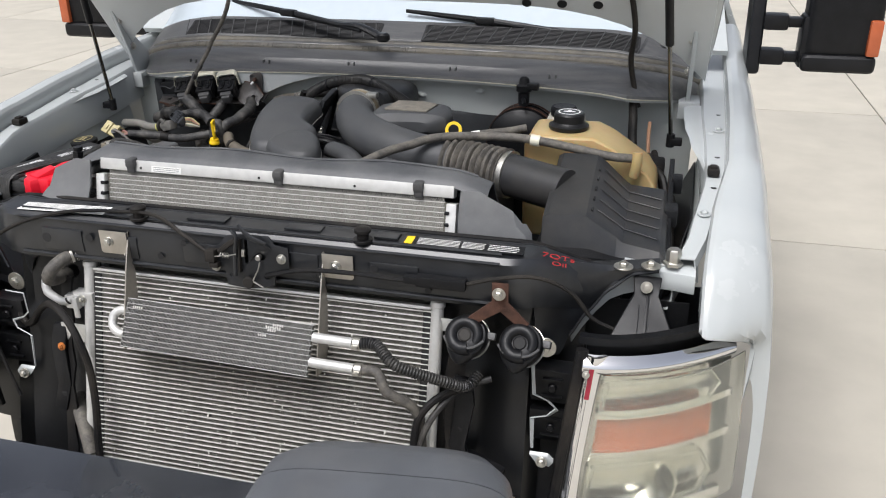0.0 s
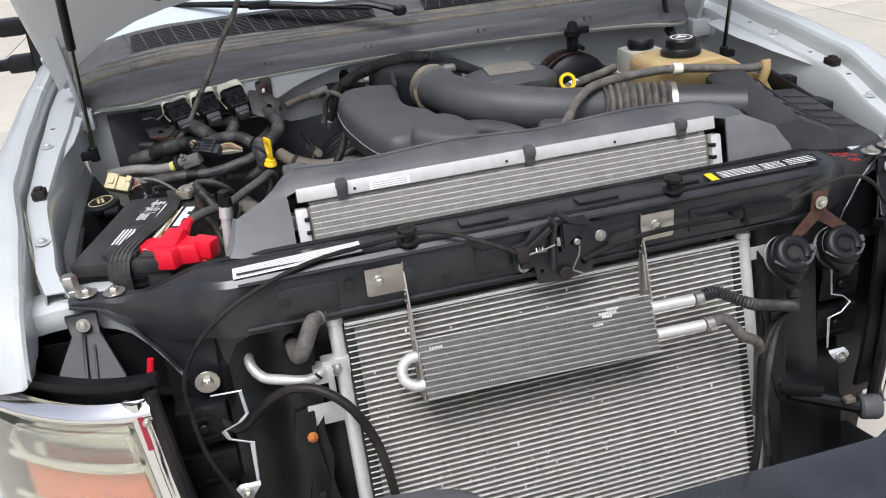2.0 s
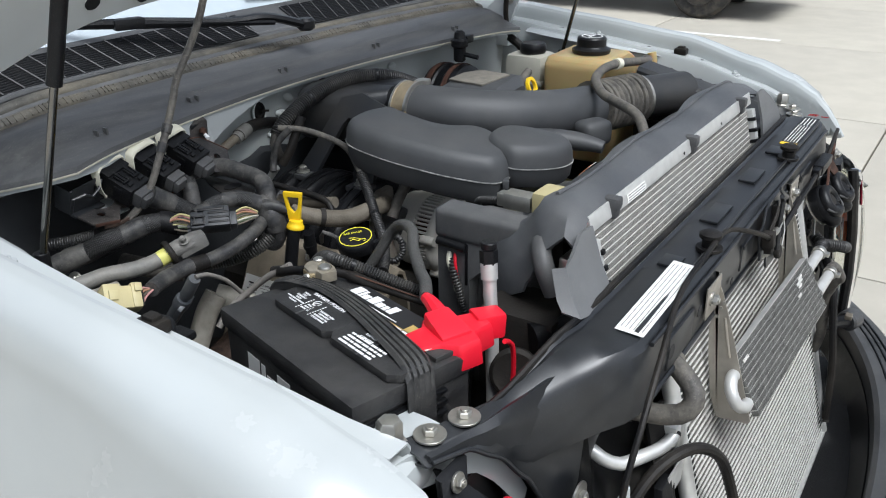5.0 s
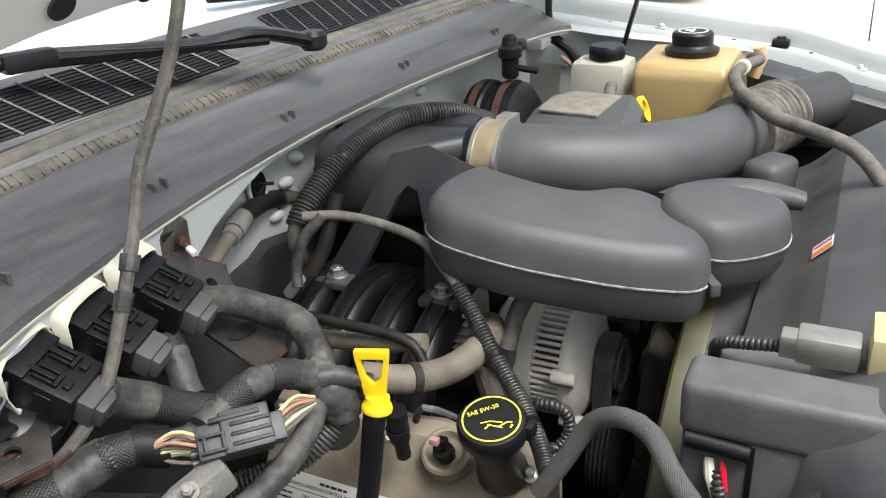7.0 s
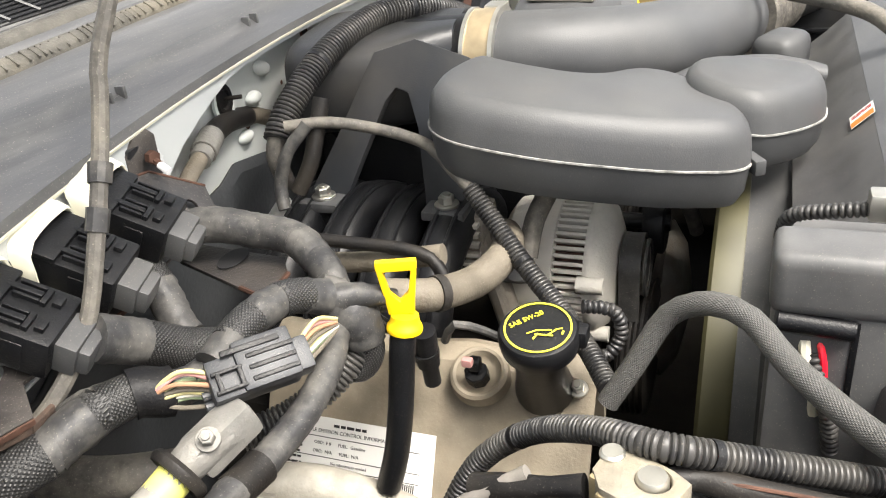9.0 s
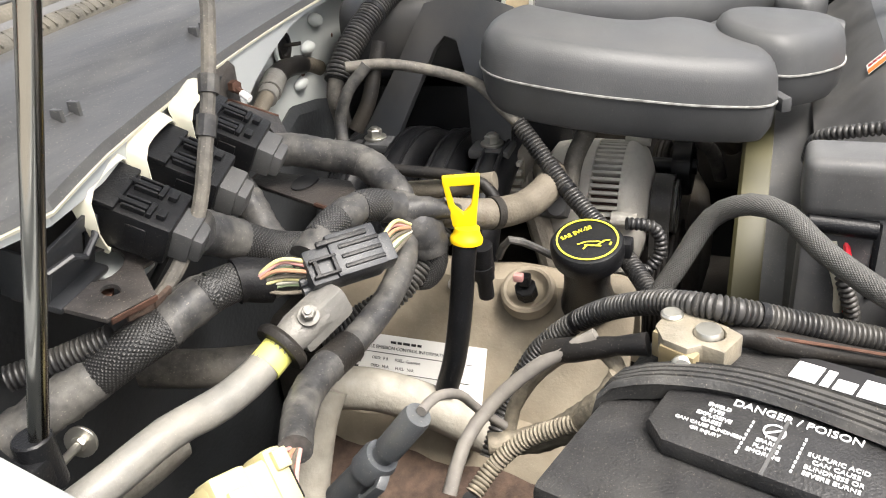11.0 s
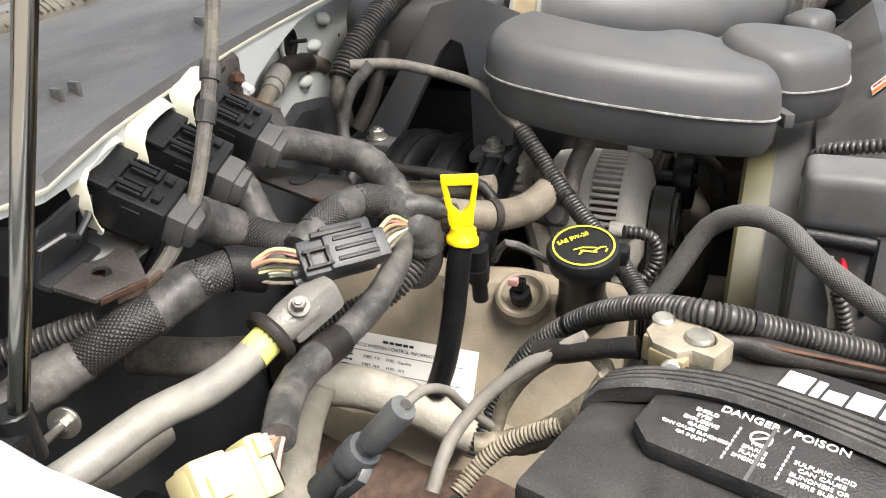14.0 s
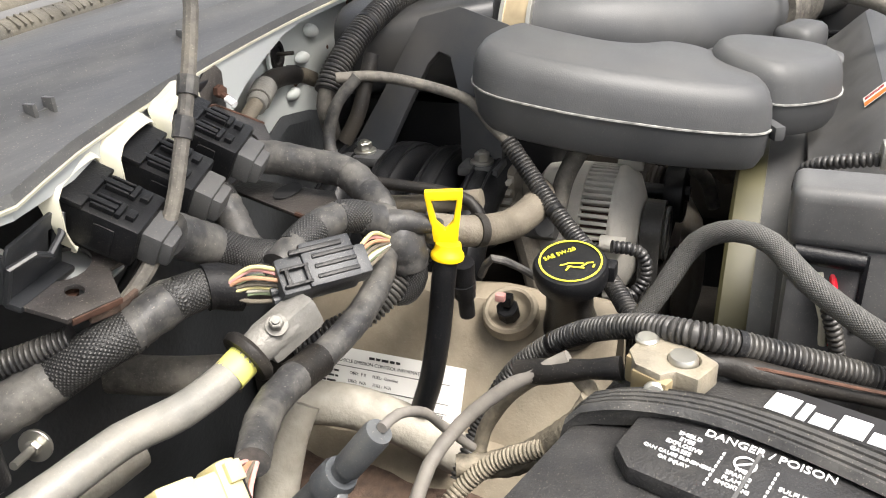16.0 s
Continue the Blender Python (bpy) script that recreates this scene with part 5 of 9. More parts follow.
CM = Matrix((CR, CN, CUP)).transposed().to_4x4()
for k in range(11):
    part("tube", turned(box((0, 0, 0), (0.436, 0.012, 0.0016), 0.0), Matrix.Translation(on_cool(0.218, 0.004 + 0.0103 * k, 0.0075)) @ CM), M_ALU, cool)
me_v, me_f = [], []
rnd = random.Random(5)
for r in range(20):
    v0, v1 = 0.004 + 0.103 * r / 20, 0.004 + 0.103 * (r + 1) / 20
    for i in range(140):
        u = 0.436 * i / 140 + rnd.uniform(-0.0004, 0.0004)
        s0 = len(me_v)
        sk = 0.0009 if r % 2 else -0.0009
        me_v += [on_cool(u, v0, 0.014), on_cool(u + 0.0011, v0, 0.014), on_cool(u + 0.0011 + sk, v1, 0.014), on_cool(u + sk, v1, 0.014), on_cool(u + 0.0002, v0, 0.003), on_cool(u + 0.0002 + sk, v1, 0.003)]
        me_f += [(s0, s0 + 1, s0 + 2, s0 + 3), (s0, s0 + 3, s0 + 5, s0 + 4)]
me = bpy.data.meshes.new("fins")
me.from_pydata(me_v, [], me_f)
me.materials.append(M_COOLFIN)
ob = new("fin_field", me)
ob.parent, ob.matrix_parent_inverse = cool, Matrix.Translation(-Vector(cool.location))
tagged(ob, kind="stuff")
part("core", turned(box((0, 0, 0), (0.43, 0.006, 0.1), 0), Matrix.Translation(on_cool(0.218, 0.055, 0.006)) @ CM), M_FINCORE, cool)
for u, v, n in ((0.02, 0.09, 5), (0.335, 0.09, 9), (0.35, 0.096, 8), (0.32, 0.072, 4)):
    bent = bmesh.new()
    for q in range(n):
        o = on_cool(u + 0.004 * (q % 5) + 0.001 * q, v - 0.006 * (q // 5), 0.0165)
        bent = merge(bent, turned(box((0, 0, 0), (0.0032, 0.0015, 0.005), 0, (0, 25 * (q % 3 - 1), 12)), Matrix.Translation(o) @ CM))
    tagged(part("crushed_fins", bent, M_TUBE, cool, "bright crushed fins"), kind="stuff")
# brackets
for x, bx in ((-0.266, -0.31), (0.18, 0.209)):
    leg = [(-0.006, 1.222), (-0.022, 1.189), (-0.038, 1.145), (-0.064, 1.064), (-0.09, 0.982), (-0.086, 0.977), (-0.038, 0.972), (-0.024, 1.007), (-0.012, 1.085), (-0.008, 1.13), (-0.012, 1.15), (-0.012, 1.222)]
    b = part("bracket", prism([(x, y, z) for y, z in leg], (0.0025, 0, 0), 0.0), M_BRACKET, cool, "bent steel hanger bracket")
    e = 1 if bx > x else -1
    tab = [(0.0, -0.026), (0.062, -0.026), (0.066, -0.022), (0.066, 0.026), (0.0, 0.026)] if e > 0 else [(0.0, 0.026), (-0.066, 0.026), (-0.066, -0.022), (-0.062, -0.026), (0.0, -0.026)]
    part("tab", prism([(x + dx, -0.0145, 1.196 + dz) for dx, dz in tab], (0, -0.0025, 0), 0.0006), M_BRACKET, b)
    part("groove", sweep([Vector((x - 0.001, -0.03, 1.15)), Vector((x - 0.001, -0.045, 1.085))], 0.0022, 8), M_BRACKET, b)
    part("bolt", hexbolt((bx, -0.017, 1.198), (0, -1, 0), 0.008, 0.007, 0.011), M_STEEL, b)
    for y, z in ((-0.022, 1.165), (-0.018, 1.15), (-0.026, 1.175)):
        part("rivet", disc(Vector((x - 0.001, y, z)), (-1, 0, 0), 0.0028, 0.002), M_STEEL, b)
part("return_pipe", tube([on_cool(0.0, 0.08, 0.004), on_cool(-0.016, 0.08, 0.004), on_cool(-0.033, 0.068, 0.004), on_cool(-0.034, 0.044, 0.004), on_cool(-0.016, 0.03, 0.004), on_cool(0.0, 0.03, 0.004)], 0.0098, 14), M_ALU, cool, "smooth aluminium return bend")
for v, L in ((0.083, 0.085), (0.033, 0.095)):
    p = part("outlet_pipe", sweep([on_cool(0.436, v, 0.006), on_cool(0.45, v, 0.006), on_cool(0.436 + L, v, 0.006)], 0.0105, 14), M_ALU, cool)
    part("hose_clamp", turned(merge(disc((0, 0, -0.008), (0, 0, 1), 0.0135, 0.016, 20), box((0, -0.015, 0), (0.008, 0.01, 0.014), 0.002)), Matrix.Translation(on_cool(0.436 + L + 0.01, v, 0.006)) @ pose(0, 0, 0, 0, 90, 0)), M_STEEL, p, "worm-drive hose clamp")
ca, cb = on_cool(0.53, 0.083, 0.006), on_cool(0.54, 0.033, 0.006)
solo("cooler_hose", tube([ca, ca + Vector((0.04, 0, 0.004)), (0.36, -0.11, 1.045), (0.45, -0.09, 1.01), (0.49, -0.06, 0.985), (0.505, -0.03, 1.0)], 0.0105, 12, rib=0.003, pitch=0.006), M_LOOM, "black corrugated cooler hose", "hose")
solo("cooler_hose", tube([cb, cb + Vector((0.04, 0, 0)), (0.34, -0.115, 0.985), (0.385, -0.1, 0.95), (0.4, -0.09, 0.9), (0.405, -0.09, 0.8), (0.42, -0.06, 0.7)], 0.0105, 12), M_HOSE, "dusty rubber cooler hose bending down", "hose")
solo("wire_loom", tube([(0.5, -0.055, 0.985), (0.44, -0.075, 0.965), (0.4, -0.1, 0.92), (0.39, -0.115, 0.84), (0.385, -0.13, 0.75), (0.37, -0.14, 0.62)], 0.008, 10), M_RUBBER, "black rubber sheathed cable bundle", "cable")
solo("wire_loom", tube([(0.53, -0.02, 0.985), (0.47, -0.05, 0.97), (0.415, -0.1, 0.9), (0.4, -0.12, 0.8), (0.41, -0.13, 0.68), (0.39, -0.14, 0.6)], 0.007, 10), M_LOOM, "black corrugated cable loom", "cable")

# hood latch
latch = thing("hood_latch", "black greasy hood latch with springs and lever", "hood latch", (0, -0.03, 1.18))
LM = frame_of((0.018, -0.024, 1.192), (1, 0, 0), (0, 0.12, 1))
part("plate", turned(plate([(-0.09, 0.022), (-0.062, 0.028), (-0.045, 0.05), (-0.012, 0.056), (0.05, 0.056), (0.062, 0.04), (0.092, 0.036), (0.094, -0.008), (0.064, -0.016), (0.06, -0.048), (0.03, -0.056), (0.0, -0.06), (-0.045, -0.056), (-0.05, -0.022), (-0.086, -0.028)], [circ(0.044, -0.03, 0.006), circ(0.03, 0.012, 0.013, 14, 0.6), circ(-0.036, -0.034, 0.004), [(-0.004, 0.045), (0.004, 0.045), (0.004, -0.005), (-0.004, -0.005)]], 0.004, 0.0006), LM), M_SUPPORT, latch)
part("catch_plate", turned(plate([(0.006, 0.05), (0.044, 0.04), (0.058, 0.034), (0.03, 0.024), (0.014, 0.008), (0.008, 0.0)], [], 0.003, 0.0005), LM @ pose(0, 0, 0.007)), M_SUPPORT, latch)
part("rail", turned(box((-0.012, 0.012, 0.008), (0.005, 0.07, 0.012), 0.0015), LM), M_IRON, latch)
part("slider", turned(box((-0.004, 0.018, 0.007), (0.007, 0.016, 0.008), 0.0015), LM), M_STEEL, latch)
part("hook", turned(tube([(-0.02, -0.03, 0.014), (-0.018, 0.02, 0.016), (-0.012, 0.055, 0.02), (-0.022, 0.068, 0.02)], 0.0042, 8), LM), M_SUPPORT, latch)
part("lever", turned(tube([(-0.01, 0.078, 0.014), (0.016, 0.056, 0.016), (0.05, 0.044, 0.014)], [0.0035, 0.006, 0.004], 8, flat=0.6), LM), M_SUPPORT, latch)
part("arm", turned(tube([(-0.058, 0.016, 0.01), (-0.035, 0.034, 0.014), (-0.018, 0.046, 0.014)], 0.006, 8, flat=0.5), LM), M_IRON, latch)
part("cable_anchor", turned(merge(box((-0.074, 0.008, 0.012), (0.022, 0.026, 0.02), 0.003), box((-0.068, -0.012, 0.01), (0.02, 0.012, 0.016), 0.003)), LM), M_IRON, latch)
part("pivot", turned(disc((0.006, -0.044, 0.004), (0, 0, 1), 0.0125, 0.01, 24, 0.2), LM), M_IRON, latch)
part("pivot_pin", turned(disc((0.03, 0.012, 0.002), (0, 0, 1), 0.006, 0.012, 14, 0.2), LM), M_STEEL, latch)
part("spring", turned(tube([(0.034, 0.004, 0.012), (0.03, -0.014, 0.014), (0.018, -0.036, 0.013), (0.024, -0.042, 0.013), (0.04, -0.05, 0.012)], 0.0015, 6), LM), M_STEEL, latch, "thin bright return spring")
part("pull_wire", turned(sweep([Vector((-0.064, 0.008, 0.018)), Vector((-0.03, 0.014, 0.02)), Vector((-0.014, 0.018, 0.02))], 0.0014, 6), LM), M_STEEL, latch, "bare steel pull wire")
for q in ((0.078, 0.012), (-0.07, -0.018)):
    part("bolt", turned(hexbolt((q[0], q[1], 0.002), (0, 0, 1), 0.0075, 0.006, 0.0105), LM), M_STEEL, latch)
part("coil", turned(tube([(-0.05 + 0.0012 * k, 0.012 + 0.005 * math.sin(k * 1.3), 0.016 + 0.005 * math.cos(k * 1.3)) for k in range(16)], 0.0012, 5, step=0.002), LM), M_STEEL, latch)
solo("latch_cable", tube([(-0.05, -0.04, 1.2), (-0.12, -0.025, 1.235), (-0.2, 0.0, 1.262), (-0.3, 0.0, 1.262), (-0.42, -0.002, 1.25), (-0.53, -0.02, 1.22), (-0.61, -0.03, 1.17), (-0.655, -0.03, 1.1), (-0.66, -0.03, 1.03), (-0.65, -0.045, 0.95), (-0.62, -0.06, 0.87), (-0.585, -0.075, 0.8)], 0.0042, 8), M_RUBBER, "thin black hood release cable", "cable")
solo("wire_harness", tube([(0.06, -0.03, 1.165), (0.15, -0.035, 1.19), (0.25, -0.035, 1.195), (0.34, -0.03, 1.19), (0.38, -0.028, 1.193)], 0.005, 8), M_RUBBER, "thin black horn wiring", "cable")
solo("connector", merge(box((0.43, -0.028, 1.193), (0.1, 0.022, 0.022), 0.004), box((0.37, -0.028, 1.193), (0.03, 0.016, 0.016), 0.003)), M_PLASTIC, "black inline plug in the wiring", "connector")
solo("wire_harness", tube([(0.48, -0.028, 1.195), (0.55, -0.025, 1.215), (0.62, -0.02, 1.22), (0.68, -0.01, 1.19), (0.72, -0.005, 1.14), (0.76, 0.0, 1.12)], 0.0042, 8), M_RUBBER, "thin black wire loop", "cable")

# horns
hb = thing("horn_pair", "two black snail horns on a rusty forked bracket", "horn", (0.54, -0.03, 1.1))
br = part("bracket", prism([(0.53, -0.03, 1.205), (0.562, -0.03, 1.205), (0.562, -0.03, 1.165), (0.605, -0.04, 1.13), (0.588, -0.04, 1.118), (0.547, -0.03, 1.145), (0.502, -0.04, 1.118), (0.486, -0.04, 1.13), (0.53, -0.03, 1.165)], (0, 0.005, 0), 0.001), M_RUST, hb, "rust-brown forked bracket")
part("bolt", hexbolt((0.545, -0.034, 1.185), (0, -1, 0), 0.008, 0.007, 0.013), M_STEEL, br)
for x, y, z, sp in ((0.484, -0.036, 1.085, 1), (0.592, -0.04, 1.084, 1)):
    HM = frame_of((x, y, z), (1, -0.12 * sp, 0), (0, 0.62, 0.78)) @ Matrix.Scale(0.8, 4)
    h = part("horn", turned(revolve([(0.03, -0.02), (0.05, -0.016), (0.053, -0.006), (0.053, 0.012), (0.05, 0.018), (0.044, 0.02), (0.044, 0.026), (0.03, 0.031), (0.012, 0.028), (0.006, 0.026)], (0, 0, 0), n=36), HM), M_PLASTIC, hb)
    ring = [HM @ Vector((0.033 * math.cos(a), 0.033 * math.sin(a), 0.024)) for a in (math.radians(-25 + 11.5 * k) for k in range(29))]
    part("snail", sweep(ring, [0.009, 0.012, 0.013, 0.0135, 0.014], 12), M_PLASTIC, h)
    part("hub", turned(revolve([(0.018, 0.022), (0.018, 0.028), (0.014, 0.031), (0.004, 0.031)], (0.002, 0.0, 0.0), n=24), HM), M_RUBBER, h)
    part("mouth", turned(loft([[(-0.004 + hw * math.cos(t), -dn, 0.006 + th * math.sin(t)) for t in (2 * math.pi * j / 20 for j in range(20))] for dn, hw, th in ((0.0, 0.051, 0.018), (0.025, 0.045, 0.022), (0.045, 0.034, 0.022), (0.062, 0.02, 0.018), (0.07, 0.008, 0.01))]), HM), M_PLASTIC, h)
    part("lip", turned(tube([(-0.05, -0.012, 0.026), (-0.03, -0.03, 0.034), (0.0, -0.034, 0.036), (0.032, -0.026, 0.034), (0.05, -0.006, 0.026)], 0.0035, 8), HM), M_PLASTIC_GREY, h)
    part("rim", turned(annulus(0.05, 0.0545, 0.0035, (0, 0, -0.018), n=36), HM), M_STEEL, h, "bright plated back rim")
    part("plug", turned(box((0.055, 0.012, -0.005), (0.03, 0.018, 0.018), 0.004), HM), M_PLASTIC_GREY, h)

# pipes left of the condenser
ln = thing("refrigerant_line", "aluminium refrigerant line with block fitting", "refrigerant line", (-0.47, -0.02, 1.0))
part("pipe", tube([(-0.556, 0.1, 1.066), (-0.553, 0.06, 1.06), (-0.549, 0.04, 1.047), (-0.532, 0.02, 1.034), (-0.5, 0.0, 1.034), (-0.468, -0.014, 1.033), (-0.442, -0.022, 1.04), (-0.43, -0.018, 1.05)], 0.0095, 14), M_ALU, ln)
part("fitting", merge(box((-0.43, -0.012, 1.04), (0.034, 0.03, 0.032), 0.003), box((-0.405, -0.006, 1.046), (0.05, 0.026, 0.034), 0.003), box((-0.418, -0.03, 1.03), (0.012, 0.006, 0.05), 0.002)), M_ALU, ln)
part("bolt", hexbolt((-0.404, -0.02, 1.048), (0, -1, 0.2), 0.006, 0.006, 0.009), M_STEEL, ln)
part("band", sweep([Vector((-0.4405, -0.0215, 1.0412)), Vector((-0.437, -0.0208, 1.044))], 0.0105, 14), M_RUBBER, ln)
part("hose_end", tube([(-0.38, 0.022, 1.155), (-0.415, 0.008, 1.149), (-0.436, -0.022, 1.142), (-0.451, -0.046, 1.125), (-0.462, -0.043, 1.103), (-0.468, -0.015, 1.089), (-0.472, 0.05, 1.08)], 0.0145, 16), M_HOSE, ln, "dusty rubber elbow hose")
for q in (0.0, 0.4, 0.8):
    p = Vector((-0.408, 0.012, 1.1505)).lerp(Vector((-0.425, -0.006, 1.1475)), q)
    part("clamp", sweep([p, p + Vector((-0.0035, -0.0036, -0.0007))], 0.0172, 18), M_STEEL, ln)
part("hose_collar", sweep([Vector((-0.4712, 0.028, 1.0825)), Vector((-0.472, 0.046, 1.0805))], 0.0165, 14), M_PLASTIC, ln)
solo("battery_cable", tube([(-0.618, 0.03, 1.0), (-0.614, 0.015, 0.965), (-0.597, 0.008, 0.946), (-0.572, 0.002, 0.96), (-0.55, -0.005, 0.986), (-0.51, -0.02, 1.02), (-0.47, -0.04, 1.035), (-0.43, -0.06, 1.027), (-0.39, -0.08, 0.99), (-0.36, -0.095, 0.92), (-0.347, -0.113, 0.84), (-0.34, -0.138, 0.75), (-0.332, -0.162, 0.62)], 0.0085, 10), M_RUBBER, "thick black rubber cable drooping over the condenser", "cable")
part("rusty_bolt", hexbolt((-0.468, -0.042, 0.93), (0, -1, 0.2), 0.0055, 0.005, 0.0095), material("orange_rust", (0.42, 0.14, 0.03), 0.9, var=0.4, scale=90), support)
solo("lower_hose", tube([(-0.47, -0.02, 0.78), (-0.44, -0.06, 0.77), (-0.4, -0.1, 0.75), (-0.37, -0.13, 0.71)], 0.016, 12), M_HOSE, "grey dusty lower hose", "hose")


# headlamps
def headlamp(s):
    h = thing("headlamp", "chrome framed headlamp with hazed lens and amber stripe", "headlamp", (s * 0.86, 0.0, 0.75), "headlamps")
    # corners of the face, seen from the front; it sweeps back towards the side
    def F(u, v, out=0.0):
        """u: 0 inner to 1 outer, v: 0 bottom to 1 top."""
        x = 0.678 + 0.037 * v + (0.337 - 0.047 * v) * u
        y = -0.105 + 0.17 * max(0, u) ** 1.9 + 0.04 * v * v
        z = 0.735 + 0.36 * v - 0.008 * u * v
        return Vector((s * (x + 0.3 * out * u), y - out, z))
    def patch(u0, u1, v0, v1, out, thick, n=10, mv=6, bu=0.0, bv=0.0):
        return sheet([[F(u0 + (u1 - u0) * i / n, v0 + (v1 - v0) * j / mv, out + bu * math.sin(math.pi * i / n) + bv * math.sin(math.pi * j / mv)) for j in range(mv + 1)] for i in range(n + 1)], thick)
    part("housing", merge(patch(0, 1, 0, 1, -0.06, 0.01), patch(-0.06, 1.0, 1.01, 1.05, -0.03, 0.03, 10, 2)), M_PLASTIC, h)
    part("bezel", merge(patch(0.0, 0.15, 0.0, 1.0, -0.004, 0.012, 8, 10, bu=0.014), patch(0.0, 0.95, 0.89, 1.0, -0.004, 0.016, 14, 8, bv=0.016), patch(0.13, 0.95, 0.0, 0.06, -0.004, 0.012, 10, 2)), M_CHROME, h, "polished chrome bezel")
    part("reflector", patch(0.13, 1, 0.06, 0.93, -0.045, 0.004), M_REFLECT, h, "faceted silver reflector")
    part("amber_stripe", patch(0.14, 0.86, 0.43, 0.63, -0.02, 0.008), M_ORANGE, h, "faded amber turn signal stripe")
    for v0, v1 in ((0.63, 0.67), (0.385, 0.43)):
        part("divider", patch(0.13, 0.98, v0, v1, -0.012, 0.008), M_CHROME, h)
    part("bulb_bowl", turned(revolve([(0.012, -0.05), (0.03, -0.045), (0.055, -0.02), (0.07, 0.005), (0.066, 0.005), (0.05, -0.018), (0.02, -0.04)], (0, 0, 0), (0, -1, 0), 32), Matrix.Translation(F(0.48, 0.2, -0.03))), M_REFLECT, h)
    part("inner_frame", merge(*[sweep([F(u, v, 0.0) for u, v in ((0.17, b), (0.16, (a + b) / 2), (0.17, a), (0.3, a - 0.01), (0.6, a - 0.01), (0.8, a), (0.86, (a + b) / 2), (0.8, b), (0.5, b + 0.01), (0.17, b))], 0.006, 8) for a, b in ((0.69, 0.85), (0.1, 0.36))]), M_LENS, h)
    part("side_marker", merge(patch(0.045, 0.075, 0.78, 0.945, 0.0125, 0.003, 2, 4)), M_REDLENS, h, "red reflector strip")
    part("screw", hexbolt(F(0.03, 0.92, 0.016), (0, -1, 0.2), 0.005, 0.004, 0.007), M_STEEL, h)
    lens = part("lens", patch(0.14, 1.02, 0.02, 0.905, 0.008, 0.003, 16, 10, bu=0.02, bv=0.008), M_LENS, h, "hazed clear outer lens")
    lens.visible_shadow = False
    part("rubber_edge", sweep([F(-0.02, v, -0.005) for v in (0, 0.3, 0.6, 0.9, 1.02)], 0.012, 8), M_RUBBER, h)


headlamp(-1)
headlamp(1)

# bumper
bump = thing("front_bumper", "chrome front bumper with a grooved dark step pad", "bumper", (0, -0.3, 0.5))
BX = [-1.0 + 2.0 * k / 40 for k in range(41)]


def bump_y(x):
    return -0.362 + 0.19 * x * x + 0.17 * x ** 4


part("shell", sheet([[(x, bump_y(x) + 0.004, 0.672), (x, bump_y(x) - 0.012, 0.664), (x, bump_y(x) - 0.025, 0.64), (x, bump_y(x) - 0.03, 0.56), (x, bump_y(x) - 0.01, 0.47), (x, bump_y(x) + 0.05, 0.43)] for x in BX], 0.004), M_CHROME, bump)
part("step_pad", sheet([[(x, bump_y(x) + 0.004, 0.676), (x, bump_y(x) + 0.014, 0.684), (x, bump_y(x) + 0.092, 0.686), (x, bump_y(x) + 0.102, 0.678), (x, bump_y(x) + 0.106, 0.62)] for x in BX], 0.005), M_PLASTIC_GREY, bump, "grooved dark plastic step pad")
for d in (0.036, 0.05, 0.066):
    part("groove", sweep([Vector((x, bump_y(x) + d, 0.6862)) for x in BX[4:-4]], 0.0028, 6), M_PLASTIC, bump)
part("air_dam", sheet([[(x, bump_y(x) + 0.104, 0.64), (x, bump_y(x) + 0.13, 0.58), (x, -0.1, 0.54), (x, 0.1, 0.5)] for x in BX[4:-4]], 0.004), M_PLASTIC, bump, "black inner air dam")
tow = part("tow_arm", merge(sweep([Vector((0.5, -0.06, 0.775)), Vector((0.57, -0.095, 0.76)), Vector((0.63, -0.12, 0.745))], 0.016, 10), box((0.52, -0.06, 0.79), (0.09, 0.05, 0.03), 0.006, (0, 8, -20))), M_PLASTIC, bump)
part("end_cap", revolve([(0.006, 0), (0.022, 0.0), (0.026, 0.005), (0.026, 0.036), (0.022, 0.042), (0.006, 0.042)], (0.625, -0.118, 0.745), (0.93, -0.36, 0.0), 28), M_PLASTIC_GREY, tow)
part("tan_tab", box((0.592, -0.125, 0.777), (0.022, 0.016, 0.012), 0.003), M_TANPIPE, tow)

# ---- snow plough light mount in front of the truck ----
plow = thing("plow_mount", "glossy black steel snow plough mount in front of the truck", "plough mount", (0, -0.75, 0.0))
part("crossbeam", merge(prism([(-0.52, -0.56, 1.1), (0.52, -0.56, 1.1), (0.52, -0.694, 1.1), (-0.52, -0.694, 1.1)], (0, 0, 0.0085), 0.003), prism([(-0.52, -0.69, 1.108), (0.52, -0.69, 1.107), (0.52, -0.70, 0.97), (-0.52, -0.70, 0.97)], (0, 0.01, 0), 0.003)), M_PLOW, plow)
MB = frame_of((0.02, -0.7025, 1.045), (1, 0, 0), (0, 0.07, 1))
bd = part("badge", turned(prism([(-0.065, -0.028, 0), (0, -0.034, 0), (0.065, -0.028, 0), (0.055, 0.0, 0), (0.065, 0.028, 0), (0.0, 0.034, 0), (-0.065, 0.028, 0), (-0.055, 0, 0)], (0, 0, 0.002), 0), MB), M_WHITE, plow, "red and white badge plate")
part("badge_field", turned(prism([(-0.058, -0.023, 0), (0, -0.029, 0), (0.058, -0.023, 0), (0.05, 0.0, 0), (0.058, 0.023, 0), (0.0, 0.029, 0), (-0.058, 0.023, 0), (-0.05, 0, 0)], (0, 0, 0.0015), 0), MB @ pose(0, 0, 0.002)), M_REDLENS, bd)
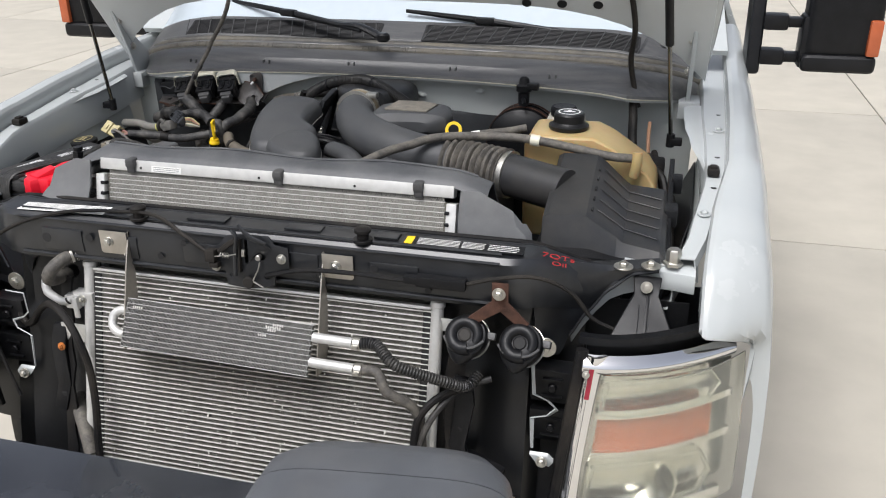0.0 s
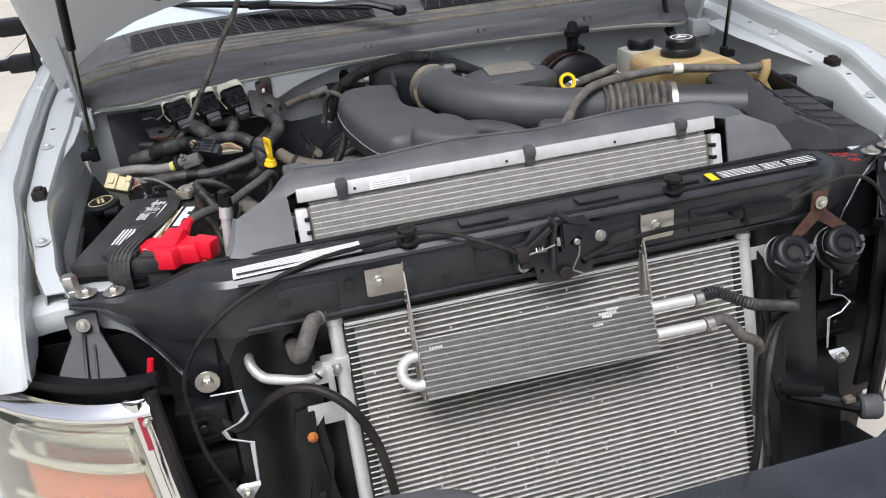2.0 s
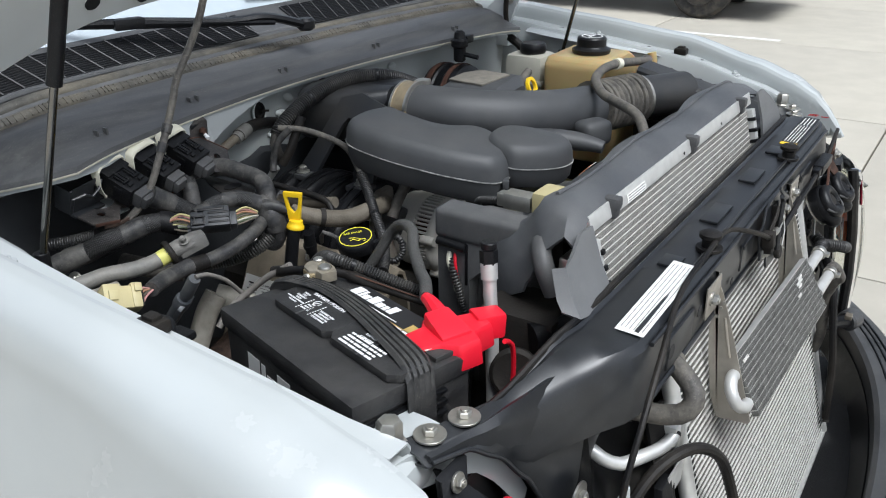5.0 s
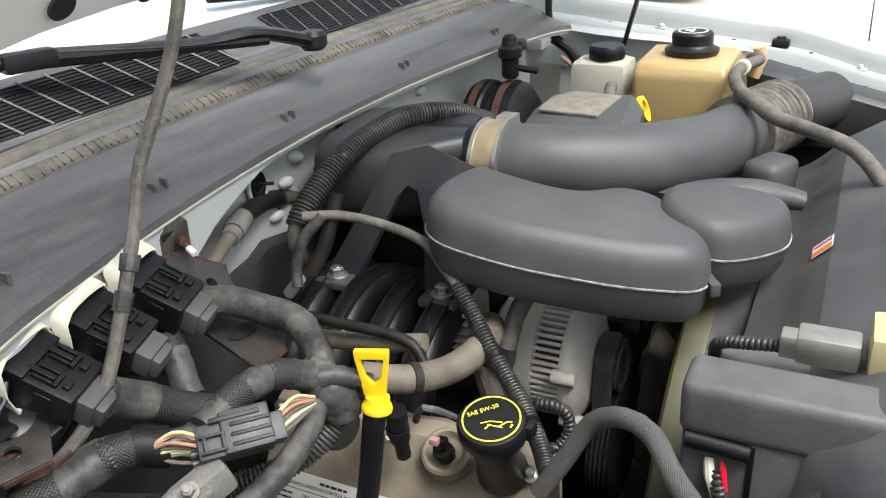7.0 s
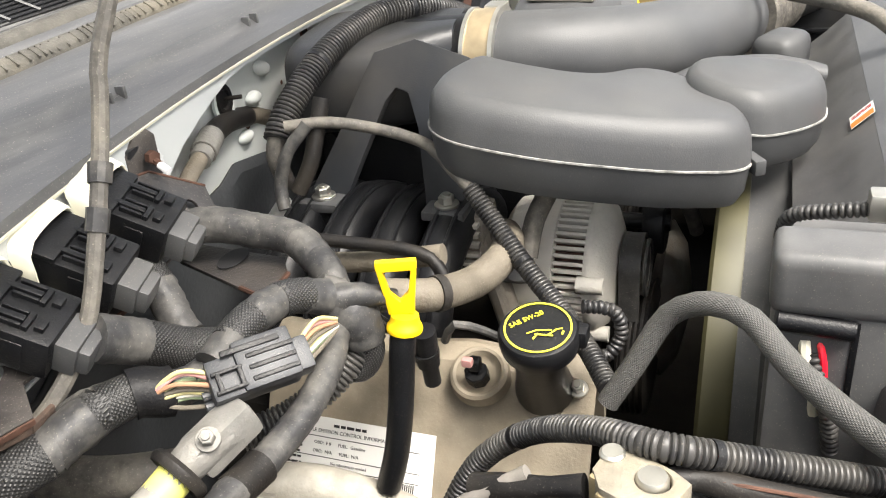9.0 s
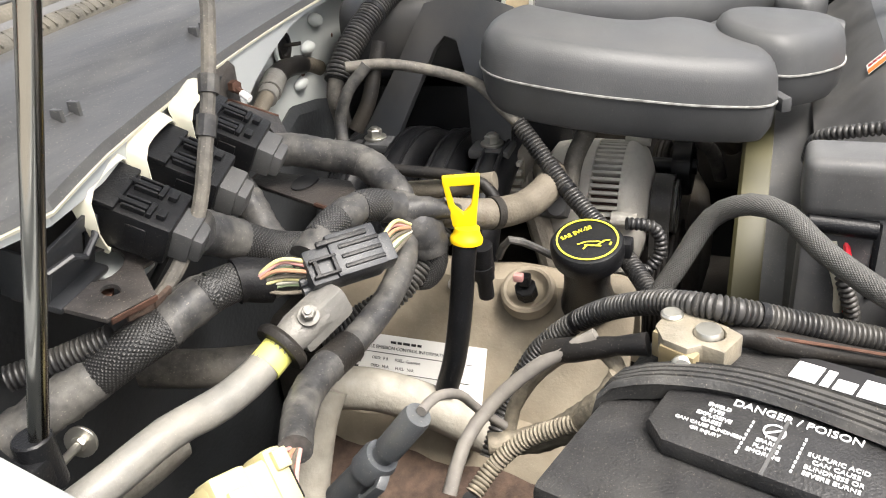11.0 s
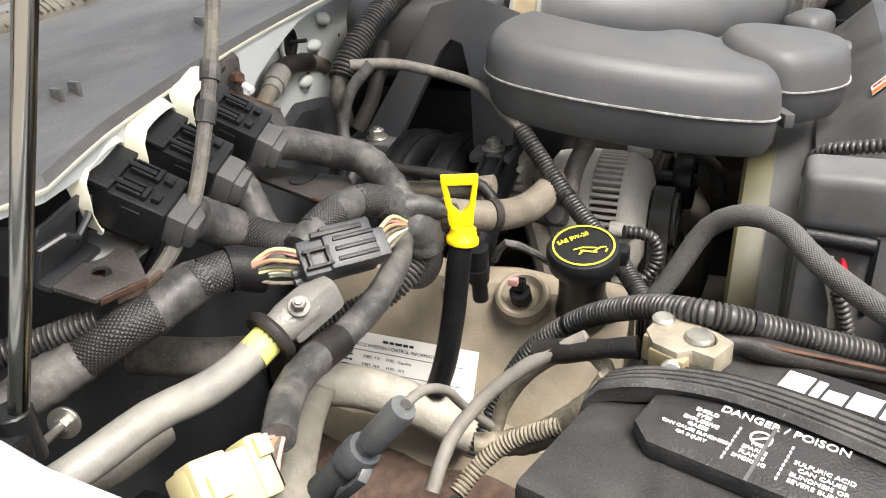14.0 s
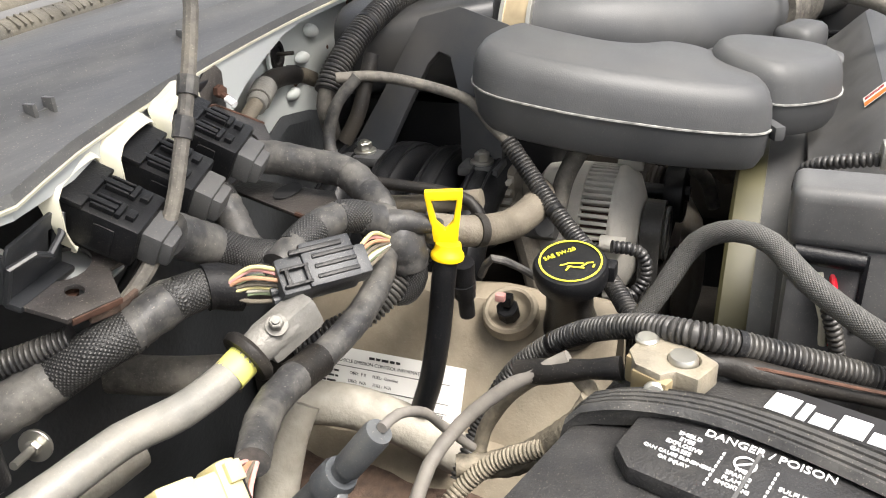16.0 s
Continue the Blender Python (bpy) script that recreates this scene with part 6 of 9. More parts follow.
part("badge_mark", bars(MB @ pose(0, 0, 0.0036), 0.085, 1, 0.02, 0.018, 4), M_WHITE, bd)
for s in (-1, 1):
    part("post", box((s * 0.49, -0.64, 0.52), (0.05, 0.06, 1.0), 0.006), M_PLOW, plow)
    arc = [(s * (0.27 + 0.11 * math.cos(t)), -0.93 + 0.15 * math.sin(t)) for t in (math.radians(a) for a in range(-80, 81, 16))]
    part("gusset", prism([(s * 0.14, -0.70, 0.99), (s * 0.5, -0.70, 0.99), (s * 0.55, -1.15, 0.85), (s * 0.2, -1.22, 0.84), (s * 0.17, -1.12, 0.86)] + [(s * (0.17 + 0.15 * math.sin(t)), -0.93 - 0.17 * math.cos(t), 0.915 - 0.05 * math.cos(t)) for t in (math.radians(a) for a in range(8, 172, 16))], (0, 0, 0.02), 0.003), M_PLOW, plow, "curved black gusset plate")
part("hydraulic_ram", sweep([Vector((0.05, -0.95, 0.3)), Vector((0.05, -0.88, 0.55)), Vector((0.05, -0.84, 0.7))], 0.028, 20), M_STEEL, plow, "steel hydraulic ram")
part("ram_body", sweep([Vector((0.05, -1.05, 0.0)), Vector((0.05, -0.94, 0.34))], 0.045, 20), M_PLOW, plow)
part("lower_bar", box((0, -0.72, 0.3), (0.8, 0.1, 0.12), 0.01), M_PLOW, plow)


def pod(s):
    h = thing("plow_light", "large black plough headlight pod with clear front lens", "plough headlight", (s * 0.47, -0.7, 1.05), "plough lights")
    R = Matrix.Translation((0.525 if s > 0 else -0.455, -0.70, 1.155 if s > 0 else 1.158)) @ pose(0, 0, 0, 0, 0, s * 7.5) @ Matrix.Scale(1.03, 4)
    def ring(y, w, hgt, z, n=36, e=4.4):
        out = []
        for k in range(n):
            t = 2 * math.pi * k / n
            c, q = math.cos(t), math.sin(t)
            out.append((math.copysign(abs(c) ** (2 / e), c) * w / 2, y, z + math.copysign(abs(q) ** (2 / e), q) * hgt / 2))
        return out
    part("rear_shell", turned(loft([ring(0.155, 0.1, 0.05, -0.01), ring(0.15, 0.2, 0.1, -0.01), ring(0.13, 0.27, 0.14, -0.004), ring(0.09, 0.315, 0.166, 0.0), ring(0.048, 0.325, 0.172, 0.0)]), R), M_POD, h)
    part("front_shell", turned(loft([ring(0.045, 0.327, 0.174, 0.0), ring(0.0, 0.332, 0.178, 0.0), ring(-0.09, 0.332, 0.176, -0.002), ring(-0.12, 0.33, 0.17, -0.003)]), R), M_POD, h)
    part("seam", turned(loft([ring(0.0485, 0.322, 0.169, 0.0), ring(0.0445, 0.322, 0.169, 0.0)]), R), M_INK, h)
    part("bezel", turned(loft([ring(-0.1195, 0.334, 0.1745, -0.003), ring(-0.127, 0.334, 0.1735, -0.005), ring(-0.129, 0.322, 0.161, -0.005)], caps=False), R), M_LENSEDGE, h, "aged ivory plastic lens frame")
    part("reflector", turned(loft([ring(-0.12, 0.31, 0.15, -0.005), ring(-0.118, 0.2, 0.09, -0.005)]), R), M_REFLECT, h)
    part("marker", turned(box((s * 0.09, -0.128, 0.0), (0.1, 0.008, 0.1), 0.004), R), M_REDLENS, h, "tinted turn signal section")
    ln = part("lens", turned(loft([ring(-0.128, 0.322, 0.161, -0.005), ring(-0.138, 0.312, 0.152, -0.006), ring(-0.144, 0.25, 0.12, -0.006)]), R), M_LENS, h)
    ln.visible_shadow = False
    for x in (-0.11, 0.0, 0.12):
        part("tab", turned(prism([(x - 0.009, -0.122, 0.0845), (x - 0.007, -0.11, 0.0855), (x, -0.106, 0.086), (x + 0.007, -0.11, 0.0855), (x + 0.009, -0.122, 0.0845)], (0, 0, 0.0025), 0.001), R), M_LENSEDGE, h)
    part("stem", turned(merge(box((-s * 0.02, 0.02, -0.11), (0.08, 0.07, 0.06), 0.01), disc((-s * 0.02, 0.02, -0.15), (0, 0, 1), 0.02, 0.06, 16)), R), M_PLOW, h)


pod(-1)
pod(1)
COIL = [(-0.14 + 0.0004 * k + 0.012 * math.cos(k * 0.9), -0.467 - 0.0011 * k, 0.85 + 0.012 * math.sin(k * 0.9)) for k in range(42)]
pw = thing("plow_wiring_bundle", "black plough wiring with a coil spring and red plug", "cable", (-0.2, -0.48, 0.8))
part("spring", tube(COIL, 0.0022, 6, step=0.003), M_STEEL, pw, "short steel coil spring")
part("cable", tube([(-0.33, -0.36, 0.82), (-0.262, -0.406, 0.85), (-0.207, -0.457, 0.86), (-0.15, -0.511, 0.87), (-0.087, -0.527, 0.87), (-0.054, -0.503, 0.86), (0.079, -0.558, 0.88), (0.15, -0.6, 1.0)], 0.007, 8), M_RUBBER, pw)
part("cable", tube([(-0.33, -0.39, 0.8), (-0.29, -0.413, 0.83), (-0.213, -0.494, 0.84), (-0.17, -0.543, 0.85), (-0.104, -0.59, 0.86), (-0.05, -0.66, 0.95)], 0.009, 8), M_RUBBER, pw)
part("cable", tube([(-0.13, -0.51, 0.86), (-0.11, -0.52, 0.91), (-0.07, -0.5, 0.92), (0.02, -0.55, 0.93)], 0.006, 8), M_RUBBER, pw)
part("plug", sweep([Vector((-0.2, -0.483, 0.865)), Vector((-0.17, -0.509, 0.868))], 0.008, 10), M_REDLENS, pw, "red cable plug")
for a, b in (((-0.255, -0.43, 0.85), (-0.33, -0.44, 0.72)), ((-0.24, -0.475, 0.85), (-0.3, -0.5, 0.72))):
    part("bracket_bar", sweep([Vector(a), Vector(b)], 0.011, 8), M_PLOW, pw)
part("cross_bar", box((-0.1, -0.56, 0.78), (0.4, 0.06, 0.05), 0.006), M_PLOW, pw)
solo("plow_wiring", tube([(0.3, -0.6, 1.05), (0.2, -0.55, 0.95), (0.05, -0.57, 0.86), (-0.1, -0.6, 0.8), (-0.2, -0.68, 0.7), (-0.3, -0.75, 0.5)], 0.009, 8), M_RUBBER, "black plough wiring hanging from the mount", "cable")
solo("plow_wiring", tube([(-0.3, -0.62, 1.06), (-0.25, -0.56, 0.98), (-0.12, -0.54, 0.9), (0.05, -0.6, 0.8), (0.1, -0.7, 0.7)], 0.007, 8), M_RUBBER, "black plough cable loop", "cable")

# ---- engine bay ----
M_BRASS = material("dull_brass", (0.36, 0.29, 0.17), 0.45, metal=0.6, var=0.25, scale=60, dust=0.5, dust_color=(0.4, 0.36, 0.28), dust_scale=40)
M_SEAM = material("pale_seam", (0.24, 0.24, 0.23), 0.5, var=0.5, scale=120)
M_PALEYEL = material("pale_yellow_band", (0.62, 0.6, 0.16), 0.5, var=0.15, scale=50)
M_ALUDUST = material("dusty_aluminium", (0.2, 0.195, 0.182), 0.5, metal=0.3, var=0.2, scale=50, bump=0.4, bump_scale=300, dust=0.6, dust_color=(0.22, 0.205, 0.175), dust_scale=24, speck=0.3)
M_BATT = material("dusty_battery_case", (0.02, 0.02, 0.021), 0.45, var=0.3, scale=40, bump=0.4, bump_scale=500, dust=0.35, dust_color=(0.11, 0.105, 0.095), dust_scale=14, speck=0.3, speck_scale=900)
M_GREYHOSE = material("pale_dusty_hose", (0.26, 0.245, 0.21), 0.6, var=0.2, scale=60, bump=0.5, bump_scale=200, dust=0.6, dust_color=(0.33, 0.3, 0.25), dust_scale=20, speck=0.35)
M_LEAD = material("tarnished_lead", (0.25, 0.225, 0.18), 0.5, metal=0.4, var=0.25, scale=60, bump=0.4, bump_scale=300, dust=0.6, dust_color=(0.32, 0.28, 0.2), dust_scale=40, speck=0.3)
M_LID = material("smooth_black_lid", (0.018, 0.02, 0.023), 0.4, var=0.15, scale=14, bump=0.15, bump_scale=800, dust=0.1)
# battery
BM = pose(-0.703, 0.353, 1.228, 0, 0, -16.3)
bat = thing("battery", "black car battery with strap, warning caps and gold label", "battery", (-0.703, 0.353, 1.03))
part("case", turned(box((0, 0, -0.115), (0.178, 0.308, 0.19), 0.008), BM), M_BATT, bat)
part("lid", turned(merge(box((0, 0, -0.014), (0.186, 0.318, 0.028), 0.006), box((0.062, 0, 0.003), (0.05, 0.3, 0.008), 0.003)), BM), M_BATT, bat)
part("side_ribs", turned(merge(*[box((-0.02, -0.159, z), (0.13, 0.008, 0.006), 0.002) for z in (-0.035, -0.05, -0.065)]), BM), M_PLASTIC, bat)


def cap(cy, lines):
    BC = BM @ Matrix.Translation((0.009, 0, 0))
    c = part("vent_cap", turned(prism([(-0.043, cy - 0.06, 0), (-0.03, cy - 0.072, 0), (0.012, cy - 0.072, 0), (0.022, cy - 0.06, 0), (0.022, cy + 0.06, 0), (0.012, cy + 0.07, 0), (-0.03, cy + 0.07, 0), (-0.043, cy + 0.056, 0)], (0, 0, 0.012), 0.003), BC), M_BATT, bat, "raised black vent cap with white warnings")
    part("rim_groove", turned(merge(box((-0.01, cy, 0.0125), (0.05, 0.002, 0.0012), 0)), BM), M_PLASTIC_GREY, c)
    for (x, y, size, body) in lines:
        part("print", text_bm(body, size * 0.8, BM @ pose(x + 0.002, cy + y, 0.0126, 0, 0, -90)), M_WINK, c)
    return c


WARN = [(0.0138, -0.004, 0.0105, "DANGER / POISON")]
for k, w in enumerate(("SHIELD", "EYES", "EXPLOSIVE", "GASES", "CAN CAUSE BLINDNESS", "OR INJURY")):
    WARN.append((0.0055 - 0.0049 * k, 0.037, 0.0054 if k < 4 else 0.0045, w))
for k, w in enumerate(("NO", "SPARKS", "FLAMES", "SMOKING")):
    WARN.append((-0.006 - 0.0049 * k, 0.004, 0.0052, w))
for k, w in enumerate(("SULFURIC ACID", "CAN CAUSE", "BLINDNESS OR", "SEVERE BURNS")):
    WARN.append((-0.0085 - 0.0052 * k, -0.032, 0.0056, w))
c1 = cap(0.052, WARN)
for y in (0.0165, -0.0125):
    part("divider", turned(merge(*[box((0.004 - 0.004 * k, 0.052 + y, 0.0126), (0.0022, 0.0011, 0.0008), 0) for k in range(8)]), BM), M_WINK, c1)
part("symbol", turned(merge(annulus(0.0052, 0.0063, 0.0006, (0.002, 0.056, 0.0124), n=20), box((0.002, 0.056, 0.0127), (0.001, 0.011, 0.0006), 0, (0, 0, 40))), BM), M_WINK, c1)
c2 = cap(-0.085, [(0.002, 0.02, 0.007, "DANGER"), (-0.006, 0.02, 0.006, "CORROSIVE")])
part("print", merge(bars(BM @ pose(-0.018, -0.075, 0.0126, 0, 0, -90), 0.07, 4, 0.007, 0.0035, 21)), M_WINK, c2)
lb = part("label", turned(box((0.066, -0.025, 0.0076), (0.044, 0.18, 0.0008), 0), BM), M_INK, bat, "black and gold battery label")
part("gold_panel", turned(box((0.0445, -0.03, 0.0083), (0.01, 0.165, 0.0006), 0), BM), M_GOLD, lb)
part("gold_panel", turned(box((0.056, -0.09, 0.0083), (0.02, 0.04, 0.0006), 0), BM), M_GOLD, lb)
part("edge_line", turned(box((0.039, -0.025, 0.0083), (0.0016, 0.178, 0.0006), 0), BM), M_WINK, lb)
part("price_strip", turned(box((0.052, -0.118, 0.0088), (0.03, 0.026, 0.0006), 0), BM), M_PINK, lb)
part("print", merge(bars(BM @ pose(0.0535, 0.0, 0.0088, 0, 0, -90), 0.1, 1, 0.004, 0.0018, 32), bars(BM @ pose(0.0445, -0.04, 0.009, 0, 0, -90), 0.1, 1, 0.007, 0.004, 33)), M_WINK, lb)
# the brand's name as plain slanted blocks: (start, width, height)
BLOCKS = ((0.0, 0.85, 1.0), (0.98, 0.28, 0.95), (1.38, 0.62, 0.62), (2.12, 0.85, 1.0), (3.1, 0.62, 0.62), (3.84, 0.42, 0.62), (4.38, 0.66, 1.0))


def brand_blocks(m, size, mat, parent):
    for x, w, h in BLOCKS:
        q = [(x, 0), (x + w, 0), (x + w + 0.1 * h, h), (x + 0.1 * h, h)]
        part("brand_block", turned(prism([(a * size, b * size, 0) for a, b in q], (0, 0, 0.0006), 0), m), mat, parent)


brand_blocks(BM @ pose(0.061, 0.066, 0.0084, 0, 0, -90), 0.0185, M_WINK, lb)
part("small_print", bars(BM @ pose(0.052, 0.035, 0.0084, 0, 0, -90), 0.07, 1, 0.004, 0.0026, 5), M_WINK, lb)
brand_blocks(BM @ pose(-0.0896, 0.095, -0.078, 90, 0, -90), 0.036, M_WHITE, bat)
SP = curve([(-0.004, 0.163, -0.05), (-0.002, 0.16, 0.002), (0.008, 0.138, 0.017), (0.027, 0.1, 0.017), (0.034, 0.06, 0.016), (0.032, 0.0, 0.015), (0.018, -0.08, 0.017), (0.006, -0.15, 0.012), (0.0, -0.168, -0.015), (0.0, -0.17, -0.07)])
st = part("hold_down_strap", turned(sheet([[(p.x + d * (0.85 - 1.8 * p.y), p.y, p.z + e) for d, e in ((-0.018, 0), (-0.0135, 0.004), (-0.011, 0.004), (-0.0095, 0.0), (-0.008, 0.004), (-0.0035, 0.004), (-0.002, 0.0), (-0.0005, 0.004), (0.004, 0.004), (0.0055, 0), (0.007, 0.004), (0.0115, 0.004), (0.013, 0.0), (0.0145, 0.004), (0.018, 0.001))] for p in SP], 0.003), BM), M_STRAP, bat, "ribbed rubber hold-down strap")
# terminal clamp
tc = thing("battery_terminal", "dull lead and brass battery terminal clamp with bolts", "terminal", (-0.62, 0.457, 1.235))
TM = pose(-0.62, 0.452, 1.25, 0, 0, -25) @ Matrix.Scale(0.74, 4)
part("clamp", turned(bevelled(plate([(-0.016, -0.03), (0.016, -0.03), (0.02, -0.012), (0.02, 0.03), (0.012, 0.04), (-0.016, 0.036), (-0.03, 0.02), (-0.03, -0.004), (-0.018, -0.01)], [circ(0.002, -0.006, 0.0135, 20)], 0.022, 0.0), 0.0025, 2, 40), TM), M_LEAD, tc)
part("jaw", turned(box((0.002, 0.028, -0.004), (0.05, 0.014, 0.026), 0.003), TM), M_BRASS, tc, "brassy clamp jaw")
part("side_lug", turned(box((-0.026, 0.006, -0.006), (0.012, 0.034, 0.022), 0.003), TM), M_BRASS, tc)
part("post", revolve([(0.0085, 0), (0.0098, 0.002), (0.0093, 0.018), (0.008, 0.0205)], (-0.62, 0.448, 1.24), n=24), M_STEEL, tc)
part("bolt", disc((-0.641, 0.462, 1.246), (-1, -0.2, 0.3), 0.0068, 0.006, 16, 0.3), M_STEEL, tc)
part("bolt", disc((-0.606, 0.472, 1.256), (0, 0, 1), 0.0075, 0.005, 20, 0.3), M_STEEL, tc)
solo("battery_cable", tube([(-0.607, 0.44, 1.247), (-0.6, 0.425, 1.245), (-0.6, 0.41, 1.243), (-0.595, 0.375, 1.237), (-0.585, 0.33, 1.228), (-0.57, 0.29, 1.215), (-0.56, 0.26, 1.19)], [0.007, 0.0085, 0.006, 0.006, 0.006], 12), M_RUBBER, "black negative battery cable along the lid", "cable")
solo("wire", tube([(-0.604, 0.412, 1.249), (-0.6, 0.375, 1.245), (-0.59, 0.33, 1.236), (-0.572, 0.29, 1.224)], 0.0012, 6), M_RUST, "thin red-brown wire on the battery cable", "wire")
solo("cable_boot", tube([(-0.615, 0.555, 1.222), (-0.617, 0.535, 1.228), (-0.62, 0.505, 1.238), (-0.62, 0.485, 1.243)], [0.0085, 0.009, 0.0065, 0.008], 12), M_RUBBER, "black rubber cable boot at the terminal", "cable boot")
RCM = Matrix.Translation((-0.636, 0.228, 1.245)) @ Matrix.Scale(0.7, 4) @ Matrix.Translation((0.668, -0.2, -1.245))
rc = thing("terminal_cover", "bright red plastic terminal cover on the battery", "terminal cover", (-0.63, 0.235, 1.22))
CROSS = [(-0.062, -0.022), (-0.03, -0.03), (-0.012, -0.05), (0.02, -0.05), (0.026, -0.03), (0.056, -0.024), (0.056, 0.012), (0.028, 0.02), (0.014, 0.036), (-0.016, 0.036), (-0.026, 0.022), (-0.062, 0.018)]
CRM = Matrix.Translation((-0.648, 0.222, 1.206)) @ pose(0, 0, 0, 0, -2, -24)
part("hood", turned(bevelled(loft([[(x * k, y * k, h) for x, y in CROSS] for h, k in ((0, 1.03), (0.026, 1.0), (0.036, 0.94))]), 0.003, 2), CRM), M_RED, rc)
part("dome", turned(bevelled(loft([[(-0.024, -0.028, h0), (0.02, -0.03, h0), (0.022 - 0.4 * k, 0.024, h1), (-0.02 + 0.2 * k, 0.026, h1)] for h0, h1, k in ((0.03, 0.03, 0), (0.04, 0.052, 0.012))]), 0.004, 2), CRM), M_RED, rc)
part("side_lug", turned(box((-0.605, 0.155, 1.222), (0.06, 0.046, 0.05), 0.006, (0, 4, -34)), RCM), M_RED, rc)
part("sleeve", tube([(-0.63, 0.246, 1.244), (-0.622, 0.262, 1.252), (-0.614, 0.278, 1.254)], [0.013, 0.01, 0.008], 10), M_RED, rc)
solo("red_cable", tube([(-0.6, 0.165, 1.215), (-0.58, 0.165, 1.2), (-0.572, 0.166, 1.16), (-0.572, 0.17, 1.08)], 0.0036, 10), M_RED, "red starter cable beside the battery", "cable")
solo("red_cable", tube([(-0.72, 0.09, 1.08), (-0.735, 0.08, 1.03), (-0.77, 0.06, 0.98)], 0.006, 10), M_RED, "red cable below the support", "cable")
solo("battery_tray", turned(box((0, 0, -0.205), (0.2, 0.33, 0.02), 0.005), BM), M_PLASTIC, "black plastic tray under the battery", "battery tray")
solo("tray_stand", box((-0.69, 0.36, 0.85), (0.2, 0.3, 0.34), 0.01), M_IRON, "dark inner panel carrying the battery tray", "stand")
wt = thing("washer_filler", "black washer fluid filler cap beside the fender", "filler cap", (-0.821, 0.600, 1.170))
part("neck", tube([(-0.806, 0.630, 1.070), (-0.811, 0.610, 1.150), (-0.818, 0.600, 1.195)], 0.026, 14), M_PLASTIC, wt)
part("lid", merge(revolve([(0.036, 0), (0.038, 0.004), (0.038, 0.012), (0.03, 0.017)], (-0.818, 0.598, 1.195), (-0.1, -0.05, 1), 28), box((-0.796, 0.560, 1.198), (0.03, 0.035, 0.012), 0.004)), M_PLASTIC, wt)
part("symbol", merge(annulus(0.025, 0.027, 0.0008, (-0.820, 0.597, 1.212), (-0.1, -0.05, 1), 24), bars(frame_of((-0.820, 0.597, 1.213), (0.2, -1, 0), (1, 0.2, 0)), 0.03, 2, 0.009, 0.005, 3)), M_CREAM, wt)

# silver extension standing beside the battery
ex = thing("dipstick_tube", "silver tube with a black cap beside the battery", "tube", (-0.55, 0.21, 1.1))
part("rod", sweep([Vector((-0.565, 0.2, 1.06)), Vector((-0.552, 0.212, 1.2)), Vector((-0.545, 0.221, 1.275))], 0.0095, 16), M_ALU, ex)
part("collar", sweep([Vector((-0.546, 0.22, 1.268)), Vector((-0.543, 0.223, 1.29))], 0.0118, 16), M_ALU, ex)
part("cap", merge(sweep([Vector((-0.543, 0.223, 1.289)), Vector((-0.541, 0.225, 1.308))], 0.0125, 6), disc((-0.541, 0.225, 1.31), (0, 0, 1), 0.011, 0.01)), M_PLASTIC, ex)

# square black box and its plug
fb = thing("relay_box", "square black plastic box with a cream plug", "relay box", (-0.33, 0.31, 1.08))
part("case", merge(box((-0.396, 0.305, 1.125), (0.049, 0.17, 0.25), 0.008), box((-0.33, 0.305, 1.18), (0.09, 0.15, 0.16), 0.012)), M_BOX, fb)
part("cover", box((-0.397, 0.305, 1.27), (0.053, 0.176, 0.05), 0.011, seg=4), M_BOX, fb, "rounded black cover of the box")
part("recess", box((-0.4155, 0.3600, 1.1990), (0.004, 0.05, 0.075), 0.001), M_INK, fb)
part("latch_bar", merge(sweep([Vector((-0.4210, 0.3860, 1.2410)), Vector((-0.4210, 0.3350, 1.2380))], 0.008, 12), box((-0.4190, 0.3340, 1.2090), (0.006, 0.005, 0.07), 0.001)), M_PLASTIC, fb, "glossy black latch bar")
part("cream_wire", tube([(-0.4180, 0.3660, 1.2240), (-0.4240, 0.3640, 1.2090), (-0.4220, 0.3560, 1.1840), (-0.4180, 0.3540, 1.1590)], 0.0045, 8), M_IVORY, fb)
part("red_lead", tube([(-0.4180, 0.3560, 1.2240), (-0.4250, 0.3520, 1.2090), (-0.4230, 0.3500, 1.1840), (-0.4180, 0.3490, 1.1590)], 0.0028, 8), M_RED, fb)
part("lead_loom", tube([(-0.4190, 0.3600, 1.2140), (-0.4270, 0.3540, 1.1940), (-0.4260, 0.3440, 1.1640), (-0.4210, 0.3390, 1.1290)], 0.006, 10, rib=0.002, pitch=0.005), M_LOOM, fb)
part("seam", sweep([Vector((-0.4170, 0.2660, 1.0990)), Vector((-0.4170, 0.2660, 1.2190))], 0.003, 6), M_PLASTIC, fb)
part("plug", box((-0.325, 0.235, 1.302), (0.055, 0.05, 0.04), 0.005), M_CREAM, fb, "cream plastic plug")
part("socket", merge(box((-0.33, 0.29, 1.296), (0.03, 0.05, 0.026), 0.004), box((-0.33, 0.318, 1.294), (0.02, 0.02, 0.022), 0.003)), M_STEEL, fb, "grey plug with a pink lock")
solo("wire_loom", tube([(-0.33, 0.325, 1.29), (-0.325, 0.35, 1.284), (-0.31, 0.38, 1.27), (-0.29, 0.385, 1.24)], 0.0055, 10, rib=0.002, pitch=0.005), M_LOOM, "thin corrugated loom behind the box", "cable")
solo("red_wire", tube([(-0.36, 0.367, 1.202), (-0.365, 0.352, 1.161), (-0.36, 0.334, 1.12)], 0.004, 8), M_RED, "red wire beside the box", "wire")
